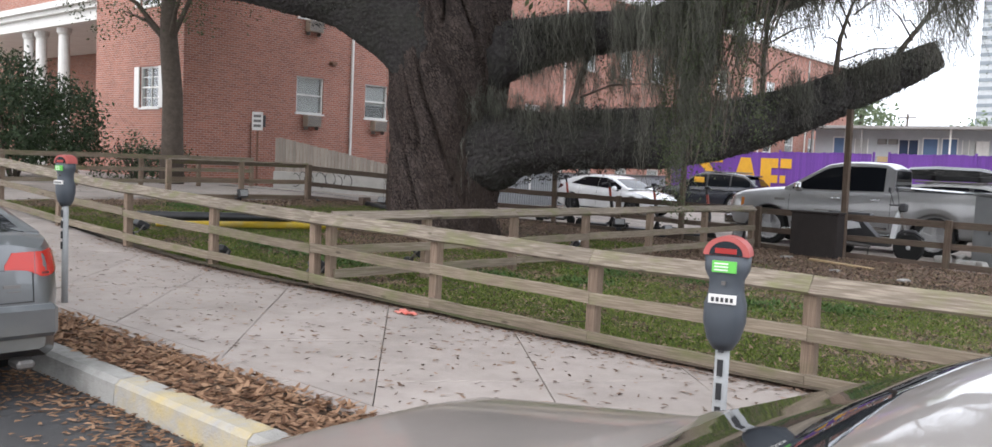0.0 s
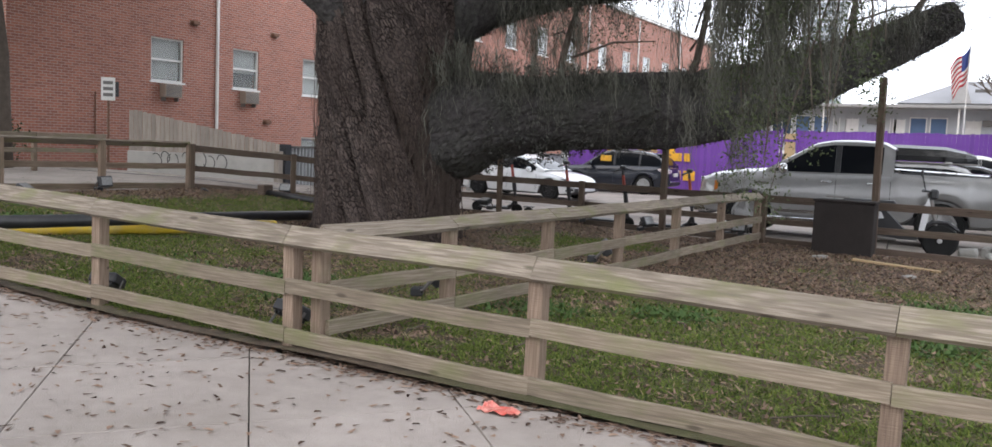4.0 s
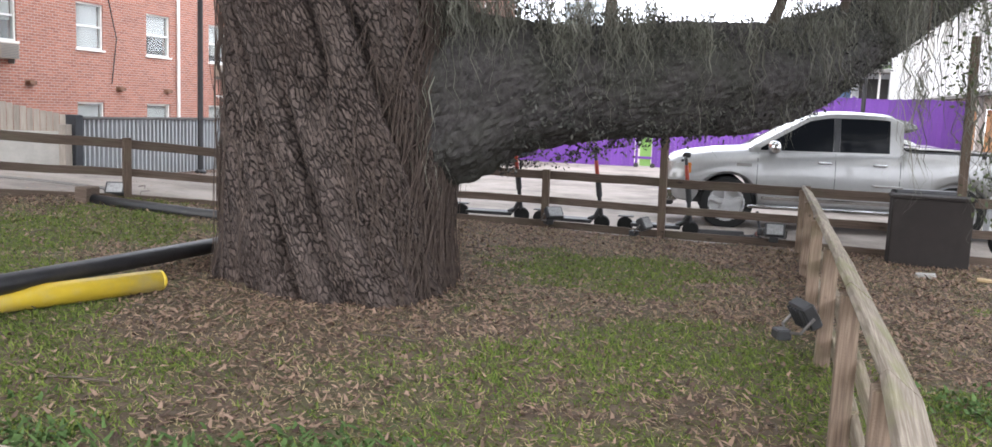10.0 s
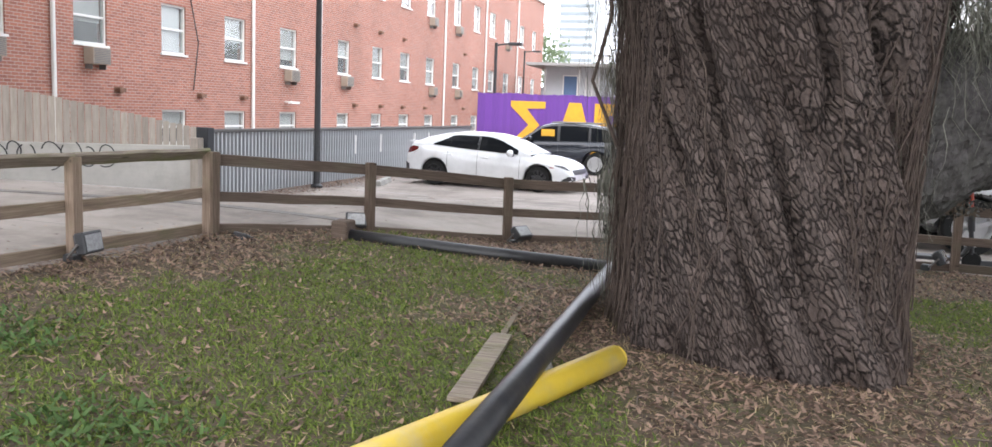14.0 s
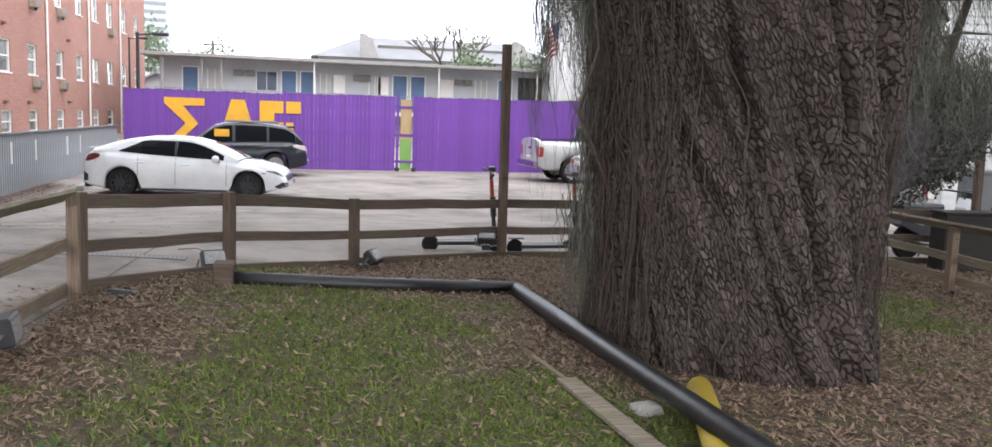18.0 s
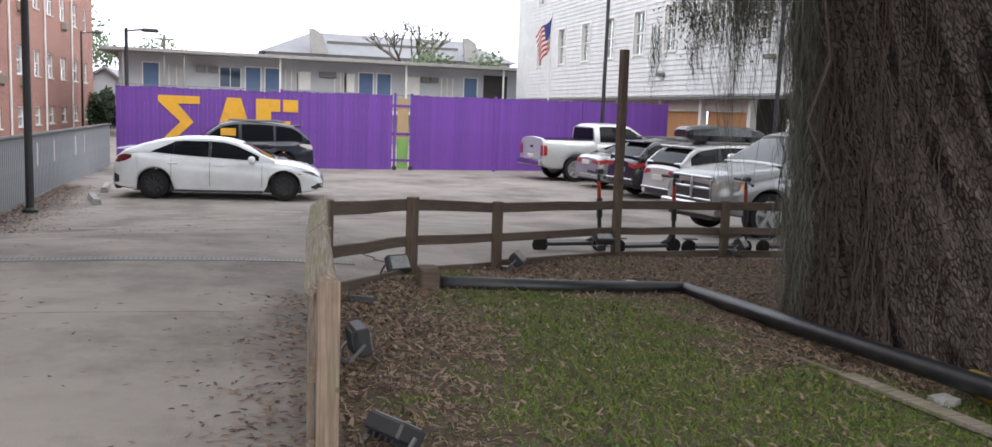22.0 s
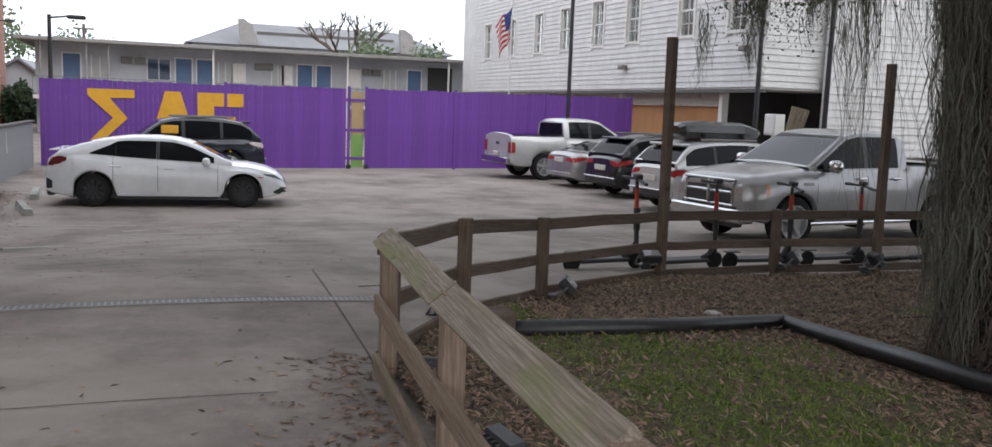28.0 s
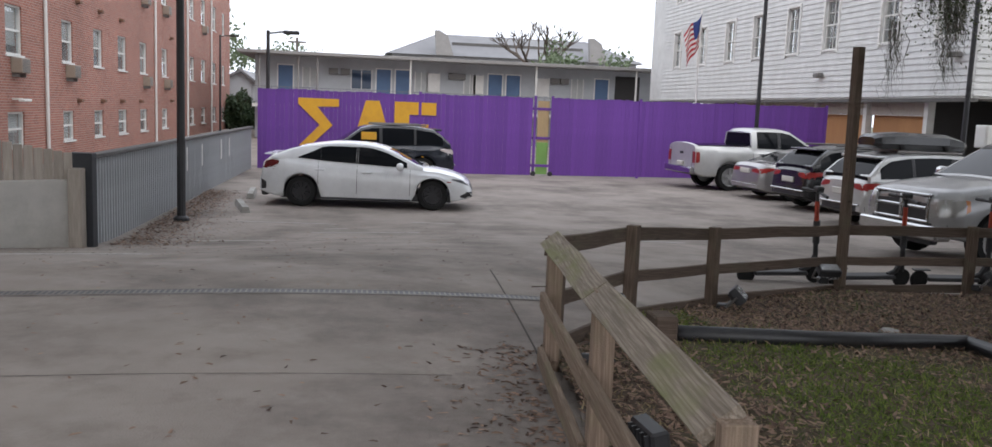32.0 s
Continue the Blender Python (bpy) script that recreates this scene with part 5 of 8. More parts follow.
child("awning", prism([(-4.3, 2.35), (14, 2.35), (14, 2.7), (-4.3, 2.7)], 1.2, "y", 20.9), M_black, sh, "black awning edge")
for x, y, h in ((-6.6, 35.9, 9.0), (-3.95, 29.0, 9.0), (-3.4, 26.8, 9.0)):
    lamp_pole(x, y, h, M_black)
# flag on a pole by the house
fp = thing("flag_pole", "thin white pole with a drooping striped flag", "flag", -7.8, 38.5, -0.2)
part("pole", tube([(0, 0, 0), (0, 0, 6.1)], 0.03, 6), M_white_trim, fp)
bm = bmesh.new()
fw, fh_ = 16, 14
grid = {}
for i in range(fw + 1):
    for j in range(fh_):
        u = i / fw
        grid[i, j] = bm.verts.new((-0.62 * u * (0.7 + 0.3 * j / 13), 0.08 * math.sin(u * 9 + j * 0.3), 5.95 - 1.15 * (1 - j / 13) - 0.75 * u - 0.08 * math.sin(u * 7)))
for i in range(fw):
    for j in range(fh_ - 1):
        f_ = bm.faces.new((grid[i, j], grid[i + 1, j], grid[i + 1, j + 1], grid[i, j + 1]))
        f_.material_index = 2 if (j >= 6 and i < 7) else j % 2
part("cloth", bm, [M_flag_red, M_white_trim, M_flag_blue], fp, "red white and blue striped flag")

# ---- vehicles ----
def interp(x, pts):
    return float(np.interp(x, [p[0] for p in pts], [p[1] for p in pts]))


def wheel_meshes(r, w, rim_mat, spokes):
    tyre = lathe([(r * 0.66, -w / 2), (r * 0.93, -w / 2), (r, -w * 0.33), (r, w * 0.33), (r * 0.93, w / 2), (r * 0.66, w / 2)], 24, "y")
    bmesh.ops.delete(tyre, geom=[f for f in tyre.faces if len(f.verts) > 4], context="FACES_ONLY")
    a = bpy.data.meshes.new("tyre")
    tyre.to_mesh(a), tyre.free()
    a.materials.append(M_tyre)
    rim = lathe([(r * 0.30, -w * 0.1), (r * 0.64, -w * 0.1), (r * 0.69, -w * 0.42), (r * 0.69, w * 0.5), (r * 0.63, w * 0.5), (r * 0.6, w * 0.1), (r * 0.3, w * 0.05)], 24, "y")
    for k in range(spokes):
        m = Matrix.Rotation(2 * math.pi * k / spokes, 4, "Y")
        s = r * 0.075
        add_box(rim, (-s, w * 0.12, 0), (s, w * 0.4, r * 0.64), m)
    add_box(rim, (-r * 0.14, w * 0.1, -r * 0.14), (r * 0.14, w * 0.42, r * 0.14))
    b = bpy.data.meshes.new("rim")
    rim.to_mesh(b), rim.free()
    b.materials.append(rim_mat)
    return a, b


def vehicle(name, label, category, at, spec):
    """A car lofted from its side profile, with glass, lamps and seams laid on the shell. Local x ahead, y to its left, z up from the road."""
    L, W, r = spec["L"], spec["W"], spec["r"]
    xf, xr = spec["axles"]
    paint = spec["paint"]
    root = thing(name, label, category, at[0], at[1], at[2], at[3])
    h = L / 2
    arch = r * 1.14
    belt, low = spec["belt"], spec.get("low", 0.24)
    nose = spec.get("nose", 0.6)
    bed = spec.get("bed")
    stations = {-h, h, -h + 0.03, h - 0.03, -h + 0.08, h - 0.08, -h + 0.16, h - 0.16, -h + 0.3, h - 0.3}
    for ax in (xf, xr):
        stations |= {round(ax + arch * math.cos(math.pi * k / 16), 4) for k in range(17)}
    stations |= {p[0] for p in belt}
    stations |= {round(-h + 0.12 * k, 3) for k in range(int(L / 0.12) + 1)}
    st = sorted(s for s in stations if -h <= s <= h)
    st = [s for i, s in enumerate(st) if i == 0 or s - st[i - 1] > 0.01]

    def ring(x):
        e = min(1.0, (h - abs(x)) / nose)
        tail = 1 - (1 - e) ** 2.6
        narrow = 0.2 if x > 0 else spec.get("stern", 0.2)
        w = W / 2 * (1 - narrow + narrow * tail)
        zl = low + 0.12 * (1 - tail)
        flare = 0.0
        for ax in (xf, xr):
            d = abs(x - ax)
            if d < arch:
                zl = max(zl, r + math.sqrt(max(0.0, arch ** 2 - d ** 2)) * 0.98)
            flare = max(flare, 0.022 * max(0.0, 1 - (d / (arch * 1.25)) ** 4))
        zb = interp(x, belt)
        zl = min(zl, zb - 0.12)
        zs = zb - 0.06
        rows = [(0.93, 0.0), (0.985, 0.05), (0.992 + flare, 0.14), (1.0 + 0.6 * flare, 0.4), (1.004, 0.62), (0.992, 0.8), (0.968, 0.93), (0.95, 1.0)]
        pts = [(0, zl)] + [(w * a, zl + (zs - zl) * b) for a, b in rows] + [(w * 0.91, zb)]
        if bed and bed[0] < x < bed[1]:
            pts += [(w * 0.86, zb), (w * 0.85, 0.72), (0, 0.72)]
        else:
            c = spec.get("crown", 0.05)
            pts += [(w * 0.72, zb + c * 0.55), (w * 0.4, zb + c * 0.9), (0, zb + c)]
        return pts

    rings = [ring(x) for x in st]
    n = len(rings[0])
    groups = {"body": [], "wheel_well": []}
    for i in range(len(st) - 1):
        for j in range(n - 1):
            for side in (1, -1):
                quad = [(st[i], rings[i][j]), (st[i + 1], rings[i + 1][j]), (st[i + 1], rings[i + 1][j + 1]), (st[i], rings[i][j + 1])]
                groups["wheel_well" if j == 0 else "body"].append([(x, side * p[0], p[1]) for x, p in quad][::side])
    for end, i in ((1, len(st) - 1), (-1, 0)):
        for side in (1, -1):
            for j in range(n - 1):
                a, b = rings[i][j], rings[i][j + 1]
                groups["body"].append([(st[i], side * a[0], a[1]), (st[i], side * b[0], b[1]), (st[i], 0, b[1]), (st[i], 0, a[1])][:: end * side])
    # the cabin
    gx, tw = spec["glass"], spec.get("top", 0.72)
    ws, ro, rr, re_ = gx[-1][0], spec["roof"][1], spec["roof"][0], gx[0][0]
    gs = sorted({p[0] for p in gx} | {ro, rr} | {round(re_ + (ws - re_) * k / 30, 3) for k in range(31)})
    peak = max(g[1] for g in gx)

    def crown_at(x):
        """The roof line, its corners rounded a little."""
        return (interp(x - 0.06, gx) + 2 * interp(x, gx) + interp(x + 0.06, gx)) / 4

    def gring(x):
        zb = interp(x, belt)
        zr = max(crown_at(x), zb + 0.005)
        f = min(1.0, max(0.0, (zr - zb) / (peak - zb + 1e-6)))
        w0, w1 = W / 2 * 0.91, W / 2 * (0.91 + (tw - 0.91) * f)
        hh_ = zr - 0.07 * f - zb
        return [(w0, zb - 0.02), (w0 + (w1 - w0) * 0.06, zb + hh_ * 0.06), (w0 + (w1 - w0) * 0.42, zb + hh_ * 0.5), (w0 + (w1 - w0) * 0.88, zb + hh_ * 0.92), (w1 * 0.985, zr - 0.045 * f), (w1 * 0.92, zr - 0.018 * f), (w1 * 0.6, zr), (0, zr + 0.014 * f)]

    gr = [gring(x) for x in gs]
    groups["cabin"] = []
    groups["roof"] = []
    for i in range(len(gs) - 1):
        xm = (gs[i] + gs[i + 1]) / 2
        for side in (1, -1):
            for j in range(7):
                quad = [(gs[i], gr[i][j]), (gs[i + 1], gr[i + 1][j]), (gs[i + 1], gr[i + 1][j + 1]), (gs[i], gr[i][j + 1])]
                groups["roof" if j > 3 and rr <= xm <= ro else "cabin"].append([(x, side * p[0], p[1]) for x, p in quad][::side])
    for side in (1, -1):
        for j in range(7):
            a, b = gr[0][j], gr[0][j + 1]
            groups["cabin"].append([(gs[0], side * a[0], a[1]), (gs[0], side * b[0], b[1]), (gs[0], 0, b[1]), (gs[0], 0, a[1])][::-side])

    def mesh_of(polys, nm, material):
        verts, faces, seen = [], [], {}
        for poly in polys:
            f = []
            for p in poly:
                key = tuple(round(c, 4) for c in p)
                if key not in seen:
                    seen[key] = len(verts)
                    verts.append(p)
                f.append(seen[key])
            f = list(dict.fromkeys(f))
            if len(f) > 2:
                faces.append(f)
        me = bpy.data.meshes.new(nm)
        me.from_pydata(verts, [], faces)
        bm = bmesh.new()
        bm.from_mesh(me)
        bmesh.ops.remove_doubles(bm, verts=bm.verts, dist=0.001)
        bmesh.ops.recalc_face_normals(bm, faces=bm.faces)
        bm.to_mesh(me)
        bm.free()
        me.materials.append(material)
        for p in me.polygons:
            p.use_smooth = True
        me.set_sharp_from_angle(angle=radians(42))
        return me

    shell_v, shell_f = [], []
    for nm, polys in groups.items():
        part(nm, mesh_of(polys, nm, M_black if nm == "wheel_well" else (spec.get("roof_mat") or paint) if nm == "roof" else paint), None, root)
        if nm != "wheel_well":
            for poly in polys:
                shell_f.append(tuple(range(len(shell_v), len(shell_v) + len(poly))))
                shell_v += poly
    tree = BVHTree.FromPolygons([Vector(v) for v in shell_v], shell_f)

    def lay(nm, material, lab, view, grid, proud=0.004):
        """A thin piece that lies on the shell: a grid of places seen from one side (x, z) or from an end (y, z)."""
        verts, faces = [], []
        m_, n_ = len(grid), len(grid[0])
        for row in grid:
            for a, z in row:
                if view in (1, -1):
                    o, d = Vector((a, 4 * view, z)), Vector((0, -view, 0))
                else:
                    s = 1 if view == "front" else -1
                    o, d = Vector((5 * s, a, z)), Vector((-s, 0, 0))
                hit = tree.ray_cast(o, d)[0]
                if hit is None:
                    hit = tree.find_nearest(o + d * (4 - W / 2 if view in (1, -1) else 5 - h))[0]
                verts.append(hit - d * proud)
        for i in range(m_ - 1):
            for j in range(n_ - 1):
                faces.append((i * n_ + j, i * n_ + j + 1, (i + 1) * n_ + j + 1, (i + 1) * n_ + j))
        back = len(verts)
        verts += [v + d * (proud + 0.004) for v in verts]
        rim = [j for j in range(n_)] + [i * n_ + n_ - 1 for i in range(1, m_)] + [(m_ - 1) * n_ + j for j in range(n_ - 2, -1, -1)] + [i * n_ for i in range(m_ - 2, 0, -1)]
        faces += [(a, b, b + back, a + back) for a, b in zip(rim, rim[1:] + rim[:1])]
        me = bpy.data.meshes.new(nm)
        me.from_pydata([tuple(v) for v in verts], [], faces)
        bm = bmesh.new()
        bm.from_mesh(me)
        bmesh.ops.recalc_face_normals(bm, faces=bm.faces)
        bm.to_mesh(me)
        bm.free()
        me.materials.append(material)
        for p in me.polygons:
            p.use_smooth = True
        me.set_sharp_from_angle(angle=radians(42))
        return part(nm, me, None, root, lab)

    def columns(rows, nu, nv):
        """Rows of place, lower and upper edge, spread over a grid."""
        ks = np.linspace(rows[0][0], rows[-1][0], nu)
        return [[(float(k), lo + (hi - lo) * t) for t in np.linspace(0, 1, nv)] for k in ks for lo, hi in ((interp(k, [(q[0], q[1]) for q in rows]), interp(k, [(q[0], q[2]) for q in rows])),)]

    # side windows follow the roof line between the posts
    over, taper = spec.get("header", 0.1), spec.get("taper", 0)
    for xa, xb in spec["windows"]:
        rows = []
        for k in range(13):
            x = xa + (xb - xa) * k / 12
            zb = interp(x, belt) + 0.035
            top = min(crown_at(x) - over, peak - over - 0.01)
            if taper and xa == spec["windows"][0][0]:
                top = zb + (top - zb) * min(1.0, 0.08 + ((x - xa) / taper) ** 0.75)
            rows.append((x, zb, max(zb + 0.012, top)))
        for side in (1, -1):
            lay("side_window", M_car_glass, "", side, columns(rows, 13, 5))
    for xa, xb in zip([w[1] for w in spec["windows"]], [w[0] for w in spec["windows"]][1:]):
        if xb - xa < 0.16:
            rows = [(x, interp(x, belt) + 0.035, min(crown_at(x) - over, peak - over - 0.01)) for x in (xa + 0.004, xb - 0.004)]
            for side in (1, -1):
                lay("door_post", M_black, "", side, columns(rows, 2, 5))

    def screen(nm, view, z0, z1, material):
        grid = []
        for s in np.linspace(-1, 1, 11):
            col = []
            for t in np.linspace(0, 1, 7):
                z = z0 + (z1 - z0) * t
                half = W / 2 * (0.91 + (tw - 0.91) * (z - z0 + 0.04) / (peak - z0)) - 0.085
                col.append((float(s) * half, z - 0.035 * float(s) ** 2 * (1 - t)))
            grid.append(col)
        lay(nm, material, "", view, grid, 0.006)

    screen("windscreen", "front", interp(ws, belt) + spec.get("crown", 0.05) + 0.035, crown_at(ro) - 0.03, M_screen)
    zr0 = interp(re_, belt) + 0.05
    screen("rear_window", "rear", max(zr0, spec.get("rear_low", 0)), crown_at(rr) - 0.05, M_car_glass)
    for nm, material, view, rows, lab in spec.get("marks", ()):
        if view == "side":
            for side in (1, -1):
                lay(nm, material, lab, side, columns(rows, 9, 4), 0.006)
        else:
            lay(nm, material, lab, view, columns(rows, 9, 4), 0.006)
            if rows[0][0] > 0:
                lay(nm, material, lab, view, [[(-a, z) for a, z in c] for c in columns(rows, 9, 4)], 0.006)
    for jx in spec.get("seams", ()):
        for side in (1, -1):
            lay("door_seam", M_black, "", side, columns([(jx - 0.005, low + 0.12, interp(jx, belt)), (jx + 0.005, low + 0.12, interp(jx, belt))], 2, 8), 0.002)
    # wheels
    ta, tb_ = wheel_meshes(r, spec.get("tw", 0.22), spec["rim"], spec.get("spokes", 5))
    for ax in (xf, xr):
        for side in (1, -1):
            wq = new("wheel")
            wq.empty_display_size = 0.1
            wq.parent = root
            wq.matrix_basis = pose(ax, side * (W / 2 - spec.get("tw", 0.22) / 2 - 0.015), r, 0, 0, 0 if side > 0 else 180)
            part("tyre", ta, None, wq)
            part("rim", tb_, None, wq)
    # mirrors, handles and the boxes given by the spec
    mx, mz = spec["mirror"]
    k = spec.get("mirror_size", 1.0)
    for side in (1, -1):
        bm = bmesh.new()
        bmesh.ops.create_uvsphere(bm, u_segments=12, v_segments=8, radius=1)
        for v in bm.verts:
            c = v.co
            v.co = Vector((mx + (0.075 * c.x - 0.03 * abs(c.y)) * k, side * (W / 2 + 0.08 * k) + 0.11 * k * math.copysign(abs(c.y) ** 0.7, c.y), mz + 0.08 * k + 0.085 * k * math.copysign(abs(c.z) ** 0.7, c.z)))
        part("wing_mirror", bm, spec.get("mirror_mat", paint), root, smooth_faces=True)
        y0, y1 = sorted((side * (W / 2 - 0.1), side * (W / 2 + 0.04)))
        part("mirror_arm", box((mx - 0.03, y0, mz), (mx + 0.05, y1, mz + 0.05), None, 0.01), M_black, root)
        for hx, hz in spec.get("handles", ()):
            y0 = side * W / 2
            part("door_handle", box((hx - 0.1, min(y0 - 0.03, y0 + 0.035), hz - 0.016), (hx + 0.1, max(y0 - 0.03, y0 + 0.035), hz + 0.016), None, 0.008), spec.get("trim", paint), root)
    for nm, lo, hi, m, lab in spec.get("boxes", ()):
        part(nm, box(lo, hi, None, min(0.03, 0.3 * min(abs(b - a) for a, b in zip(lo, hi)))), m, root, lab)
    part("underbody", box((-h + 0.45, -W / 2 * 0.84, low - 0.02), (h - 0.45, W / 2 * 0.84, low + 0.14)), M_black, root)
    return root


def on_lot(x, y, rz):
    return (x, y, gz(x, y), rz)


# white hatchback
vehicle("white_hatchback", "white five-door hatchback with black wheels parked on the concrete", "car", on_lot(-19.75, 27.35, -6), dict(
    L=4.54, W=1.82, r=0.325, taper=0.55, axles=(1.42, -1.38), paint=M_paint_white, rim=M_rim_dark, spokes=10, low=0.19, nose=0.75, crown=0.06, header=0.085, top=0.7,
    belt=[(-2.27, 0.6), (-2.2, 0.9), (-2.05, 1.02), (-1.5, 1.0), (-0.8, 0.94), (0.3, 0.88), (0.9, 0.85), (1.2, 0.84), (1.5, 0.82), (1.88, 0.74), (2.08, 0.66), (2.2, 0.56), (2.27, 0.44)],
    glass=[(-2.0, 1.07), (-1.65, 1.22), (-1.3, 1.31), (-0.8, 1.38), (-0.3, 1.39), (0.1, 1.365), (0.4, 1.29), (0.8, 1.11), (1.2, 0.91)], roof=(-1.25, 0.38),
    windows=[(-1.45, -0.98), (-0.975, -0.23), (-0.18, 0.86)], mirror=(0.72, 0.84), handles=((-0.98, 0.8), (0.02, 0.77)), seams=(-0.2, 0.93, -1.02),
    marks=[("tail_light", M_tail_dark, "side", [(-2.17, 0.8, 0.93), (-2.0, 0.82, 0.98), (-1.85, 0.9, 0.96)], "dark red tail light"), ("tail_light", M_tail_dark, "rear", [(0.4, 0.84, 0.93), (0.86, 0.78, 0.93)], "dark red tail light"), ("bumper_vent", M_black, "side", [(-2.235, 0.34, 0.56), (-2.12, 0.36, 0.5)], "black bumper insert"), ("headlight", M_lamp_dark, "side", [(1.82, 0.67, 0.69), (2.02, 0.61, 0.675), (2.19, 0.55, 0.6)], "narrow dark headlight"), ("front_grille", M_black, "front", [(-0.6, 0.46, 0.57), (0, 0.44, 0.58), (0.6, 0.46, 0.57)], "black front grille"), ("bumper_vent", M_black, "front", [(0.5, 0.24, 0.4), (0.8, 0.28, 0.42)], "black bumper insert"), ("bumper_vent", M_black, "side", [(2.02, 0.3, 0.34), (2.2, 0.26, 0.42)], "black bumper insert"), ("front_lip", M_black, "front", [(-0.7, 0.2, 0.25), (0.7, 0.2, 0.25)], "black front lip"), ("fog_marker", M_tail_red, "side", [(1.72, 0.61, 0.635), (1.82, 0.61, 0.63)], "small red side marker")],
    boxes=[("spoiler", (-2.19, -0.66, 1.075), (-1.86, 0.66, 1.1), M_paint_white, "white rear spoiler"), ("side_skirt", (-0.95, -0.905, 0.17), (0.95, -0.86, 0.22), M_black, "black side skirt"), ("side_skirt", (-0.95, 0.86, 0.17), (0.95, 0.905, 0.22), M_black, "black side skirt"), ("rear_diffuser", (-2.25, -0.7, 0.2), (-2.1, 0.7, 0.32), M_black, "black lower bumper")]))

SUV_BELT = [(-2.35, 0.62), (-2.31, 0.95), (-2.2, 1.04), (-1.6, 1.06), (0.6, 1.0), (1.05, 1.0), (1.7, 0.96), (2.1, 0.86), (2.28, 0.72), (2.35, 0.55)]
SUV_GLASS = [(-2.22, 1.12), (-1.95, 1.42), (-1.7, 1.56), (-1.2, 1.63), (-0.5, 1.66), (0.1, 1.63), (0.42, 1.55), (1.12, 1.04)]


def suv(name, label, at, paint, rim, extra=(), low=0.26, roof_mat=None, tail=None):
    return vehicle(name, label, "car", at, dict(
        L=4.7, W=1.88, r=0.36, axles=(1.42, -1.38), paint=paint, rim=rim, spokes=5, low=low, belt=SUV_BELT, glass=SUV_GLASS, roof=(-1.75, 0.4), nose=0.7,
        windows=[(-1.98, -1.2), (-1.12, -0.2), (-0.1, 0.9)], mirror=(0.75, 1.02), handles=((-0.95, 0.9), (0.12, 0.9)), seams=(-0.15, 0.92, -1.15), top=0.74, roof_mat=roof_mat,
        marks=[("headlight", M_lamp_clear, "side", [(1.85, 0.76, 0.84), (2.25, 0.66, 0.74)], "clear headlight"), ("headlight", M_lamp_clear, "front", [(0.5, 0.66, 0.74), (0.86, 0.68, 0.78)], "clear headlight"), ("grille", M_black, "front", [(-0.48, 0.46, 0.7), (0.48, 0.46, 0.7)], "black grille"),
               ("tail_light", tail or M_tail_red, "side", [(-2.31, 0.84, 0.98), (-2.0, 0.9, 1.0), (-1.9, 0.95, 0.98)], "red tail light"), ("tail_light", tail or M_tail_red, "rear", [(0.42, 0.88, 0.96), (0.6, 0.84, 0.97), (0.86, 0.82, 0.97)], "red tail light"), ("lower_cladding", M_black, "rear", [(-0.8, 0.36, 0.5), (0.8, 0.36, 0.5)], "black bumper cladding")],
        boxes=[("number_plate", (-2.375, -0.26, 0.7), (-2.335, 0.26, 0.84), M_plate, "pale number plate"), ("rear_bumper", (-2.4, -0.74, 0.5), (-2.28, 0.74, 0.54), M_chrome, "bright rear bumper strip"), ("roof_rail", (-1.5, -0.68, 1.63), (0.1, -0.64, 1.68), M_iron, "roof rail"), ("roof_rail", (-1.5, 0.64, 1.63), (0.1, 0.68, 1.68), M_iron, "roof rail"), ("roof_spoiler", (-1.98, -0.6, 1.5), (-1.68, 0.6, 1.56), paint, "spoiler over the rear window"), *extra]))


# added yellow patch stands for the fence letter seen through the car's glass
suv("blue_crossover", "dark blue crossover parked by the purple fence", on_lot(-19.55, 34.3, 184), M_paint_navy, M_rim_silver, tail=M_tail_clear, extra=[("letter_through_glass", (-0.02, 0.8, 1.2), (0.42, 0.83, 1.42), M_yellow_paint, "yellow patch for the fence letter seen through the glass")])
suv("black_crossover", "black crossover with red tail lights in the row", on_lot(-6.9, 28.5, 4), M_paint_black, M_rim_silver)
suv("silver_crossover", "pale silver crossover carrying a black roof box", on_lot(-7.35, 25.3, 4), M_paint_pale, M_rim_silver)
rb = thing("roof_box", "long black cargo box on the crossover's roof", "roof box", -8.0, 25.25, gz(-8, 25.3) + 1.69, 4)
bm = bmesh.new()
secs = [(-1.15, 0.3, 0.08, 0.26), (-1.05, 0.42, 0.02, 0.33), (-0.4, 0.45, 0.0, 0.38), (0.6, 0.45, 0.0, 0.36), (1.05, 0.36, 0.02, 0.26), (1.25, 0.2, 0.08, 0.18)]
rg = [[bm.verts.new((x, yy * w, za + (zb - za) * zz)) for yy, zz in ((-0.85, 0), (-1, 0.35), (-0.9, 0.8), (-0.5, 1), (0.5, 1), (0.9, 0.8), (1, 0.35), (0.85, 0))] for x, w, za, zb in secs]
for a, b in zip(rg, rg[1:]):
    for k in range(8):
        bm.faces.new((a[k], a[(k + 1) % 8], b[(k + 1) % 8], b[k]))
bm.faces.new(rg[0]), bm.faces.new(rg[-1][::-1])
bmesh.ops.recalc_face_normals(bm, faces=bm.faces)
part("shell", bm, M_paint_black, rb)
for x in (-0.5, 0.6):
    part("crossbar", box((x - 0.04, -0.62, -0.05), (x + 0.04, 0.62, -0.001)), M_iron, rb)

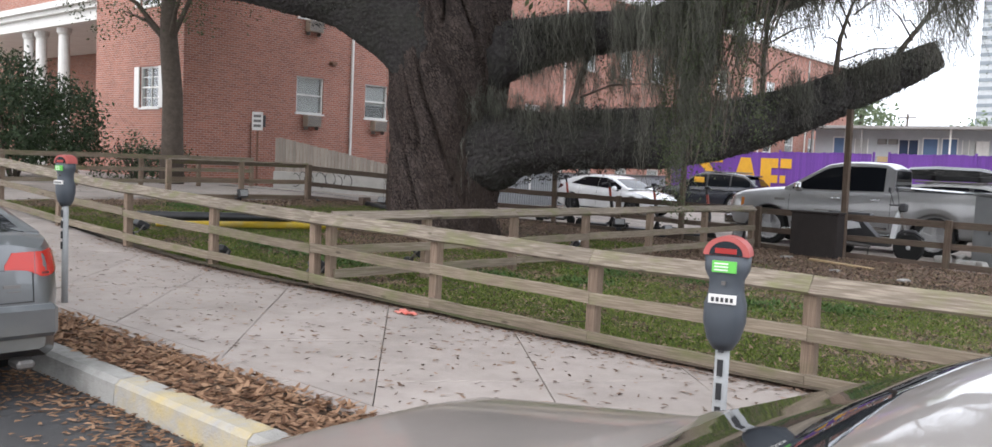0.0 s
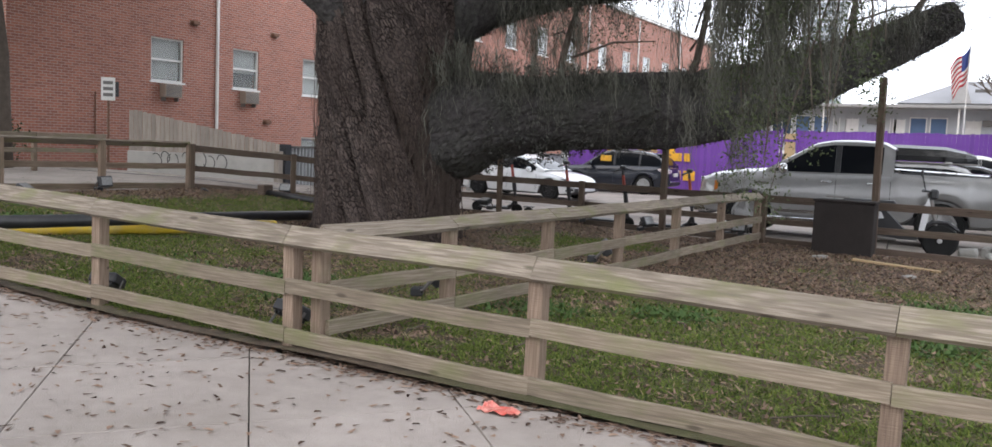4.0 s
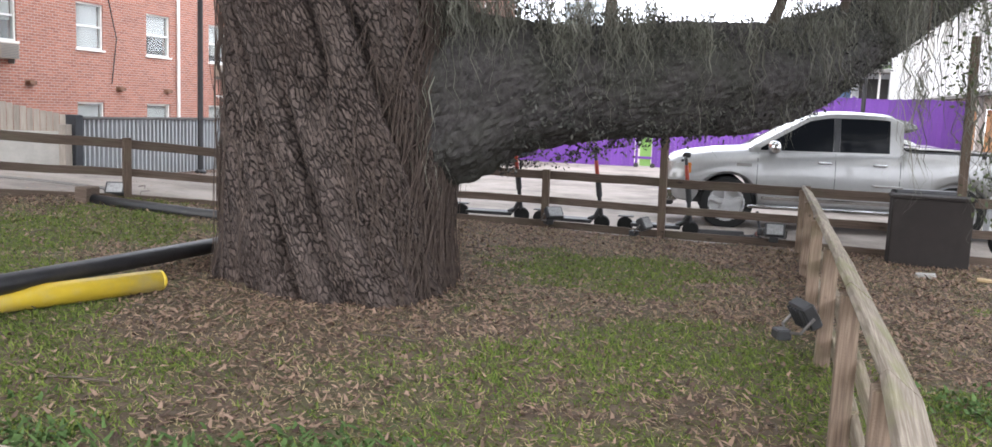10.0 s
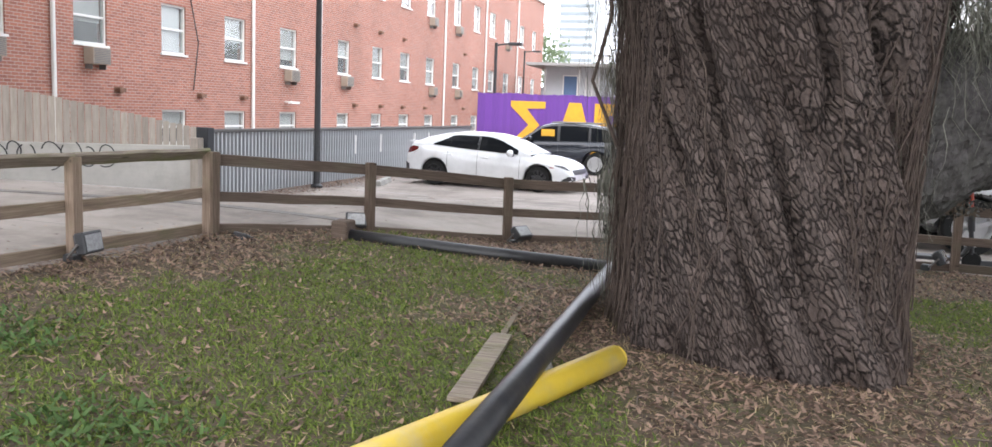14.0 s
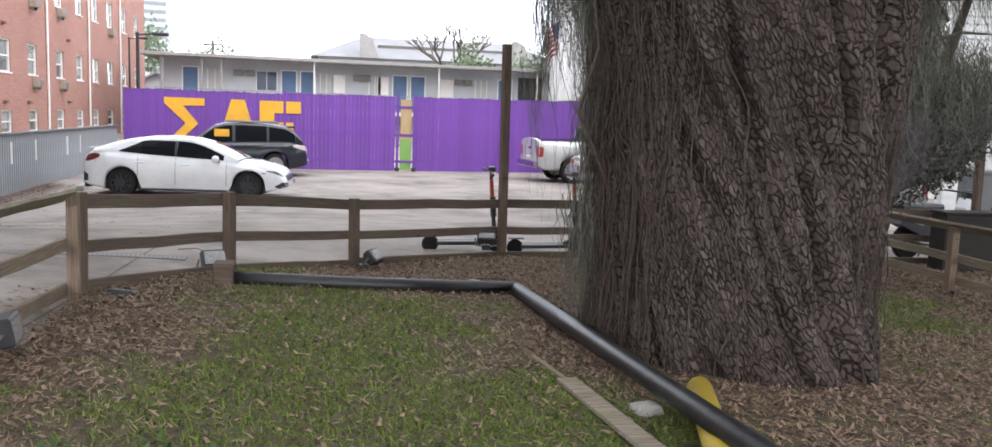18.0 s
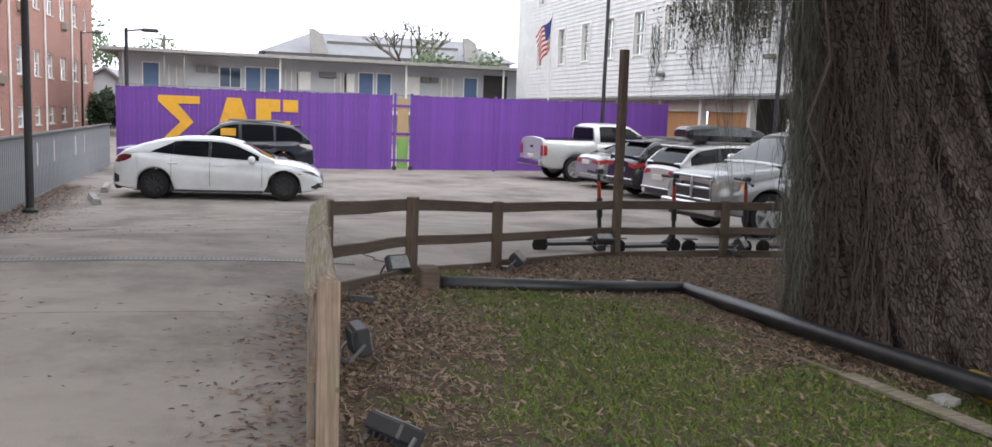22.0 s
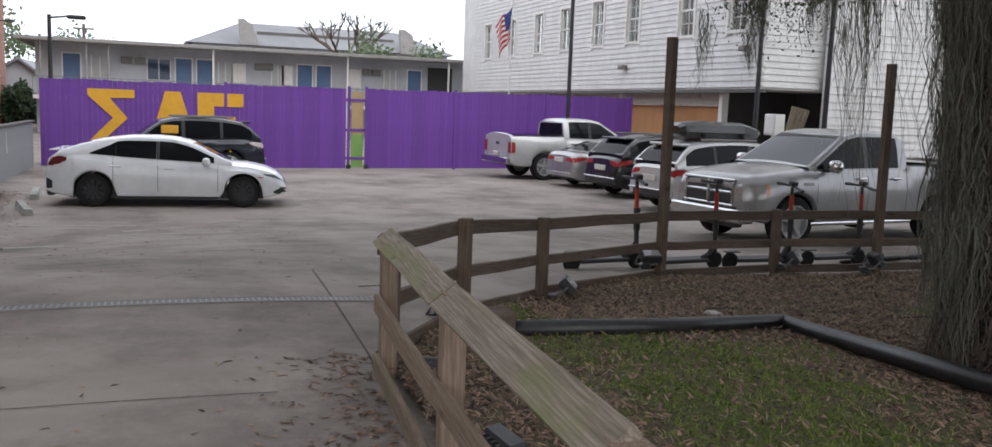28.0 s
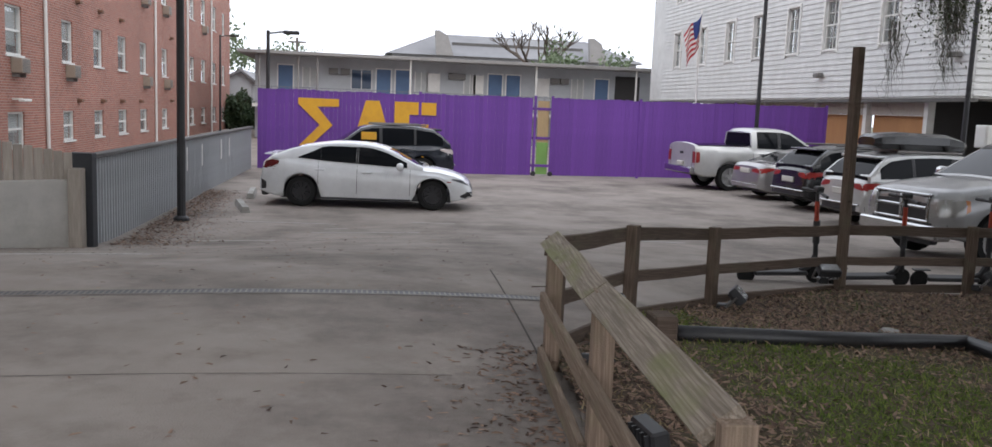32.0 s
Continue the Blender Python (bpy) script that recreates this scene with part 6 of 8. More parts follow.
SEDAN = dict(L=4.75, W=1.84, r=0.33, axles=(1.42, -1.36), low=0.2, spokes=7, nose=0.7, header=0.085,
             belt=[(-2.37, 0.6), (-2.33, 0.88), (-2.2, 0.97), (-1.7, 1.0), (-1.2, 0.98), (0.8, 0.91), (1.3, 0.89), (1.8, 0.82), (2.15, 0.7), (2.3, 0.58), (2.37, 0.48)],
             glass=[(-1.9, 1.04), (-1.5, 1.18), (-1.0, 1.36), (-0.5, 1.43), (0.1, 1.42), (0.4, 1.35), (1.3, 0.95)], roof=(-1.0, 0.38), windows=[(-1.35, -1.12), (-1.08, -0.26), (-0.18, 1.0)],
             mirror=(0.78, 0.91), handles=((-0.98, 0.83), (0.05, 0.82)), seams=(-0.22, 0.95, -1.1))
HEAD = [("headlight", M_lamp_clear, "side", [(1.85, 0.66, 0.74), (2.28, 0.56, 0.6)], "clear headlight"), ("headlight", M_lamp_clear, "front", [(0.5, 0.54, 0.62), (0.84, 0.56, 0.66)], "clear headlight")]
vehicle("grey_sedan", "silver grey sedan in the row of parked cars", "car", on_lot(-6.75, 31.3, 4), dict(
    SEDAN, paint=M_paint_greysilver, rim=M_rim_silver,
    marks=HEAD + [("tail_light", M_tail_red, "side", [(-2.34, 0.74, 0.86), (-2.1, 0.8, 0.9), (-1.95, 0.86, 0.9)], "red wrap-round tail light"), ("tail_light", M_tail_red, "rear", [(0.36, 0.78, 0.86), (0.84, 0.74, 0.88)], "red wrap-round tail light")],
    boxes=[("number_plate", (-2.39, -0.26, 0.72), (-2.345, 0.26, 0.86), M_plate, "pale number plate"), ("bumper_strip", (-2.38, -0.7, 0.4), (-2.3, 0.7, 0.44), M_chrome, "bright bumper strip")]))
ROAD_Z = -0.17
vehicle("grey_saloon", "grey saloon parked at the kerb with red tail lights", "car", (-10.14, 1.86, ROAD_Z + 0.04, 179), dict(
    SEDAN, W=1.84, L=4.58, axles=(1.36, -1.28), paint=M_paint_grey, rim=M_rim_silver, nose=0.5, windows=[(-1.25, -1.06), (-1.02, -0.26), (-0.18, 1.0)],
    belt=[(-2.29, 0.66), (-2.26, 0.96), (-2.1, 1.01), (-1.7, 1.03), (-1.2, 1.02), (0.8, 0.94), (1.3, 0.91), (1.8, 0.83), (2.1, 0.7), (2.24, 0.58), (2.29, 0.48)],
    marks=[("tail_light", M_tail_bright, "side", [(-2.275, 0.79, 0.94), (-2.14, 0.8, 0.95), (-2.06, 0.83, 0.94)], "large red tail light"), ("tail_light", M_tail_bright, "rear", [(0.49, 0.835, 0.86), (0.53, 0.835, 0.94), (0.64, 0.825, 0.945), (0.7, 0.785, 0.945), (0.84, 0.79, 0.94)], "large red tail light"), ("reversing_lens", M_tail_dark, "rear", [(0.71, 0.8, 0.815), (0.77, 0.8, 0.815)], "small dark reversing lens"), ("lamp_seam", M_tail_dark, "rear", [(0.665, 0.81, 0.945), (0.671, 0.81, 0.945)], ""), ("boot_seam", M_black, "rear", [(0.655, 0.63, 0.805), (0.66, 0.63, 0.81)], "boot lid seam"), ("boot_seam", M_black, "rear", [(-0.66, 0.626, 0.632), (0.66, 0.626, 0.632)], "boot lid seam"), ("boot_seam", M_black, "rear", [(-0.49, 0.83, 0.835), (0.49, 0.83, 0.835)], "boot lid edge"), ("badge_bar", M_iron, "rear", [(0.48, 0.72, 0.74), (0.58, 0.72, 0.74)], "small grey badge"), ("badge_bar", M_iron, "rear", [(0.5, 0.695, 0.7), (0.58, 0.695, 0.7)], "small grey badge")],
    boxes=[("number_plate", (-2.315, -0.26, 0.68), (-2.27, 0.26, 0.79), M_plate, "white number plate"), ("bumper", (-2.34, -0.8, 0.4), (-2.15, 0.8, 0.61), M_paint_grey, "body-coloured bumper"), ("exhaust", (-2.33, -0.66, 0.2), (-2.15, -0.55, 0.26), M_iron, "exhaust tip")]))
vehicle("taupe_sedan", "taupe sedan parked at the kerb, its bonnet shining", "car", (-2.15, 1.85, ROAD_Z + 0.0, 180), dict(
    SEDAN, paint=M_paint_taupe, rim=M_rim_silver, crown=0.07,
    belt=[(-2.37, 0.62), (-2.33, 0.92), (-2.0, 1.0), (-1.4, 1.0), (0.6, 0.94), (1.1, 0.92), (1.9, 0.81), (2.28, 0.66), (2.37, 0.5)],
    glass=[(-1.85, 1.0), (-1.0, 1.32), (-0.4, 1.38), (0.1, 1.36), (0.25, 1.33), (1.1, 0.94)], roof=(-1.0, 0.22),
    marks=HEAD, mirror=(0.45, 0.8), windows=[(-1.35, -1.12), (-1.08, -0.26), (-0.18, 0.85)]))


def pickup(name, label, at, paint, L, W, cab, belt_z, roof_z, rim, marks=(), boxes=(), rear_boxes=()):
    h = L / 2
    f, rr_ = cab
    mid = (f + rr_) / 2 - 0.1
    return vehicle(name, label, "pickup truck", at, dict(
        L=L, W=W, r=0.42, tw=0.27, axles=(h - 0.98, -h + 1.2), paint=paint, rim=rim, spokes=5, low=0.42, crown=0.09, nose=0.42, stern=0.03, header=0.1,
        belt=[(-h, belt_z + 0.06), (-h + 0.03, belt_z + 0.08), (rr_ - 0.03, belt_z + 0.08), (rr_ + 0.05, belt_z + 0.02), (f, belt_z - 0.01), (f + 0.12, belt_z - 0.01), (h - 0.75, belt_z - 0.06), (h - 0.3, belt_z - 0.13), (h - 0.08, belt_z - 0.2), (h, belt_z - 0.32)],
        glass=[(rr_, roof_z - 0.13), (rr_ + 0.18, roof_z - 0.01), (rr_ + 0.7, roof_z + 0.01), (f - 1.1, roof_z), (f - 0.78, roof_z - 0.06), (f + 0.12, belt_z + 0.05)], roof=(rr_ + 0.03, f - 0.8), top=0.76, rear_low=belt_z + 0.12,
        windows=[(rr_ + 0.2, mid - 0.06), (mid + 0.04, f - 0.06)], bed=(-h + 0.08, rr_ - 0.06), mirror=(f - 0.24, belt_z - 0.02), mirror_size=1.25, mirror_mat=M_chrome, trim=M_chrome,
        handles=((mid + 0.16, belt_z - 0.13), (rr_ + 0.34, belt_z - 0.13)), seams=(mid, f - 0.02, rr_ + 0.04),
        marks=[("tail_light", M_tail_red, "side", [(-h + 0.02, 0.84, 1.18), (-h + 0.14, 0.86, 1.17)], "red tail light"), ("tail_light", M_tail_red, "rear", [(W / 2 - 0.22, 0.84, 1.18), (W / 2 - 0.04, 0.84, 1.18)], "red tail light"), ("tailgate_seam", M_black, "rear", [(W / 2 - 0.24, 0.7, 1.24), (W / 2 - 0.23, 0.7, 1.24)], ""), *marks],
        boxes=[("rear_bumper", (-h - 0.14, -W / 2 + 0.05, 0.5), (-h + 0.03, W / 2 - 0.05, 0.7), M_chrome, "chrome rear bumper"), ("tailgate_handle", (-h - 0.015, -0.12, 1.08), (-h + 0.01, 0.12, 1.16), M_black, "tailgate handle"), ("running_board", (rr_ - 0.1, -W / 2 - 0.03, 0.36), (f + 0.1, -W / 2 + 0.1, 0.42), M_chrome, "side step"), ("running_board", (rr_ - 0.1, W / 2 - 0.1, 0.36), (f + 0.1, W / 2 + 0.03, 0.42), M_chrome, "side step"), ("bed_rail", (-h + 0.1, -W / 2 * 0.91, belt_z + 0.075), (rr_ - 0.08, -W / 2 * 0.83, belt_z + 0.1), M_black, "black bed rail cap"), ("bed_rail", (-h + 0.1, W / 2 * 0.83, belt_z + 0.075), (rr_ - 0.08, W / 2 * 0.91, belt_z + 0.1), M_black, "black bed rail cap"), *boxes, *rear_boxes]))


RL = 5.6
hh = RL / 2
ram_face = [("grille", M_black, "front", [(-0.56, 0.68, 1.06), (0.56, 0.68, 1.06)], "black grille mesh"), ("headlight", M_lamp_clear, "front", [(0.6, 0.74, 1.02), (0.93, 0.78, 1.04)], "clear headlight"), ("headlight", M_lamp_clear, "side", [(hh - 0.34, 0.82, 1.04), (hh - 0.06, 0.76, 1.0)], "clear headlight"), ("corner_lamp", M_amber, "side", [(hh - 0.4, 0.88, 1.03), (hh - 0.33, 0.84, 1.04)], "amber corner lamp"), ("fender_badge", M_iron, "side", [(1.47, 1.02, 1.07), (1.7, 1.02, 1.07)], "small bright badge"), ("bumper_gap", M_black, "front", [(-0.9, 0.62, 0.655), (0.9, 0.62, 0.655)], "dark gap over the bumper"), ("lower_trim", M_chrome, "side", [(-0.7, 0.5, 0.56), (1.3, 0.5, 0.56)], "bright lower door trim")]
ram_boxes = [("grille_bar", (hh - 0.03, -0.56, 0.845), (hh + 0.03, 0.56, 0.9), M_chrome, "chrome grille bar"), ("grille_bar", (hh - 0.03, -0.04, 0.68), (hh + 0.035, 0.04, 1.06), M_chrome, "chrome grille bar"), ("grille_surround", (hh - 0.05, -0.62, 1.05), (hh + 0.03, 0.62, 1.1), M_chrome, "chrome grille surround"), ("grille_surround", (hh - 0.05, -0.62, 0.64), (hh + 0.03, 0.62, 0.69), M_chrome, "chrome grille surround"), ("grille_surround", (hh - 0.06, -0.62, 0.69), (hh + 0.03, -0.56, 1.05), M_chrome, "chrome grille surround"), ("grille_surround", (hh - 0.06, 0.56, 0.69), (hh + 0.03, 0.62, 1.05), M_chrome, "chrome grille surround"), ("front_bumper", (hh - 0.2, -0.9, 0.4), (hh + 0.1, 0.9, 0.62), M_chrome, "chrome bumper"), ("lower_air_dam", (hh - 0.15, -0.7, 0.32), (hh + 0.04, 0.7, 0.41), M_black, "black air dam")]
pickup("silver_pickup", "silver crew-cab pickup truck with chrome grille", (-8.69, 20.5, gz(-8.7, 20.5), 185), M_paint_silver, RL, 2.0, (1.4, -0.78), 1.26, 1.93, M_rim_silver, ram_face, ram_boxes)
pickup("pale_pickup", "pale silver pickup truck parked tail to the car park", on_lot(-7.0, 34.3, 4), M_paint_pale, 5.8, 2.02, (1.15, -1.0), 1.28, 1.95, M_rim_silver, [("grille", M_black, "front", [(-0.7, 0.66, 1.0), (0.7, 0.66, 1.0)], "black grille")], (), [("number_plate", (-2.975, -0.2, 0.72), (-2.9, 0.2, 0.86), M_plate, "pale number plate")])


# ---- the great live oak ----
def bark_tube(name, label, parent, path, radii, seg_len, n, amp, twist=0.0, seed=0.0, lumps=0.12, material=None, girth=None, ridge=0.0, along=3.6):
    """A limb with plated bark: rings along a smoothed path, pushed in at the cracks."""
    pts = [Vector(p) for p in path]
    # resample by Catmull-Rom
    dense, rad = [], []
    for i in range(len(pts) - 1):
        p0, p1, p2, p3 = pts[max(i - 1, 0)], pts[i], pts[i + 1], pts[min(i + 2, len(pts) - 1)]
        m = max(2, int((p2 - p1).length / seg_len))
        for k in range(m):
            t = k / m
            dense.append(0.5 * ((2 * p1) + (p2 - p0) * t + (2 * p0 - 5 * p1 + 4 * p2 - p3) * t * t + (3 * p1 - p0 - 3 * p2 + p3) * t ** 3))
            rad.append(radii[i] + (radii[i + 1] - radii[i]) * t)
    dense.append(pts[-1]), rad.append(radii[-1])
    verts, faces = [], []
    up = None
    run = 0.0
    for i, p in enumerate(dense):
        d = (dense[min(i + 1, len(dense) - 1)] - dense[max(i - 1, 0)]).normalized()
        if up is None:
            up = Vector((0, 1, 0)) if abs(d.z) > 0.6 else Vector((0, 0, 1))
        side = d.cross(up).normalized()
        up = side.cross(d).normalized()
        if i:
            run += (p - dense[i - 1]).length
        for k in range(n):
            a = 2 * math.pi * k / n
            o = side * math.cos(a) + up * math.sin(a)
            R = rad[i]
            q = p + o * R
            big = noise.noise((q.x * 0.9 + seed, q.y * 0.9, q.z * 0.5)) * lumps + noise.noise((math.cos(a + run * twist) * 1.6 + seed, math.sin(a + run * twist) * 1.6, run * 0.25)) * lumps * 1.2
            # buttresses: the girth differs round the trunk
            if girth:
                R *= girth(math.atan2(o.y, o.x))
            # long ridges with sharp furrows between them, winding up with the grain
            if ridge:
                ca, sa = math.cos(a + run * twist), math.sin(a + run * twist)
                fold = noise.noise((ca * 2.7 + seed, sa * 2.7, run * 0.42))
                fold2 = noise.noise((ca * 6.5 + seed + 9, sa * 6.5, run * 0.8))
                big += ridge * (0.55 * (1 - 2.6 * max(0.0, 0.22 - abs(fold))) - 0.42 + 0.4 * fold2 - 0.25 * max(0.0, 1 - abs(fold) * 9))
            # bark plates, taller than wide, leaning with the twist of the grain
            v = run * along
            cu = math.cos(a + run * twist) * R * 9.0
            su = math.sin(a + run * twist) * R * 9.0
            w = noise.noise((cu * 0.5, su * 0.5, v * 0.5 + seed)) * 0.9
            dist = noise.voronoi((cu + w, su + w, v + w), distance_metric="DISTANCE")[0]
            crack = min(1.0, (dist[1] - dist[0]) * 2.6)
            fine = noise.noise((cu * 2.5, su * 2.5, v * 2.2))
            verts.append(p + o * (R + big * R + amp * (crack - 0.6) + amp * 0.35 * fine))
    m = len(dense)
    for i in range(m - 1):
        for k in range(n):
            k2 = (k + 1) % n
            faces.append((i * n + k, i * n + k2, (i + 1) * n + k2, (i + 1) * n + k))
    faces.append(tuple(range((m - 1) * n, m * n)))
    me = bpy.data.meshes.new(name)
    me.from_pydata([tuple(v) for v in verts], [], faces)
    ob = part(name, me, material or M_bark, parent, label)
    ob.matrix_parent_inverse = parent.matrix_world.inverted()
    return ob


TX, TY = -13.7, 12.1
oak = thing("live_oak", "huge old live oak with plated bark and hanging grey moss", "tree", TX, TY, gz(TX, TY))
ROUND = ((-180, 0.97), (-166, 0.9), (-155, 0.95), (-137, 1.0), (-90, 1.02), (-60, 1.12), (-41, 1.16), (-22, 1.05), (-1, 0.95), (15, 0.99), (31, 1.06), (90, 1.05), (150, 1.1), (168, 1.06), (180, 0.97))


def oak_girth(a):
    return interp(math.degrees(a), ROUND)


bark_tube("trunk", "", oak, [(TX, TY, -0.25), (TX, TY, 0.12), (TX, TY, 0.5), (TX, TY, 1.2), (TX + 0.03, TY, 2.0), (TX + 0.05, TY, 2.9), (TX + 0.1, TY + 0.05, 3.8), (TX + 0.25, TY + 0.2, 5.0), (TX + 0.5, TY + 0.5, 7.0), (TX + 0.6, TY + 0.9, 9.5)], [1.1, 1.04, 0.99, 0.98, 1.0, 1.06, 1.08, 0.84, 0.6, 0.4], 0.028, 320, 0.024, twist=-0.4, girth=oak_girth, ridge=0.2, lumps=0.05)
bark_tube("limb", "low heavy limb reaching over the fence", oak, [(-13.6, 12.1, 1.5), (-13.1, 12.3, 1.68), (-12.68, 12.45, 1.76), (-12.3, 12.57, 1.85), (-11.9, 12.78, 1.88), (-10.95, 13.3, 1.99), (-10.0, 14.6, 2.12), (-9.1, 16.5, 2.62), (-7.9, 18.35, 3.45), (-7.0, 18.9, 3.95)], [0.92, 0.84, 0.76, 0.61, 0.53, 0.51, 0.52, 0.48, 0.4, 0.27], 0.035, 130, 0.03, along=8.0, seed=4.0, material=M_bark_mossy_shaded)
bark_tube("limb", "thick limb rising towards the driveway", oak, [(-13.6, 11.75, 3.4), (-14.3, 11.35, 3.95), (-15.2, 10.9, 4.4), (-16.6, 10.2, 4.75), (-18.6, 9.3, 5.1), (-21.5, 8.4, 5.8), (-24, 8, 6.6)], [0.85, 0.68, 0.56, 0.5, 0.42, 0.3, 0.16], 0.05, 80, 0.022, along=8.0, seed=9.0, material=M_bark_mossy_shaded)
bark_tube("limb", "upper limb hung with moss", oak, [(-13.4, 12.0, 3.1), (-12.6, 12.6, 3.55), (-11.6, 13.2, 3.8), (-9.8, 13.9, 4.05), (-7.5, 14.4, 4.7), (-5, 14.8, 5.6)], [0.7, 0.52, 0.42, 0.36, 0.28, 0.16], 0.05, 70, 0.02, along=8.0, seed=14.0, material=M_bark_mossy_shaded)
bark_tube("limb", "", oak, [(-13.3, 12.4, 5.0), (-14.0, 14.0, 6.2), (-15.5, 16.0, 7.2), (-17, 18, 8.4)], [0.55, 0.42, 0.3, 0.16], 0.08, 36, 0.02, seed=19.0)
bark_tube("limb", "", oak, [(-13.3, 11.6, 5.2), (-12.2, 9.6, 6.4), (-10.5, 7.2, 7.2), (-8.5, 5.0, 8.0)], [0.55, 0.42, 0.3, 0.16], 0.08, 36, 0.02, seed=23.0)
# thin upright boughs on the low limb
for k, (x, y, z, dx, dy, h) in enumerate(((-10.2, 14.3, 2.5, 0.5, 0.2, 2.6), (-9.4, 15.9, 2.85, 0.3, 0.4, 2.4), (-8.5, 17.4, 3.4, 0.5, 0.1, 2.2), (-11.4, 13.05, 2.4, 0.2, 0.3, 2.2), (-7.6, 18.5, 4.0, 0.8, 0.1, 1.8))):
    base = Vector((x, y, z - 0.35))
    pts = [base + Vector((dx * t + 0.15 * math.sin(4 * t + k), dy * t + 0.12 * math.cos(5 * t + k), h * t)) for t in (0, 0.25, 0.5, 0.75, 1)]
    bough = child("bough", tube(pts, [0.07, 0.055, 0.045, 0.03, 0.015], 7), M_bark_twig, oak)
    for j in range(7):
        t = 0.3 + 0.1 * j
        a = base + Vector((dx * t, dy * t, h * t))
        ang = random.uniform(0, 6.28)
        l = random.uniform(0.6, 1.3)
        b = a + Vector((math.cos(ang) * l, math.sin(ang) * l, random.uniform(0.1, 0.8)))
        child("twig", tube([a, (a + b) / 2 + Vector((0, 0, 0.1)), b], [0.022, 0.016, 0.008], 5), M_bark_twig, oak)


def leaf_cloud(name, label, root, clusters, size, material):
    """Many small folded leaves round given centres: rows of x, y, z, spread, drop, count."""
    rng = np.random.default_rng(len(clusters) + 7)
    V, F = [], []
    n = 0
    for x, y, z, sp, dz, cnt in clusters:
        c = rng.normal(0, 1, (cnt, 3)) * (sp, sp, dz) + (x, y, z)
        d = rng.normal(0, 1, (cnt, 3))
        d[:, 2] -= 0.5
        d /= np.linalg.norm(d, axis=1)[:, None]
        s = np.cross(d, rng.normal(0, 1, (cnt, 3)))
        s /= np.linalg.norm(s, axis=1)[:, None] + 1e-9
        l = size * rng.uniform(0.6, 1.4, (cnt, 1))
        a, b, t1, t2 = c, c + d * l, c + d * l * 0.5 + s * l * 0.24, c + d * l * 0.5 - s * l * 0.24
        V.append(np.stack([a, t1, b, t2], 1).reshape(-1, 3))
        k = n + 4 * np.arange(cnt)
        F.append(np.stack([k, k + 1, k + 2, k + 3], 1))
        n += 4 * cnt
    me = bpy.data.meshes.new(name)
    me.from_pydata(np.concatenate(V).tolist(), [], np.concatenate(F).tolist())
    ob = part(name, me, material, root, label, kind="stuff")
    ob.matrix_parent_inverse = root.matrix_world.inverted()
    return ob


rng = random.Random(5)
cl = []
# the drooping curtain of twigs before the pickup, and sprays along the limb
def droop(x, y, z0, z1, n, sp, cnt):
    for i in range(n):
        t = i / max(1, n - 1)
        cl.append((x + rng.uniform(-sp, sp) * (1.2 - 0.7 * t), y + rng.uniform(-sp, sp) * (1.2 - 0.7 * t), z0 + (z1 - z0) * t, 0.1, 0.12, int(cnt * 1.7)))


DROOPS = [(-8.1, 11.1, 4.2, 0.95, 30, 0.3, 44), (-8.4, 11.4, 4.4, 1.2, 26, 0.32, 40), (-7.7, 11.1, 4.4, 1.6, 22, 0.32, 36), (-8.8, 11.7, 4.4, 1.9, 20, 0.32, 34), (-7.2, 11.3, 4.6, 2.0, 20, 0.34, 32), (-8.0, 11.6, 4.4, 1.7, 24, 0.4, 36), (-7.4, 12.0, 4.6, 2.3, 18, 0.4, 30)]
for d_ in DROOPS:
    droop(*d_)
for i in range(130):
    t = rng.random()
    x, y = -11.5 + 5.5 * t, 14.4 + 4.4 * t
    cl.append((x + rng.gauss(0, 0.7), y + rng.gauss(0, 0.7), 3.0 + 1.6 * t + abs(rng.gauss(0, 0.9)), 0.22, 0.2, 34))
for i in range(120):
    cl.append((-9.8 + rng.gauss(0, 2.2), 14.0 + rng.gauss(0, 1.4), 4.2 + abs(rng.gauss(0, 0.7)), 0.3, 0.25, 40))
for i in range(26):
    cl.append((-5.6 + rng.gauss(0, 1.0), 18.6 + rng.gauss(0, 1.0), 4.6 + rng.gauss(0, 0.5), 0.2, 0.25, 30))
# sprays over the driveway side
for x, y, z, n in ((-13.6, 16.2, 3.7, 16), (-12.7, 16.9, 3.5, 14), (-13.2, 16.8, 4.3, 14), (-14.3, 16.3, 4.6, 8), (-12.0, 16.4, 3.9, 10)):
    for i in range(n):
        cl.append((x + rng.gauss(0, 0.35), y + rng.gauss(0, 0.35), z + rng.gauss(0, 0.35), 0.12, 0.14, 26))
for i in range(34):
    cl.append((-13.2 + rng.gauss(0, 0.42), 16.6 + rng.gauss(0, 0.3), 3.5 + rng.gauss(0, 0.3), 0.13, 0.15, 36))
# small ferns and creepers wrapping the low limb and the upper limb
fern = []
def wrap(path, radii, n, cnt, low=-1.0):
    for _ in range(n):
        t = rng.random() * (len(path) - 1.001)
        i, u = int(t), t - int(t)
        p = Vector(path[i]).lerp(Vector(path[i + 1]), u)
        d = (Vector(path[i + 1]) - Vector(path[i])).normalized()
        r_ = radii[i] + (radii[i + 1] - radii[i]) * u
        s_ = d.cross(Vector((0, 0, 1))).normalized()
        a = rng.uniform(-math.pi, math.pi)
        o = s_ * math.cos(a) + Vector((0, 0, 1)) * math.sin(a)
        p = p + o * (r_ + rng.uniform(-0.02, 0.05))
        fern.append((p.x, p.y, p.z, 0.045, 0.04, cnt))
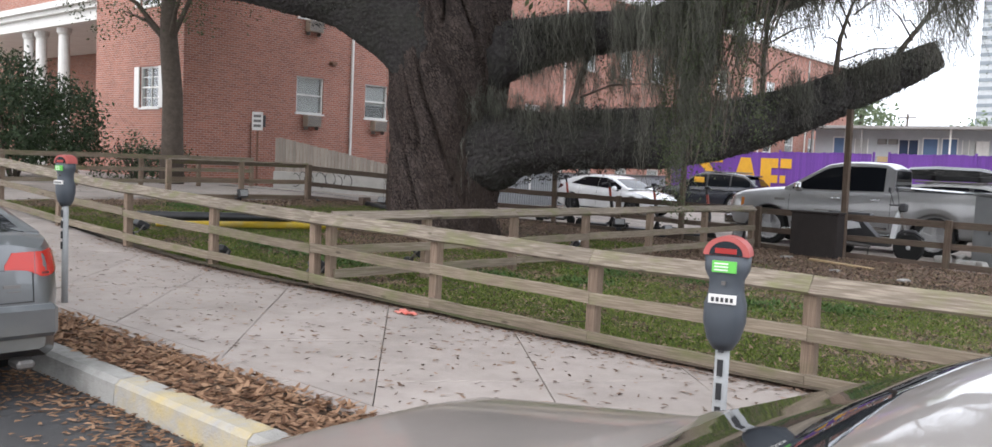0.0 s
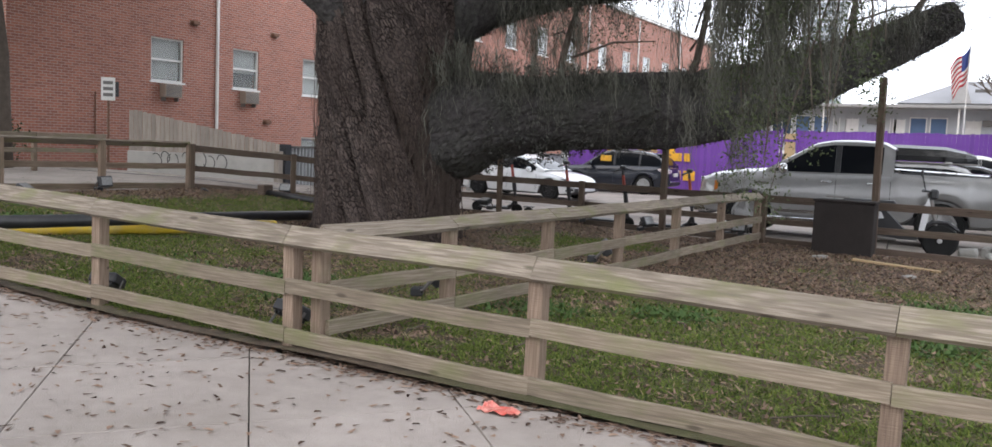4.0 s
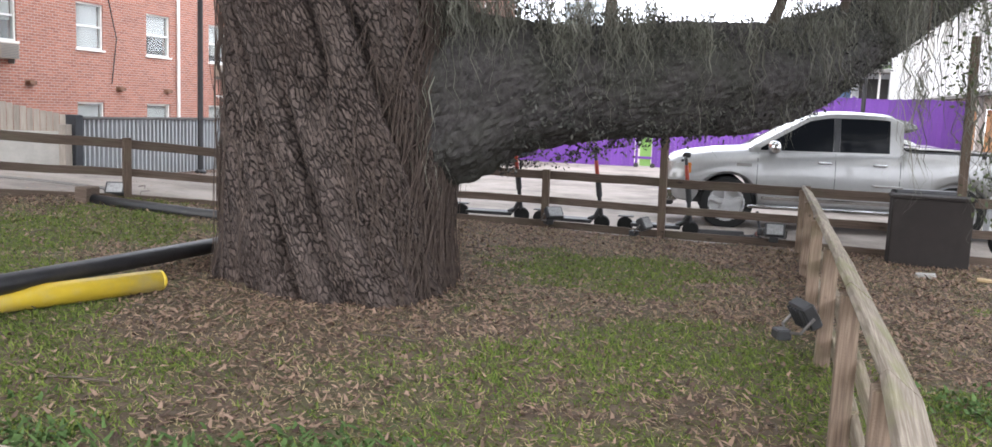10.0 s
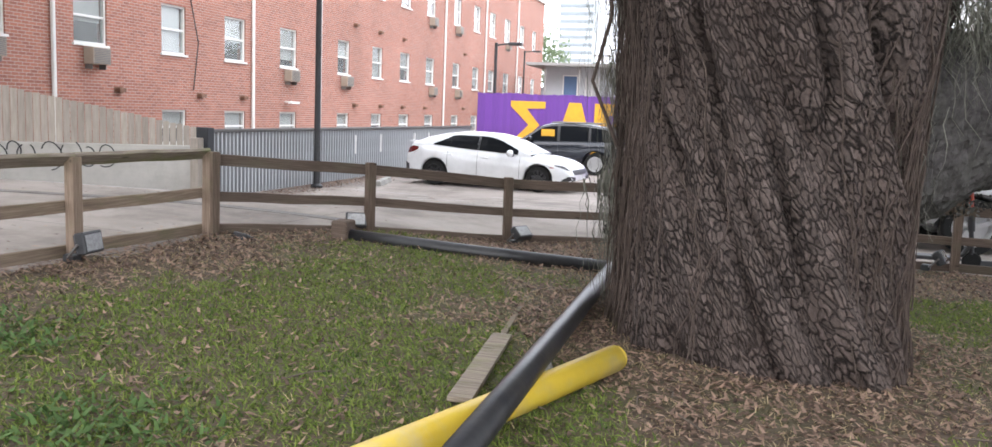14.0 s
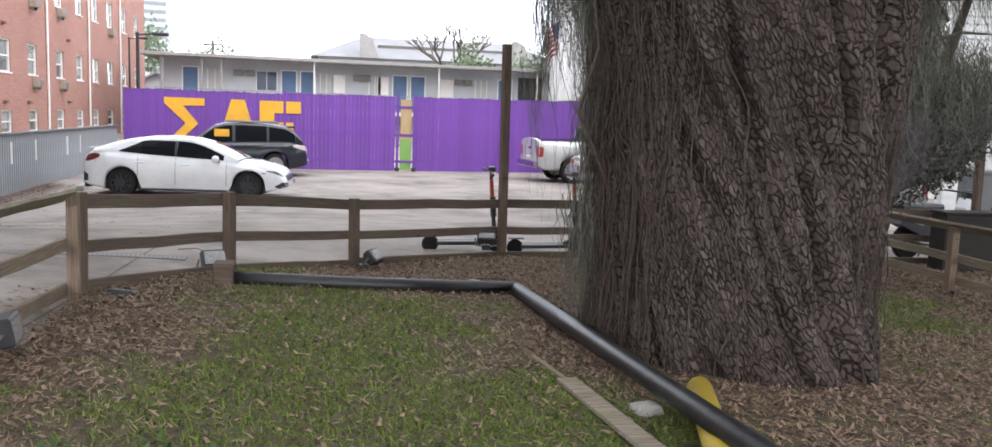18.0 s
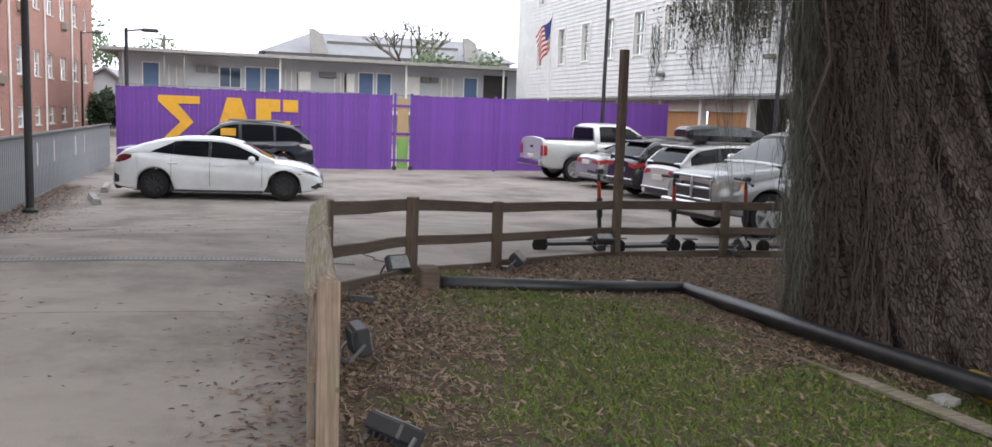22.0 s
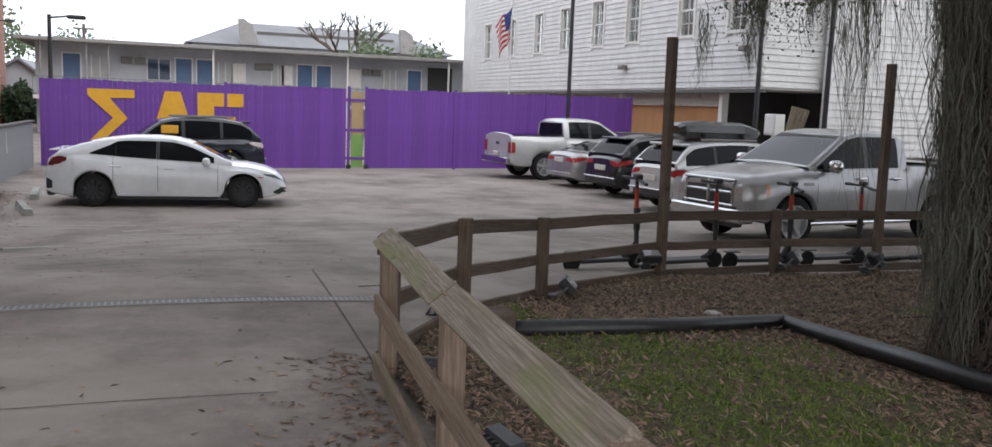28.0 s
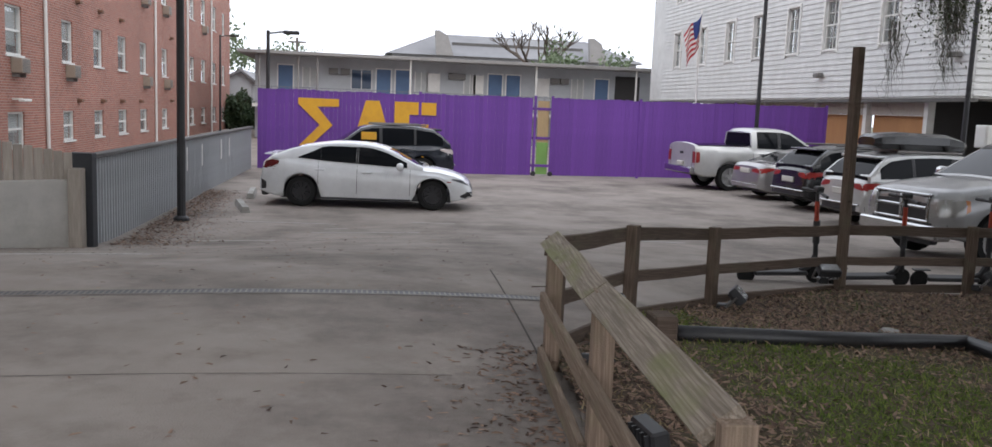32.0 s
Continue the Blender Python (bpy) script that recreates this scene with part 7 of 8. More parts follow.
wrap([(-12.3, 12.57, 1.85), (-10.95, 13.3, 1.98), (-10.0, 14.6, 2.12), (-9.1, 16.5, 2.62), (-7.9, 18.35, 3.45), (-7.0, 18.9, 3.95)], [0.7, 0.52, 0.5, 0.48, 0.4, 0.27], 900, 26)
wrap([(-12.6, 12.6, 3.55), (-11.6, 13.2, 3.8), (-9.8, 13.9, 4.05), (-7.5, 14.4, 4.7)], [0.52, 0.42, 0.36, 0.28], 300, 22)
wrap([(-14.3, 11.5, 3.95), (-15.2, 10.9, 4.4), (-16.6, 10.2, 4.75)], [0.68, 0.56, 0.5], 120, 22)
leaf_cloud("fern_cover", "dark green ferns and creeper wrapping the limbs", oak, fern, 0.042, M_limb_fern)
leaf_cloud("foliage", "small dark green oak leaves on drooping twigs", oak, cl, 0.04, M_oak_leaf)
for x, y, z0, z1, n, sp, cnt in DROOPS:
    for k in range(4):
        a = Vector((x + rng.uniform(-0.6, 0.6), y + 0.5 + rng.uniform(-0.4, 0.6), z0 + 0.6))
        b = Vector((x + rng.uniform(-sp, sp) * 0.7, y + rng.uniform(-sp, sp) * 0.7, z1 + rng.uniform(0, 0.8)))
        child("twig", tube([a, a * 0.6 + b * 0.4 + Vector((0.1, 0, 0)), a * 0.25 + b * 0.75, b], [0.018, 0.013, 0.009, 0.004], 5), M_bark_twig, oak)
# the crown above, mostly unseen; spread and density set to shade lawn and driveway
cl2 = []
for i in range(2000):
    a = rng.uniform(0, 2 * math.pi)
    r_ = 15 * math.sqrt(rng.random())
    cl2.append((TX - 1.5 + r_ * math.cos(a), TY - 0.5 + 0.9 * r_ * math.sin(a), 8.3 + 3.2 * (1 - (r_ / 15) ** 2) + rng.gauss(0, 0.7), 0.6, 0.4, 34))
leaf_cloud("crown", "wide dark green crown of small leaves with gaps", oak, cl2, 0.3, M_oak_leaf)


def strands(name, label, root, rows, material, width=0.012, seed=3):
    """Hanging ribbons: rows of x, y, z, length, sway, count, spread."""
    rg_ = np.random.default_rng(seed)
    V, F = [], []
    n = 0
    segs = 8
    for x, y, z, l, sway, cnt, sp in rows:
        for _ in range(cnt):
            p = np.array([x, y, z]) + rg_.normal(0, 1, 3) * (sp, sp, 0.08)
            ln = l * rg_.uniform(0.35, 1.15)
            a = rg_.uniform(0, 6.28)
            w = np.array([math.cos(a), math.sin(a), 0]) * width * rg_.uniform(0.6, 1.5)
            ph = rg_.uniform(0, 6.28, 2)
            for s in range(segs + 1):
                t = s / segs
                c = p + (sway * t * math.sin(7 * t + ph[0]) + 0.35 * sway * math.sin(19 * t + ph[1]), sway * t * math.cos(6 * t + ph[1]) + 0.35 * sway * math.cos(17 * t + ph[0]), -ln * t)
                ww = w * (1 - 0.85 * t) * (0.8 + 0.5 * math.sin(9 * t + ph[0]))
                V += [c + ww, c - ww]
            for s in range(segs):
                k = n + 2 * s
                F.append((k, k + 1, k + 3, k + 2))
            n += 2 * (segs + 1)
    me = bpy.data.meshes.new(name)
    me.from_pydata([tuple(v) for v in V], [], F)
    ob = part(name, me, material, root, label, kind="stuff")
    ob.matrix_parent_inverse = root.matrix_world.inverted()
    return ob


rows = []
LIMB = [(-13.0, 12.0, 2.3), (-12.2, 12.6, 1.98), (-10.95, 13.3, 1.94), (-10.0, 14.6, 2.1), (-9.1, 16.5, 2.62), (-7.9, 18.35, 3.45)]
for i in range(100):
    t = rng.random() * 4.99
    a, b = LIMB[int(t)], LIMB[int(t) + 1]
    u = t - int(t)
    x, y, z = (a[j] + (b[j] - a[j]) * u for j in range(3))
    rows.append((x + rng.uniform(-0.1, 0.55), y - rng.uniform(0.2, 0.6), z + rng.uniform(0.3, 0.7), rng.uniform(0.4, 1.0), 0.07, 34, 0.07))
for i in range(110):
    t = rng.random()
    rows.append((-12.8 + 6.5 * t + rng.gauss(0, 0.2), 12.6 + 2.0 * t + rng.gauss(0, 0.35), 3.9 + 0.9 * t, rng.uniform(0.6, 1.7), 0.1, 46, 0.1))
for i in range(100):
    rows.append((-8.25 + rng.gauss(0, 0.45), 11.4 + rng.gauss(0, 0.35), 4.3 - abs(rng.gauss(0, 0.9)), rng.uniform(0.6, 1.5), 0.07, 40, 0.05))
for i in range(22):
    rows.append((-5.05 + rng.gauss(0, 0.16), 12.1 + rng.gauss(0, 0.25), 4.4 + rng.gauss(0, 0.3), rng.uniform(0.9, 1.8), 0.12, 40, 0.1))
# the curtain down the trunk on the driveway side
for i in range(85):
    a = rng.uniform(1.5, 3.0)
    z = rng.uniform(1.2, 4.6)
    r_ = 1.04 + 0.14 * rng.random() + 0.08 * max(0, z - 3)
    rows.append((TX + r_ * math.cos(a), TY + r_ * math.sin(a), z, rng.uniform(0.7, 1.7), 0.06, 42, 0.08))
for x, y, z, l, n in ((-14.75, 12.75, 4.6, 2.0, 6), (-13.9, 16.2, 4.4, 1.1, 5), (-14.75, 12.6, 4.2, 2.4, 9), (-12.6, 16.6, 4.3, 1.0, 4)):
    for i in range(n):
        rows.append((x + rng.gauss(0, 0.18), y + rng.gauss(0, 0.18), z, l * rng.uniform(0.6, 1.1), 0.09, 38, 0.07))
for i in range(16):
    a = rng.uniform(-0.9, 0.7)
    rows.append((TX + 1.08 * math.cos(a), TY + 1.08 * math.sin(a), rng.uniform(1.6, 3.2), rng.uniform(0.5, 1.1), 0.06, 24, 0.08))
for i in range(8):
    rows.append((TX - 1.25 + rng.gauss(0, 0.08), TY + 1.2 + rng.gauss(0, 0.15), 4.4, rng.uniform(1.6, 3.2), 0.08, 40, 0.09))
for i in range(14):
    rows.append((-13.2 + rng.gauss(0, 0.45), 16.6 + rng.gauss(0, 0.25), 3.5 + rng.gauss(0, 0.3), rng.uniform(0.4, 0.9), 0.06, 44, 0.05))
strands("spanish_moss", "grey green hanging moss in long ragged beards", oak, rows, M_moss, 0.0048)

# bare vines clinging to the trunk
bm = bmesh.new()
for i in range(520):
    a0 = rng.choice((rng.gauss(-0.15, 0.34), rng.gauss(-0.3, 0.3), rng.gauss(-0.1, 0.25), rng.gauss(3.1, 0.5)))
    z0, z1 = rng.choice((0.05, 0.05, rng.uniform(0.3, 1.8))), rng.uniform(1.4, 4.2)
    pts = []
    wob = rng.uniform(0, 6.28)
    hug = rng.uniform(-0.01, 0.07)
    for s in range(22):
        t = s / 21
        z = z0 + (z1 - z0) * t
        a = a0 + 0.14 * math.sin(3.2 * t + wob) + 0.05 * math.sin(9 * t + wob * 2) + 0.02 * math.sin(23 * t + wob * 3)
        r_ = (1.0 + 0.12 * max(0.0, 0.5 - z) + 0.05 * max(0.0, z - 1.6)) * oak_girth(math.remainder(a, 2 * math.pi)) + hug + 0.03 * math.sin(7 * t + wob)
        pts.append((TX + r_ * math.cos(a), TY + r_ * math.sin(a), z))
    add_tube(bm, pts, rng.uniform(0.002, 0.0062), 4, cap=False)
child("vines", bm, M_vine, oak, "tangle of thin bare vines on the bark")
vine = child("vine", tube([(TX - 1.3, TY + 0.2, 4.2), (TX - 1.22, TY + 0.1, 3.2), (TX - 1.15, TY, 2.5), (TX - 1.28, TY + 0.05, 2.0), (TX - 1.05, TY, 1.5)], 0.016, 5), M_vine, oak, "single loose hanging vine")

# ---- lesser plants ----
st = thing("street_tree", "slender grey-barked tree beside the brick building", "tree", -25.83, 13.31, gz(-25.8, 13.3))
part("trunk", tube([(0, 0, -0.1), (0.02, 0, 1.2), (-0.05, 0.02, 2.6), (-0.3, 0, 4.2), (-0.5, 0.1, 6.5)], [0.36, 0.3, 0.28, 0.25, 0.16], 14), M_bark_twig, st, smooth_faces=True)
for k, (dx, dy, dz) in enumerate(((1.2, -0.3, 1.3), (-1.8, -0.4, 1.0), (-1.2, -1.4, 1.6), (1.0, 0.8, 2.0))):
    part("branch", tube([(-0.25, 0, 4.0), (dx * 0.5 - 0.25, dy * 0.5, 4.0 + dz * 0.7), (dx - 0.25, dy, 4.0 + dz)], [0.1, 0.06, 0.02], 7), M_bark_twig, st)
leaf_cloud("crown", "sparse leaves on grey twigs", st, [(-25.9 + rng.gauss(0, 1.6), 13.2 + rng.gauss(0, 1.2), 6.3 + rng.gauss(0, 0.8), 0.3, 0.25, 40) for _ in range(60)] + [(-27.6 + rng.gauss(0, 0.6), 12.6 + rng.gauss(0, 0.6), 5.2 + rng.gauss(0, 0.3), 0.2, 0.15, 26) for _ in range(12)], 0.09, M_oak_leaf)


def shrub(name, label, x, y, w, h, n, material, size=0.09):
    t = thing(name, label, "shrub", x, y, gz(x, y))
    for k in range(7):
        a = k * 0.9
        part("stem", tube([(0.1 * math.cos(a), 0.1 * math.sin(a), -0.05), (w * 0.3 * math.cos(a), w * 0.3 * math.sin(a), h * 0.5), (w * 0.45 * math.cos(a), w * 0.45 * math.sin(a), h * 0.85)], [0.04, 0.03, 0.012], 5), M_bark_twig, t)
    cs = []
    for _ in range(n):
        a, r_ = rng.uniform(0, 6.28), math.sqrt(rng.random())
        zz = h * (0.12 + 0.8 * rng.random() * (1.15 - 0.5 * r_))
        cs.append((x + w * r_ * math.cos(a), y + w * r_ * math.sin(a), gz(x, y) + zz, 0.16, 0.14, 42))
    leaf_cloud("leaves", "", t, cs, size, material)
    return t


shrub("evergreen_shrub", "large dark evergreen shrub before the brick building", -29.5, 10.4, 2.3, 3.7, 520, M_shrub_leaf, 0.12)
shrub("evergreen_shrub", "dark evergreen shrub beside the driveway fence", -28.4, 13.6, 1.5, 1.3, 70, M_shrub_leaf, 0.1)
shrub("round_shrub", "dark rounded shrub behind the grey fence", -28.6, 76.5, 1.6, 2.8, 140, M_shrub_leaf, 0.3)
# bare tree and palms behind the motel
bt = thing("bare_tree", "leafless spreading tree behind the motel roof", "tree", -6.2, 76.0, 0)
bm = bmesh.new()
add_tube(bm, [(0, 0, -0.5), (0, 0, 3), (0.1, 0, 5.0)], [0.35, 0.3, 0.22], 8)
def fork(p, d, l, r_, depth):
    q = p + d * l
    add_tube(bm, [p, (p + q) / 2 + Vector((rng.uniform(-1, 1), rng.uniform(-1, 1), rng.uniform(0, 1))) * l * 0.1, q], [r_, r_ * 0.8, r_ * 0.6], 5)
    if depth:
        for _ in range(3):
            e = (d + Vector((rng.uniform(-1, 1), rng.uniform(-1, 1), rng.uniform(-0.2, 0.7))) * 0.85).normalized()
            fork(q, e, l * 0.72, r_ * 0.6, depth - 1)
for k in range(5):
    a = k * 1.26
    fork(Vector((0.1, 0, 4.7)), Vector((math.cos(a) * 0.8, math.sin(a) * 0.8, 0.75)).normalized(), 1.9, 0.15, 3)
part("trunk", bm, M_bark_twig, bt)
def far_tree(name, label, x, y, h, w, n, material=None, size=0.5):
    t = thing(name, label, "tree", x, y, -0.3, group="trees in the distance")
    part("trunk", tube([(0, 0, 0), (0.1, 0, h * 0.5), (0, 0, h * 0.8)], [0.35, 0.28, 0.12], 7), M_bark_twig, t)
    cs = []
    for _ in range(n):
        a, r_ = rng.uniform(0, 6.28), math.sqrt(rng.random())
        cs.append((x + w * r_ * math.cos(a), y + w * r_ * math.sin(a), h * (0.45 + 0.55 * rng.random() * (1.1 - 0.6 * r_)), 0.55, 0.45, 30))
    leaf_cloud("crown", "", t, cs, size, material or M_far_leaf)
for x, y, h, w in ((-34.5, 96, 11, 4), (-42, 104, 12, 5), (-28.0, 120, 10, 4.5), (-50, 115, 13, 5)):
    far_tree("background_tree", "hazy green tree beyond the car park", x, y, h, w, 70)
far_tree("palm_top", "green palm crown behind the motel roof", -5.2, 73.0, 7.2, 1.5, 40, M_far_leaf, 0.4)
far_tree("palm_top", "green palm crown behind the motel roof", -0.6, 73.0, 6.9, 1.3, 26, M_far_leaf, 0.4)

# ---- loose things on the lawn ----
def ground_at(x, y):
    return gz(x, y) + 0.03


bp = thing("black_pipe", "glossy black metal pipe with a mitred bend on the lawn", "pipe", -15.0, 14.0, ground_at(-15, 14))
part("length", tube([(-2.72, -0.28, 0.223), (-1.4, -0.13, 0.133), (0.02, 0.02, 0.058)], 0.072, 16), M_pipe_black, bp, smooth_faces=True)
part("length", tube([(0.02, 0.05, 0.053), (0.07, -2.0, 0.123), (0.12, -4.0, 0.193), (0.2, -7.3, 0.303)], 0.072, 16), M_pipe_black, bp, smooth_faces=True)
part("flange", box((-2.88, -0.4, 0.063), (-2.7, -0.16, 0.383), None, 0.015), M_wood_dark, bp, "square timber block at the pipe's end")
yp = thing("yellow_bollard", "scuffed yellow steel bollard lying on the lawn", "bollard", -14.52, 10.66, ground_at(-14.5, 10.7))
d = Vector((-1.126, -3.213, 0.065))
yb = tube([(0, 0, 0.09), (d.x * 0.5, d.y * 0.5, 0.09 + d.z * 0.5), (d.x, d.y, 0.09 + d.z)], 0.085, 18)
part("post", yb, M_yellow_steel, yp, smooth_faces=True)
cap_ = lathe([(0.085, 0), (0.08, 0.03), (0.05, 0.055), (0.01, 0.062)], 18, "y")
ob = part("rounded_end", cap_, M_yellow_steel, yp, smooth_faces=True)
ob.matrix_basis = Matrix.Translation((0, 0, 0.09)) @ Matrix.Rotation(math.atan2(d.x, -d.y), 4, "Z")
pl = thing("loose_board", "pale loose board and thin lath lying in the grass", "board", -15.33, 10.98, ground_at(-15.4, 11.0) + 0.01)
part("lath", box((0, -0.02, 0), (1.85, 0.02, 0.02), beam_matrix((0, 0, 0.0), (-0.2, 1.8, -0.03))), M_wood, pl)
part("board", box((0, -0.07, 0), (1.42, 0.07, 0.03), beam_matrix((0.0, 0.0, 0.0), (0.13, -1.4, 0.0)), 0.004), M_wood_moss, pl)
rk = thing("concrete_lump", "small pale broken lump of concrete in the soil", "rock", -14.97, 10.45, ground_at(-15.0, 10.45))


def lump(sx, sy, sz, seed):
    bm = bmesh.new()
    bmesh.ops.create_icosphere(bm, subdivisions=2, radius=1)
    for v in bm.verts:
        k = 1 + 0.25 * noise.noise(v.co * 1.7 + Vector((seed, 0, 0)))
        v.co = Vector((math.copysign(abs(v.co.x) ** 0.6, v.co.x) * sx, math.copysign(abs(v.co.y) ** 0.6, v.co.y) * sy, math.copysign(abs(v.co.z) ** 0.6, v.co.z) * sz)) * k
    return bm


part("lump", lump(0.1, 0.07, 0.06, 1.0), M_kerb, rk)
for k, (x, y, s) in enumerate(((-8.2, 15.2, 0.09), (-6.9, 13.9, 0.07), (-5.8, 13.6, 0.08), (-14.6, 12.9, 0.06), (-15.3, 14.6, 0.07))):
    t = thing("stone", "small grey stone half sunk in the soil", "rock", x, y, ground_at(x, y), 30 * k, group="stones on the lawn")
    part("lump", lump(s * 1.3, s, s * 0.55, 3.0 * k), M_kerb, t)
rb_ = thing("loose_board", "reddish board lying on the leaf litter", "board", -7.74, 15.05, ground_at(-7.7, 15.0))
part("board", box((0, -0.05, 0), (1.15, 0.05, 0.03), beam_matrix((0, 0, 0.03), (1.13, -0.25, 0.0)), 0.004), M_raw_board, rb_)
bx_ = thing("utility_box", "plain dark brown metal box standing against the fence", "cabinet", -8.05, 16.1, ground_at(-8, 16.1) - 0.03, -2)
part("body", box((-0.43, -0.16, 0), (0.43, 0.16, 0.82), None, 0.012), M_dark_box, bx_)
part("lid", box((-0.45, -0.18, 0.823), (0.45, 0.18, 0.86), None, 0.008), M_dark_box, bx_)
lt = thing("litter", "crumpled red food wrapper on the pavement edge", "litter", -8.15, 6.02, gz(-8.15, 6.0))
bm = bmesh.new()
bmesh.ops.create_grid(bm, x_segments=8, y_segments=6, size=1)
for v in bm.verts:
    v.co = Vector((v.co.x * 0.11, v.co.y * 0.06, 0.022 + 0.03 * noise.noise((v.co.x * 2.2, v.co.y * 2.2, 1.3))))
bmesh.ops.solidify(bm, geom=bm.faces, thickness=0.004)
part("wrapper", bm, M_red_litter, lt)


def floodlight(x, y, z, rz, tilt=-35):
    """A small LED flood on a bracket, lens towards local -y."""
    t = thing("floodlight", "small black floodlight with a pale lens fixed to the fence", "floodlight", x, y, z, rz, group="floodlights round the lawn")
    m = pose(0, 0, 0.05, tilt, 0, 0)
    part("housing", box((-0.085, -0.03, -0.06), (0.085, 0.03, 0.06), m, 0.008), M_black, t)
    part("lens", box((-0.068, -0.034, -0.045), (0.068, -0.0305, 0.045), m), M_flood_lens, t)
    for k in range(5):
        xx = -0.06 + 0.03 * k
        part("cooling_fin", box((xx - 0.004, 0.03, -0.05), (xx + 0.004, 0.045, 0.05), m), M_black, t)
    part("bracket", tube([(-0.1, 0, 0.05), (-0.1, 0.06, -0.02), (0, 0.09, -0.04), (0.1, 0.06, -0.02), (0.1, 0, 0.05)], 0.008, 5), M_iron, t)
    part("mount", box((-0.04, 0.07, -0.07), (0.04, 0.14, -0.02), None, 0.008), M_black, t)
    t.matrix_world = t.matrix_world @ Matrix.Scale(1.45, 4)
    return t


for x, y, z, rz, ti in ((-18.78, 11.1, 0.5, 95, -10), (-18.5, 12.95, 0.3, 150, -60), (-17.95, 14.42, 0.37, 20, -30), (-16.3, 15.62, 0.2, 60, -45), (-14.78, 16.6, 0.28, -10, -70), (-12.65, 16.66, 0.2, 40, -35), (-11.4, 16.6, 0.15, 70, -30), (-9.75, 16.5, 0.2, 0, -20), (-9.72, 10.98, 0.3, 110, -30), (-9.86, 7.85, 0.3, 120, -50), (-12.3, 6.55, 0.12, 200, -60), (-10.2, 6.55, 0.15, 170, -60), (-18.8, 9.75, 0.42, 120, -60), (-14.3, 6.5, 0.3, 170, -60)):
    floodlight(x, y, z, rz, ti)


# ---- electric scooters behind the fence ----
def scooter(x, y, rz, lean):
    t = thing("electric_scooter", "parked electric kick scooter with a red stem", "scooter", x, y, gz(x, y), rz, group="electric scooters in a row")
    tilt = Matrix.Rotation(radians(lean), 4, "X")
    for wx in (0.0, -0.92):
        ob = part("wheel", lathe([(0.05, -0.025), (0.1, -0.028), (0.115, -0.015), (0.115, 0.015), (0.1, 0.028), (0.05, 0.025)], 18, "y"), M_tyre, t)
        ob.matrix_basis = tilt @ Matrix.Translation((wx, 0, 0.115))
    part("deck", box((-0.84, -0.085, 0.11), (-0.14, 0.085, 0.16), tilt, 0.012), M_black, t)
    part("neck", tube([tilt @ Vector(p) for p in ((-0.2, 0, 0.15), (-0.1, 0, 0.2), (-0.03, 0, 0.34))], 0.035, 8), M_black, t)
    part("stem", tube([tilt @ Vector(p) for p in ((-0.01, 0, 0.2), (-0.06, 0, 0.6), (-0.12, 0, 1.12))], [0.032, 0.028, 0.022], 10), M_black, t)
    part("stem_sleeve", tube([tilt @ Vector(p) for p in ((-0.068, 0, 0.66), (-0.108, 0, 1.02))], [0.031, 0.028], 10), M_scooter_red, t, "red orange sleeve on the stem")
    part("battery", tube([tilt @ Vector(p) for p in ((-0.045, 0, 0.5), (-0.075, 0, 0.78))], 0.042, 10), M_black, t)
    part("handlebar", tube([tilt @ Vector(p) for p in ((-0.16, -0.25, 1.12), (-0.12, 0, 1.14), (-0.16, 0.25, 1.12))], 0.016, 8), M_black, t)
    for s in (-1, 1):
        part("grip", tube([tilt @ Vector(p) for p in ((-0.14, s * 0.15, 1.13), (-0.16, s * 0.27, 1.12))], 0.021, 8), M_black, t)
    part("head", box((-0.16, -0.05, 1.13), (-0.06, 0.05, 1.2), tilt, 0.015), M_black, t)
    part("mudguard", box((-1.02, -0.035, 0.235), (-0.8, 0.035, 0.25), tilt, 0.004), M_black, t)
    return t


for x, y, rz, lean in ((-13.3, 17.45, 4, 6), (-12.1, 17.45, -3, 7), (-10.85, 17.5, 2, 5), (-14.5, 17.4, 3, 6)):
    scooter(x, y, rz, lean)
scooter(-10.0, 17.9, 10, 78)

# ---- moped ----
mp = thing("moped", "white and black moped leaning on its stand behind the fence", "moped", -7.45, 17.35, gz(-7.4, 17.3), 4)
for wx in (-0.6, 0.62):
    ob = part("wheel", lathe([(0.17, -0.04), (0.24, -0.045), (0.27, -0.02), (0.27, 0.02), (0.24, 0.045), (0.17, 0.04)], 22, "y"), M_tyre, mp)
    ob.location = (wx, 0, 0.27)
    bm = lathe([(0.03, -0.05), (0.05, -0.03), (0.05, 0.03), (0.03, 0.05)], 12, "y")
    for k in range(6):
        add_box(bm, (-0.012, -0.012, 0), (0.012, 0.012, 0.18), Matrix.Rotation(k * math.pi / 3, 4, "Y"))
    r_ = part("rim", bm, M_rim_silver, mp)
    r_.location = (wx, 0, 0.27)
part("leg_shield", prism([(0.3, 0.36), (0.38, 0.36), (0.46, 0.78), (0.42, 0.95), (0.36, 0.8)], 0.24, "y", -0.12), M_paint_white, mp, "white leg shield")
part("front_mudguard", tube([(0.34, 0, 0.42), (0.5, 0, 0.56), (0.72, 0, 0.56), (0.88, 0, 0.44)], [0.03, 0.045, 0.04, 0.02], 8), M_black, mp, "black mudguard")
part("fork", tube([(0.62, 0.0, 0.27), (0.5, 0, 0.7), (0.42, 0, 1.02)], 0.035, 8), M_iron, mp)
part("body", prism([(-0.85, 0.55), (-0.75, 0.78), (-0.2, 0.72), (0.1, 0.42), (0.3, 0.34), (0.3, 0.26), (-0.3, 0.26), (-0.5, 0.4)], 0.28, "y", -0.14), M_black, mp)
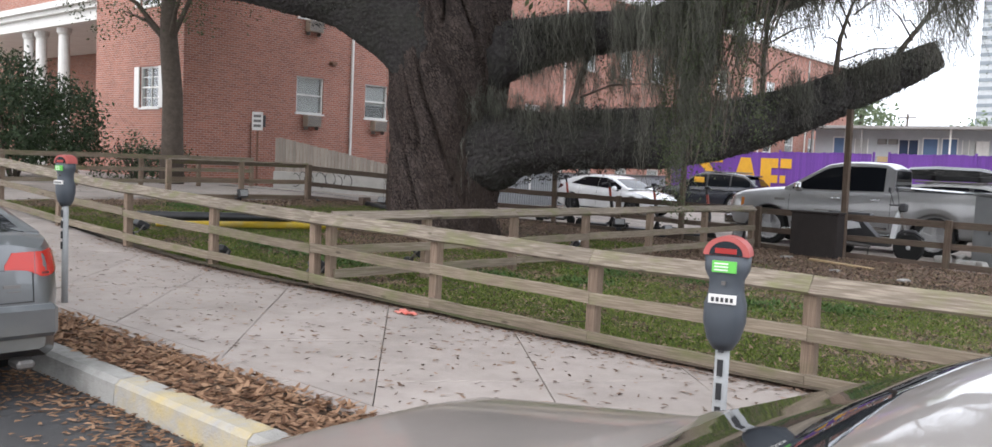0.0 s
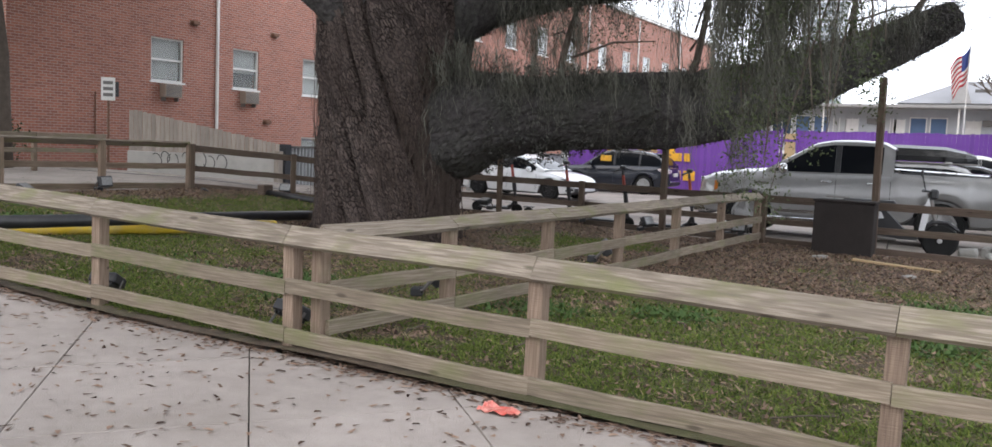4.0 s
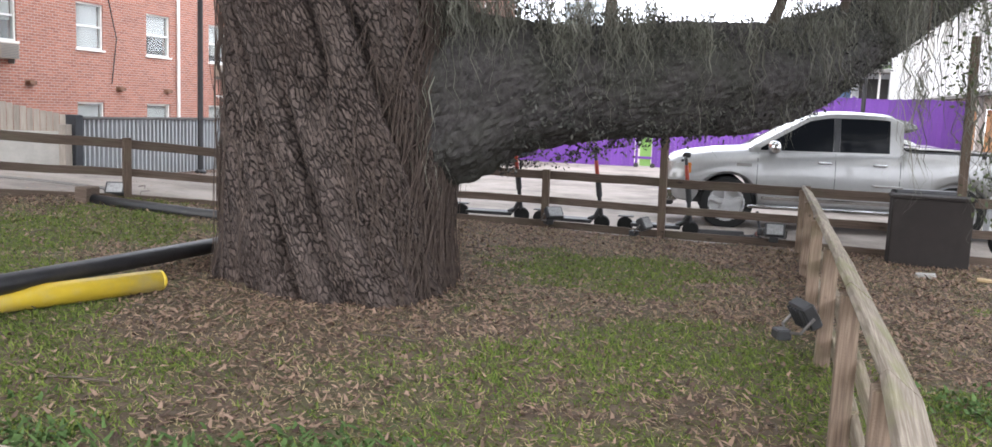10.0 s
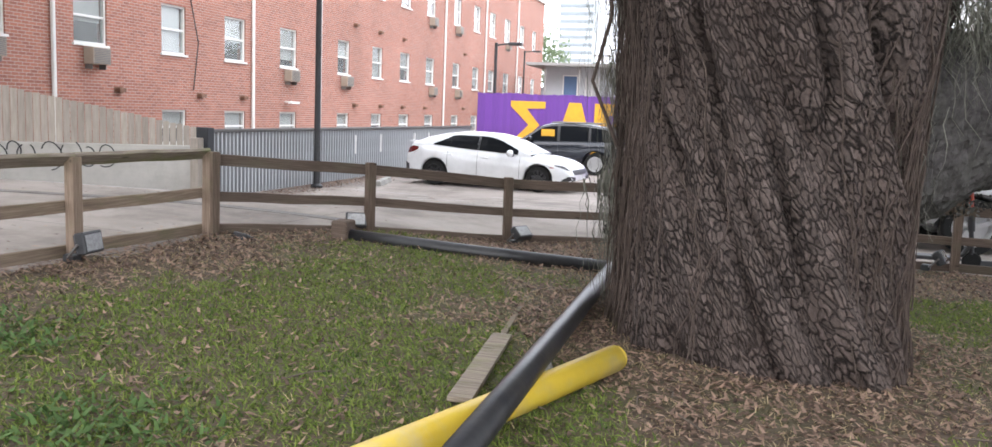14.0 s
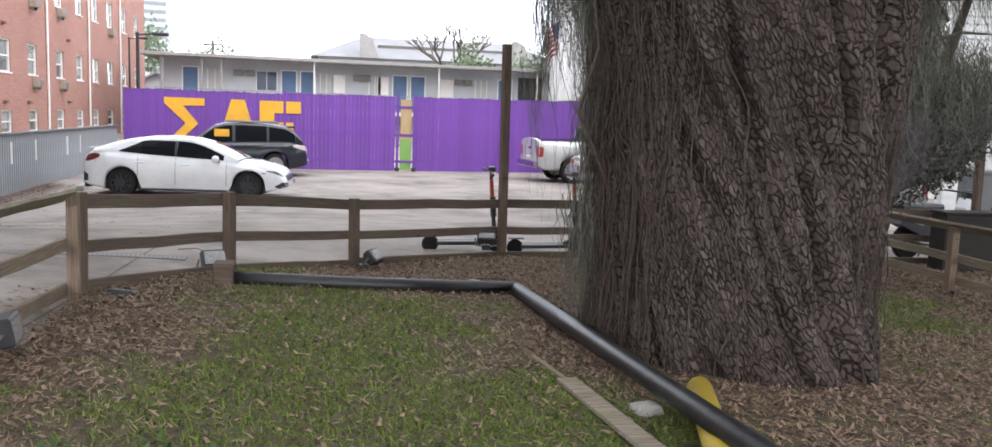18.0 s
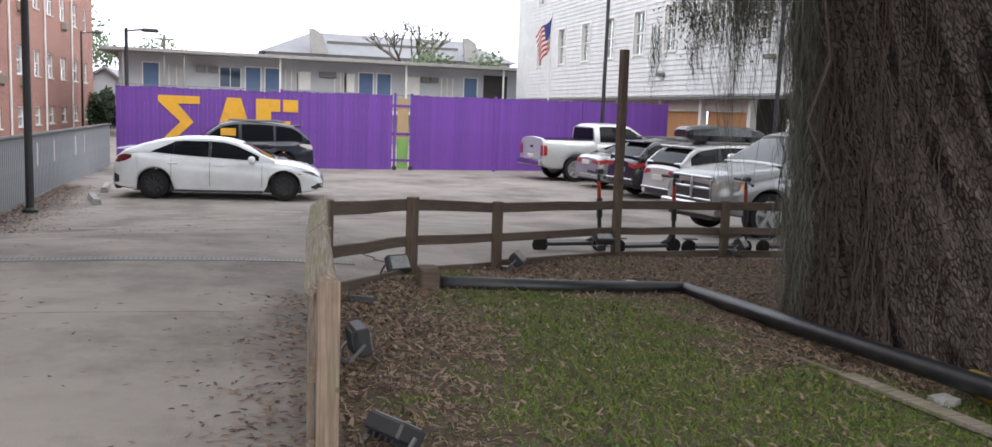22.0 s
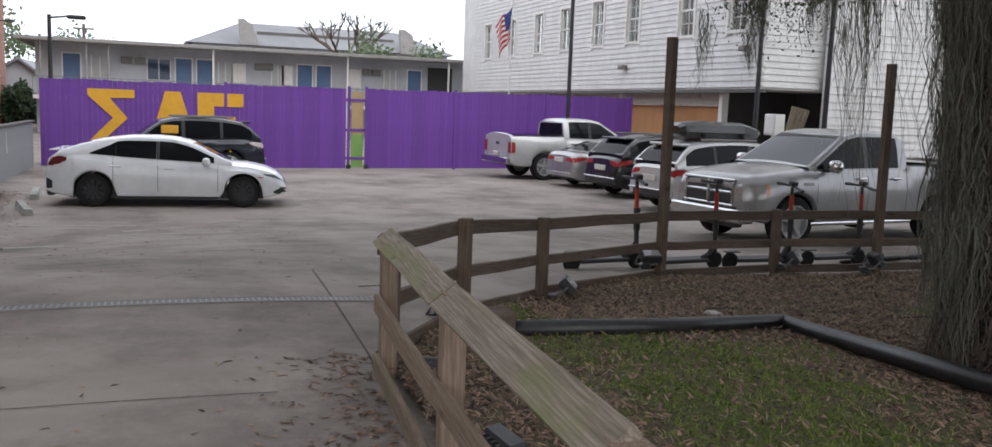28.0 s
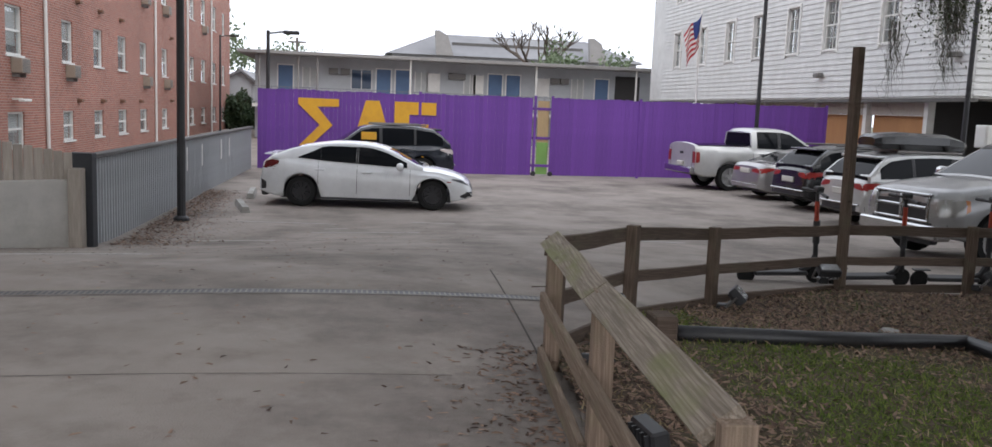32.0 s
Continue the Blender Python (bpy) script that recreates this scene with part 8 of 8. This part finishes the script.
part("side_panel", prism([(-0.8, 0.62), (-0.7, 0.74), (-0.25, 0.68), (-0.2, 0.58), (-0.45, 0.54)], 0.3, "y", -0.15), M_paint_white, mp)
part("seat", box((-0.85, -0.14, 0.76), (-0.05, 0.14, 0.86), None, 0.03), M_black, mp)
part("rear_carrier", box((-1.1, -0.1, 0.86), (-0.75, 0.1, 0.88)), M_iron, mp)
part("handlebar", tube([(0.32, -0.33, 1.05), (0.42, -0.1, 1.04), (0.42, 0.1, 1.04), (0.32, 0.33, 1.05)], 0.016, 6), M_black, mp)
part("headlight", box((0.42, -0.1, 0.92), (0.55, 0.1, 1.08), None, 0.03), M_black, mp)
for s in (-1, 1):
    part("mirror_stalk", tube([(0.36, s * 0.2, 1.05), (0.3, s * 0.3, 1.3)], 0.006, 5), M_black, mp)
    part("mirror", box((0.28, s * 0.3 - 0.06, 1.28), (0.31, s * 0.3 + 0.06, 1.37), None, 0.01), M_black, mp)
part("stand", tube([(-0.1, 0.1, 0.3), (-0.15, 0.24, 0.0)], 0.014, 5), M_iron, mp)
part("exhaust", tube([(0.0, -0.16, 0.25), (-0.5, -0.18, 0.28), (-0.85, -0.18, 0.36)], [0.025, 0.045, 0.045], 8), M_iron, mp)

# ---- metal cabinet, black railings and rubble beside the pickup ----
mc = thing("metal_cabinet", "grey metal electrical cabinet by the black railings", "cabinet", -5.6, 18.6, gz(-5.6, 18.6), -12)
part("body", box((-0.35, -0.3, 0), (0.03, 0.3, 1.3), None, 0.01), M_ac_grey, mc)
part("top", box((-0.38, -0.34, 1.303), (0.38, 0.34, 1.36), None, 0.01), M_ac_grey, mc)
part("door", box((-0.32, -0.316, 0.06), (0.0, -0.303, 1.25)), M_ac_grey, mc)
part("handle", box((-0.06, -0.335, 0.6), (-0.03, -0.318, 0.75)), M_black, mc)
part("side_panel", box((0.035, -0.28, 0.0), (0.38, 0.28, 1.28)), M_black, mc)
ra = thing("black_railing", "black metal railing fence with upright bars", "railing", -5.1, 18.6, gz(-5, 18.6))
for z in (0.12, 1.15):
    part("rail", box((0, -0.015, z), (6, 0.015, z + 0.035)), M_black, ra)
for k in range(44):
    part("bar", box((k * 0.136, -0.008, 0.02), (k * 0.136 + 0.016, 0.008, 1.15)), M_black, ra)
for k, (x, y, sx, sz) in enumerate(((-6.45, 18.3, 0.16, 0.1), (-6.0, 18.15, 0.22, 0.07), (-6.2, 18.6, 0.13, 0.12), (-5.7, 17.9, 0.14, 0.08))):
    t = thing("rubble", "pale broken concrete rubble by the truck", "rubble", x, y, gz(x, y) + sz * 0.5, 40 * k, group="rubble")
    part("lump", lump(sx, sx * 0.6, sz, 5.0 * k), M_kerb, t)
for k, (x, y, rz) in enumerate(((-22.35, 26.0, 12), (-22.45, 28.6, 4))):
    ws_ = thing("wheel_stop", "worn concrete wheel stop at the head of a bay", "wheel stop", x, y, gz(x, y), rz, group="wheel stops")
    part("block", prism([(-0.09, 0), (0.09, 0), (0.06, 0.12), (-0.06, 0.12)], 1.5, "y", -0.75), M_kerb, ws_)
# leaning timber and step stool by the white house
for k in range(4):
    t = thing("leaning_board", "long pale board leaning on the boarded ground floor", "board", -4.9 + 0.15 * k, 27.0 + 0.1 * k, gz(-4.9, 27), 0, group="leaning boards")
    part("board", box((-0.06, -0.02, 0), (0.06, 0.02, 2.6), pose(0, 0, 0, 0, 14 + 2 * k, 0)), M_wood, t)
hb = thing("junction_box", "pale square junction box on the house post", "box", -2.95, 29.4, 1.5)
part("case", box((-0.18, -0.25, 0), (0.18, 0.25, 0.62), None, 0.02), M_white_trim, hb)
part("cover", box((-0.2, -0.2, 0.06), (-0.181, 0.2, 0.56)), M_white_trim, hb)
part("post", box((-0.05, -0.05, -1.7), (0.05, 0.05, 0)), M_white_trim, hb)


# ---- parking meters ----
def meter(x, y, lift=0.0):
    t = thing("parking_meter", "dark grey parking meter with a red dome and green label", "parking meter", x, y, gz(x, y) + lift, 15, group="parking meters")
    part("post", tube([(0, 0, -0.05 - lift), (0, 0, 0.85)], 0.03, 14), M_meter_post, t, smooth_faces=True)
    secs = [(0.84, 0.05, 0.05), (0.9, 0.085, 0.075), (1.0, 0.108, 0.09), (1.1, 0.108, 0.09), (1.17, 0.09, 0.075), (1.24, 0.088, 0.075), (1.3, 0.115, 0.082), (1.38, 0.118, 0.082)]
    bm = bmesh.new()
    rg2 = []
    for z, a, b in secs:
        rg2.append([bm.verts.new((math.copysign(abs(math.cos(k * math.pi / 10)) ** 0.7, math.cos(k * math.pi / 10)) * a, math.copysign(abs(math.sin(k * math.pi / 10)) ** 0.7, math.sin(k * math.pi / 10)) * b, z)) for k in range(20)])
    for a, b in zip(rg2, rg2[1:]):
        for k in range(20):
            bm.faces.new((a[k], a[(k + 1) % 20], b[(k + 1) % 20], b[k]))
    bm.faces.new(rg2[0][::-1]), bm.faces.new(rg2[-1])
    part("housing", bm, M_meter, t, smooth_faces=True)
    arc = [(0.118 * math.cos(math.pi * k / 14), 1.383 + 0.11 * math.sin(math.pi * k / 14)) for k in range(15)]
    part("dome", prism(arc, 0.13, "y", -0.065), M_meter_red, t, "faded red dome")
    inner = [(0.085 * math.cos(math.pi * k / 14), 1.386 + 0.08 * math.sin(math.pi * k / 14)) for k in range(15)]
    part("window", prism(inner, 0.01, "y", -0.077), M_dark_glass, t)
    part("display", box((-0.055, -0.08, 1.395), (0.055, -0.0775, 1.425)), M_tail_red, t)
    part("label", box((-0.062, -0.096, 1.29), (0.062, -0.086, 1.355)), M_green_label, t, "bright green label")
    for k in range(3):
        part("label_line", box((-0.05, -0.0985, 1.30 + 0.018 * k), (0.02, -0.0965, 1.308 + 0.018 * k)), M_white_trim, t)
    part("number_plate", box((-0.07, -0.104, 1.115), (0.07, -0.086, 1.165)), M_white_trim, t, "white number label")
    for k in range(5):
        part("number_bar", box((-0.055 + 0.024 * k, -0.107, 1.125), (-0.04 + 0.024 * k, -0.1045, 1.15)), M_black, t)
    for k in range(5):
        part("post_mark", box((-0.012, -0.04, 0.36 + 0.1 * k), (0.012, -0.0345, 0.43 + 0.1 * k)), M_black, t)
    part("coin_slot", box((-0.01, -0.096, 1.22), (0.01, -0.07, 1.24)), M_iron, t)
    # the head is set down on its post at its true size
    head = Matrix.Translation((0, 0, 0.77)) @ Matrix.Diagonal((0.8, 0.8, 0.73, 1)) @ Matrix.Translation((0, 0, -0.84))
    for ob in t.children:
        if ob.name.split(".")[0] not in ("post", "post_mark"):
            ob.data.transform(head)
    return t


meter(-3.68, 3.6)
meter(-10.5, 3.8, 0.15)

# sign by the driveway
sg = thing("parking_sign", "small white sign on a dark metal post", "sign", -25.6, 16.0, gz(-25.6, 16.0), 35)
part("post", tube([(0, 0.03, 0), (0, 0.03, 2.25)], 0.03, 6), M_rust_brown, sg)
part("plate", box((-0.17, -0.01, 1.72), (0.17, 0.005, 2.29), None, 0.003), M_white_trim, sg)
for k in range(3):
    part("text_bar", box((-0.12, -0.0135, 1.82 + 0.15 * k), (0.12, -0.0105, 1.9 + 0.15 * k)), M_ac_dark, sg)
part("side_plate", box((0.18, -0.01, 1.82), (0.26, 0.005, 2.19)), M_black, sg)

# ---- grass, weeds and fallen leaves ----
def scatter(name, label, category, n, place, shape, material, seed, root=None):
    """Many small blades or leaves: place(rng) gives x, y, weight or None; shape(rng) length, width, how upright."""
    rg_ = np.random.default_rng(seed)
    V, F = [], []
    k = 0
    tries = 0
    while k < n and tries < n * 6:
        tries += 1
        p = place(rg_)
        if p is None:
            continue
        x, y, z = p
        l, w, up = shape(rg_)
        a = rg_.uniform(0, 6.283)
        c, s = math.cos(a), math.sin(a)
        lean = math.sqrt(max(0.0, 1 - up * up))
        b = 4 * k
        V.append((x - s * w, y + c * w, z))
        V.append((x + s * w, y - c * w, z))
        V.append((x + c * l * lean * 0.6 + s * w * 0.8, y + s * l * lean * 0.6 - c * w * 0.8, z + l * up * 0.62))
        V.append((x + c * l * lean, y + s * l * lean, z + l * up * (0.9 if up > 0.3 else 0.3)))
        F.append((b, b + 1, b + 2, b + 3))
        k += 1
    me = bpy.data.meshes.new(name)
    me.from_pydata(V, [], F)
    ob = part(name, me, material)
    return tagged(ob, label, category, kind="stuff")


def green(x, y):
    """How lush the lawn is at a place: bare round the oak and along the back fence."""
    g = 0.72 + 1.05 * noise.noise((x * 0.45, y * 0.45, 2.0)) + 0.8 * noise.noise((x * 1.6, y * 1.6, 5.0)) + 0.55 * noise.noise((x * 5.5, y * 5.5, 9.0))
    # greener by the driveway and behind the oak, straw-dry before it
    g += 0.25 * smooth(13.8, 15.6, -x) + 1.3 * math.exp(-((x + 11.2) / 1.3) ** 2 - ((y - 14.1) / 0.8) ** 2) - 0.45 * math.exp(-((x + 12.0) / 1.6) ** 2 - ((y - 8.6) / 1.3) ** 2)
    g -= 1.1 * smooth(17.3, 18.5, -x) + 0.7 * math.exp(-((x + 16.6) / 1.2) ** 2 - ((y - 13.9) / 0.9) ** 2)
    d = math.hypot(x + 13.7, y - 12.1)
    g -= 1.6 * max(0.0, 1 - (d - 1.0) / 1.7) if d < 2.7 else 0.0
    g -= 1.3 * smooth(12.8, 15.0, y - 0.35 * max(0.0, -14 - x))
    g -= 0.9 * smooth(-10.5, -8.8, x) * smooth(9.8, 12.0, y) * (1 - smooth(-5, -2, x))
    return g


def lawn_z(x, y):
    return gz(x, y) + 0.03 + 0.02 * noise.noise((x * 0.9, y * 0.9, 3.1)) + 0.01 * noise.noise((x * 3.1, y * 3.1, 7.7))


def on_lawn(want):
    def place(r):
        x, y = r.uniform(-19.1, -1.0), 6.35 + 10.3 * r.random() ** 1.25
        if not in_poly(x, y) or math.hypot(x + 13.7, y - 12.1) < 1.0:
            return None
        g = green(x, y)
        if want(g, r):
            return x, y, lawn_z(x, y)
        return None
    return place


scatter("grass", "short patchy green grass", "grass", 220000, on_lawn(lambda g, r: g > r.uniform(0.1, 0.9)), lambda r: (r.uniform(0.025, 0.07), r.uniform(0.0024, 0.005), r.uniform(0.1, 0.9)), M_grass_blade, 11)
scatter("dry_grass", "dry straw-coloured grass", "grass", 95000, on_lawn(lambda g, r: g < r.uniform(0.1, 1.15)), lambda r: (r.uniform(0.025, 0.065), r.uniform(0.0022, 0.0045), r.uniform(0.05, 0.8)), M_dry_blade, 12)
WEEDS = [(-7.3, 10.6), (-8.3, 9.2), (-8.6, 10.3), (-6.3, 11.3), (-11.8, 8.3), (-12.3, 8.0), (-13.3, 7.9), (-11.2, 7.8), (-17.9, 9.2), (-16.5, 8.4), (-6.2, 9.4), (-9.3, 8.6), (-5.4, 9.8)]


def weed_place(r):
    x, y = WEEDS[r.integers(len(WEEDS))]
    x, y = x + r.normal(0, 0.24), y + r.normal(0, 0.2)
    return (x, y, lawn_z(x, y) + r.uniform(0, 0.05)) if in_poly(x, y) else None


scatter("weeds", "low dark green weeds in clumps", "weed", 5200, weed_place, lambda r: (r.uniform(0.03, 0.085), r.uniform(0.008, 0.018), r.uniform(0.2, 0.8)), M_weed, 13)


def litter_place(r):
    x, y = r.uniform(-19.1, 2.0), r.uniform(6.45, 16.7)
    if not in_poly(x, y) or math.hypot(x + 13.7, y - 12.1) < 1.05:
        return None
    g = green(x, y)
    if r.random() < min(1.0, 0.16 + 1.2 * max(0.0, 0.5 - g)):
        return x, y, lawn_z(x, y) + 0.008 + r.uniform(0, 0.015)
    return None


scatter("leaf_litter", "brown fallen oak leaves over bare soil", "leaves", 85000, litter_place, lambda r: (r.uniform(0.03, 0.075), r.uniform(0.007, 0.016), r.uniform(0.0, 0.55)), M_fallen, 14)


def verge_place(r):
    x, y = r.uniform(-16, -1), r.uniform(KERB_Y + 0.02, WALK_Y0 - 0.1)
    return x, y, gz(x, y) - 0.015 + r.uniform(0, 0.025)


scatter("verge_leaves", "deep brown leaf litter along the kerb", "leaves", 9000, verge_place, lambda r: (r.uniform(0.04, 0.1), r.uniform(0.011, 0.022), r.uniform(0.0, 0.45)), M_fallen_bright, 15)


def walk_place(r):
    x = r.uniform(-15, -2)
    y = WALK_Y0 + 2.5 * r.random() if r.random() < 0.4 else WALK_Y1 + 0.08 - abs(r.normal(0, 0.13))
    return x, y, gz(x, y) + 0.008


scatter("pavement_leaves", "scattered fallen leaves on the pavement", "leaves", 4200, walk_place, lambda r: (r.uniform(0.03, 0.08), r.uniform(0.007, 0.015), r.uniform(0.0, 0.25)), M_fallen, 16)


def gutter_place(r):
    x = r.uniform(-14, -2)
    y = KERB_Y - 0.17 - abs(r.normal(0, 0.3))
    return x, y, gz(x, y) - 0.165 + r.uniform(0, 0.012)


scatter("gutter_leaves", "brown leaves drifted into the gutter", "leaves", 3200, gutter_place, lambda r: (r.uniform(0.035, 0.08), r.uniform(0.008, 0.016), r.uniform(0.0, 0.3)), M_fallen_bright, 17)


def drive_place(r):
    if r.random() < 0.36:
        t = r.random()
        y = 8.0 + 5.4 * t
        x = -18.88 - 0.085 * (13.4 - y) - abs(r.normal(0, 0.26))
    elif r.random() < 0.5:
        x, y = -23.3 + abs(r.normal(0, 0.5)), r.uniform(20, 29)
    else:
        x, y = r.uniform(-24, -18), r.uniform(8, 24)
    return (x, y, gz(x, y) + 0.006) if not in_poly(x, y) else None


scatter("driveway_leaves", "scattered leaves and dirt on the driveway", "leaves", 2600, drive_place, lambda r: (r.uniform(0.03, 0.075), r.uniform(0.007, 0.014), r.uniform(0.0, 0.25)), M_fallen, 18)


def fence_place(r):
    y = r.uniform(20.6, 29.5)
    x = -23.55 + abs(r.normal(0, 0.42)) * (1.25 - 0.04 * (y - 20))
    return x, y, gz(x, y) + 0.006 + r.uniform(0, 0.02)


scatter("drifted_leaves", "dirt and brown leaves drifted along the metal fence", "leaves", 3600, fence_place, lambda r: (r.uniform(0.03, 0.085), r.uniform(0.008, 0.018), r.uniform(0.0, 0.4)), M_fallen, 21)
bm = bmesh.new()
rg3 = random.Random(3)
for i in range(70):
    x, y = rg3.uniform(-18.5, -4), rg3.uniform(7, 16)
    if math.hypot(x + 13.7, y - 12.1) < 1.3:
        continue
    a, l = rg3.uniform(0, 6.28), rg3.uniform(0.1, 0.5)
    z = lawn_z(x, y) + 0.015
    add_tube(bm, [(x, y, z), (x + l * 0.5 * math.cos(a + 0.2), y + l * 0.5 * math.sin(a + 0.2), z + 0.03), (x + l * math.cos(a), y + l * math.sin(a), z + 0.01)], 0.005, 4)
tagged(part("fallen_twigs", bm, M_bark_twig), "thin fallen twigs scattered on the lawn", "twigs", kind="stuff")
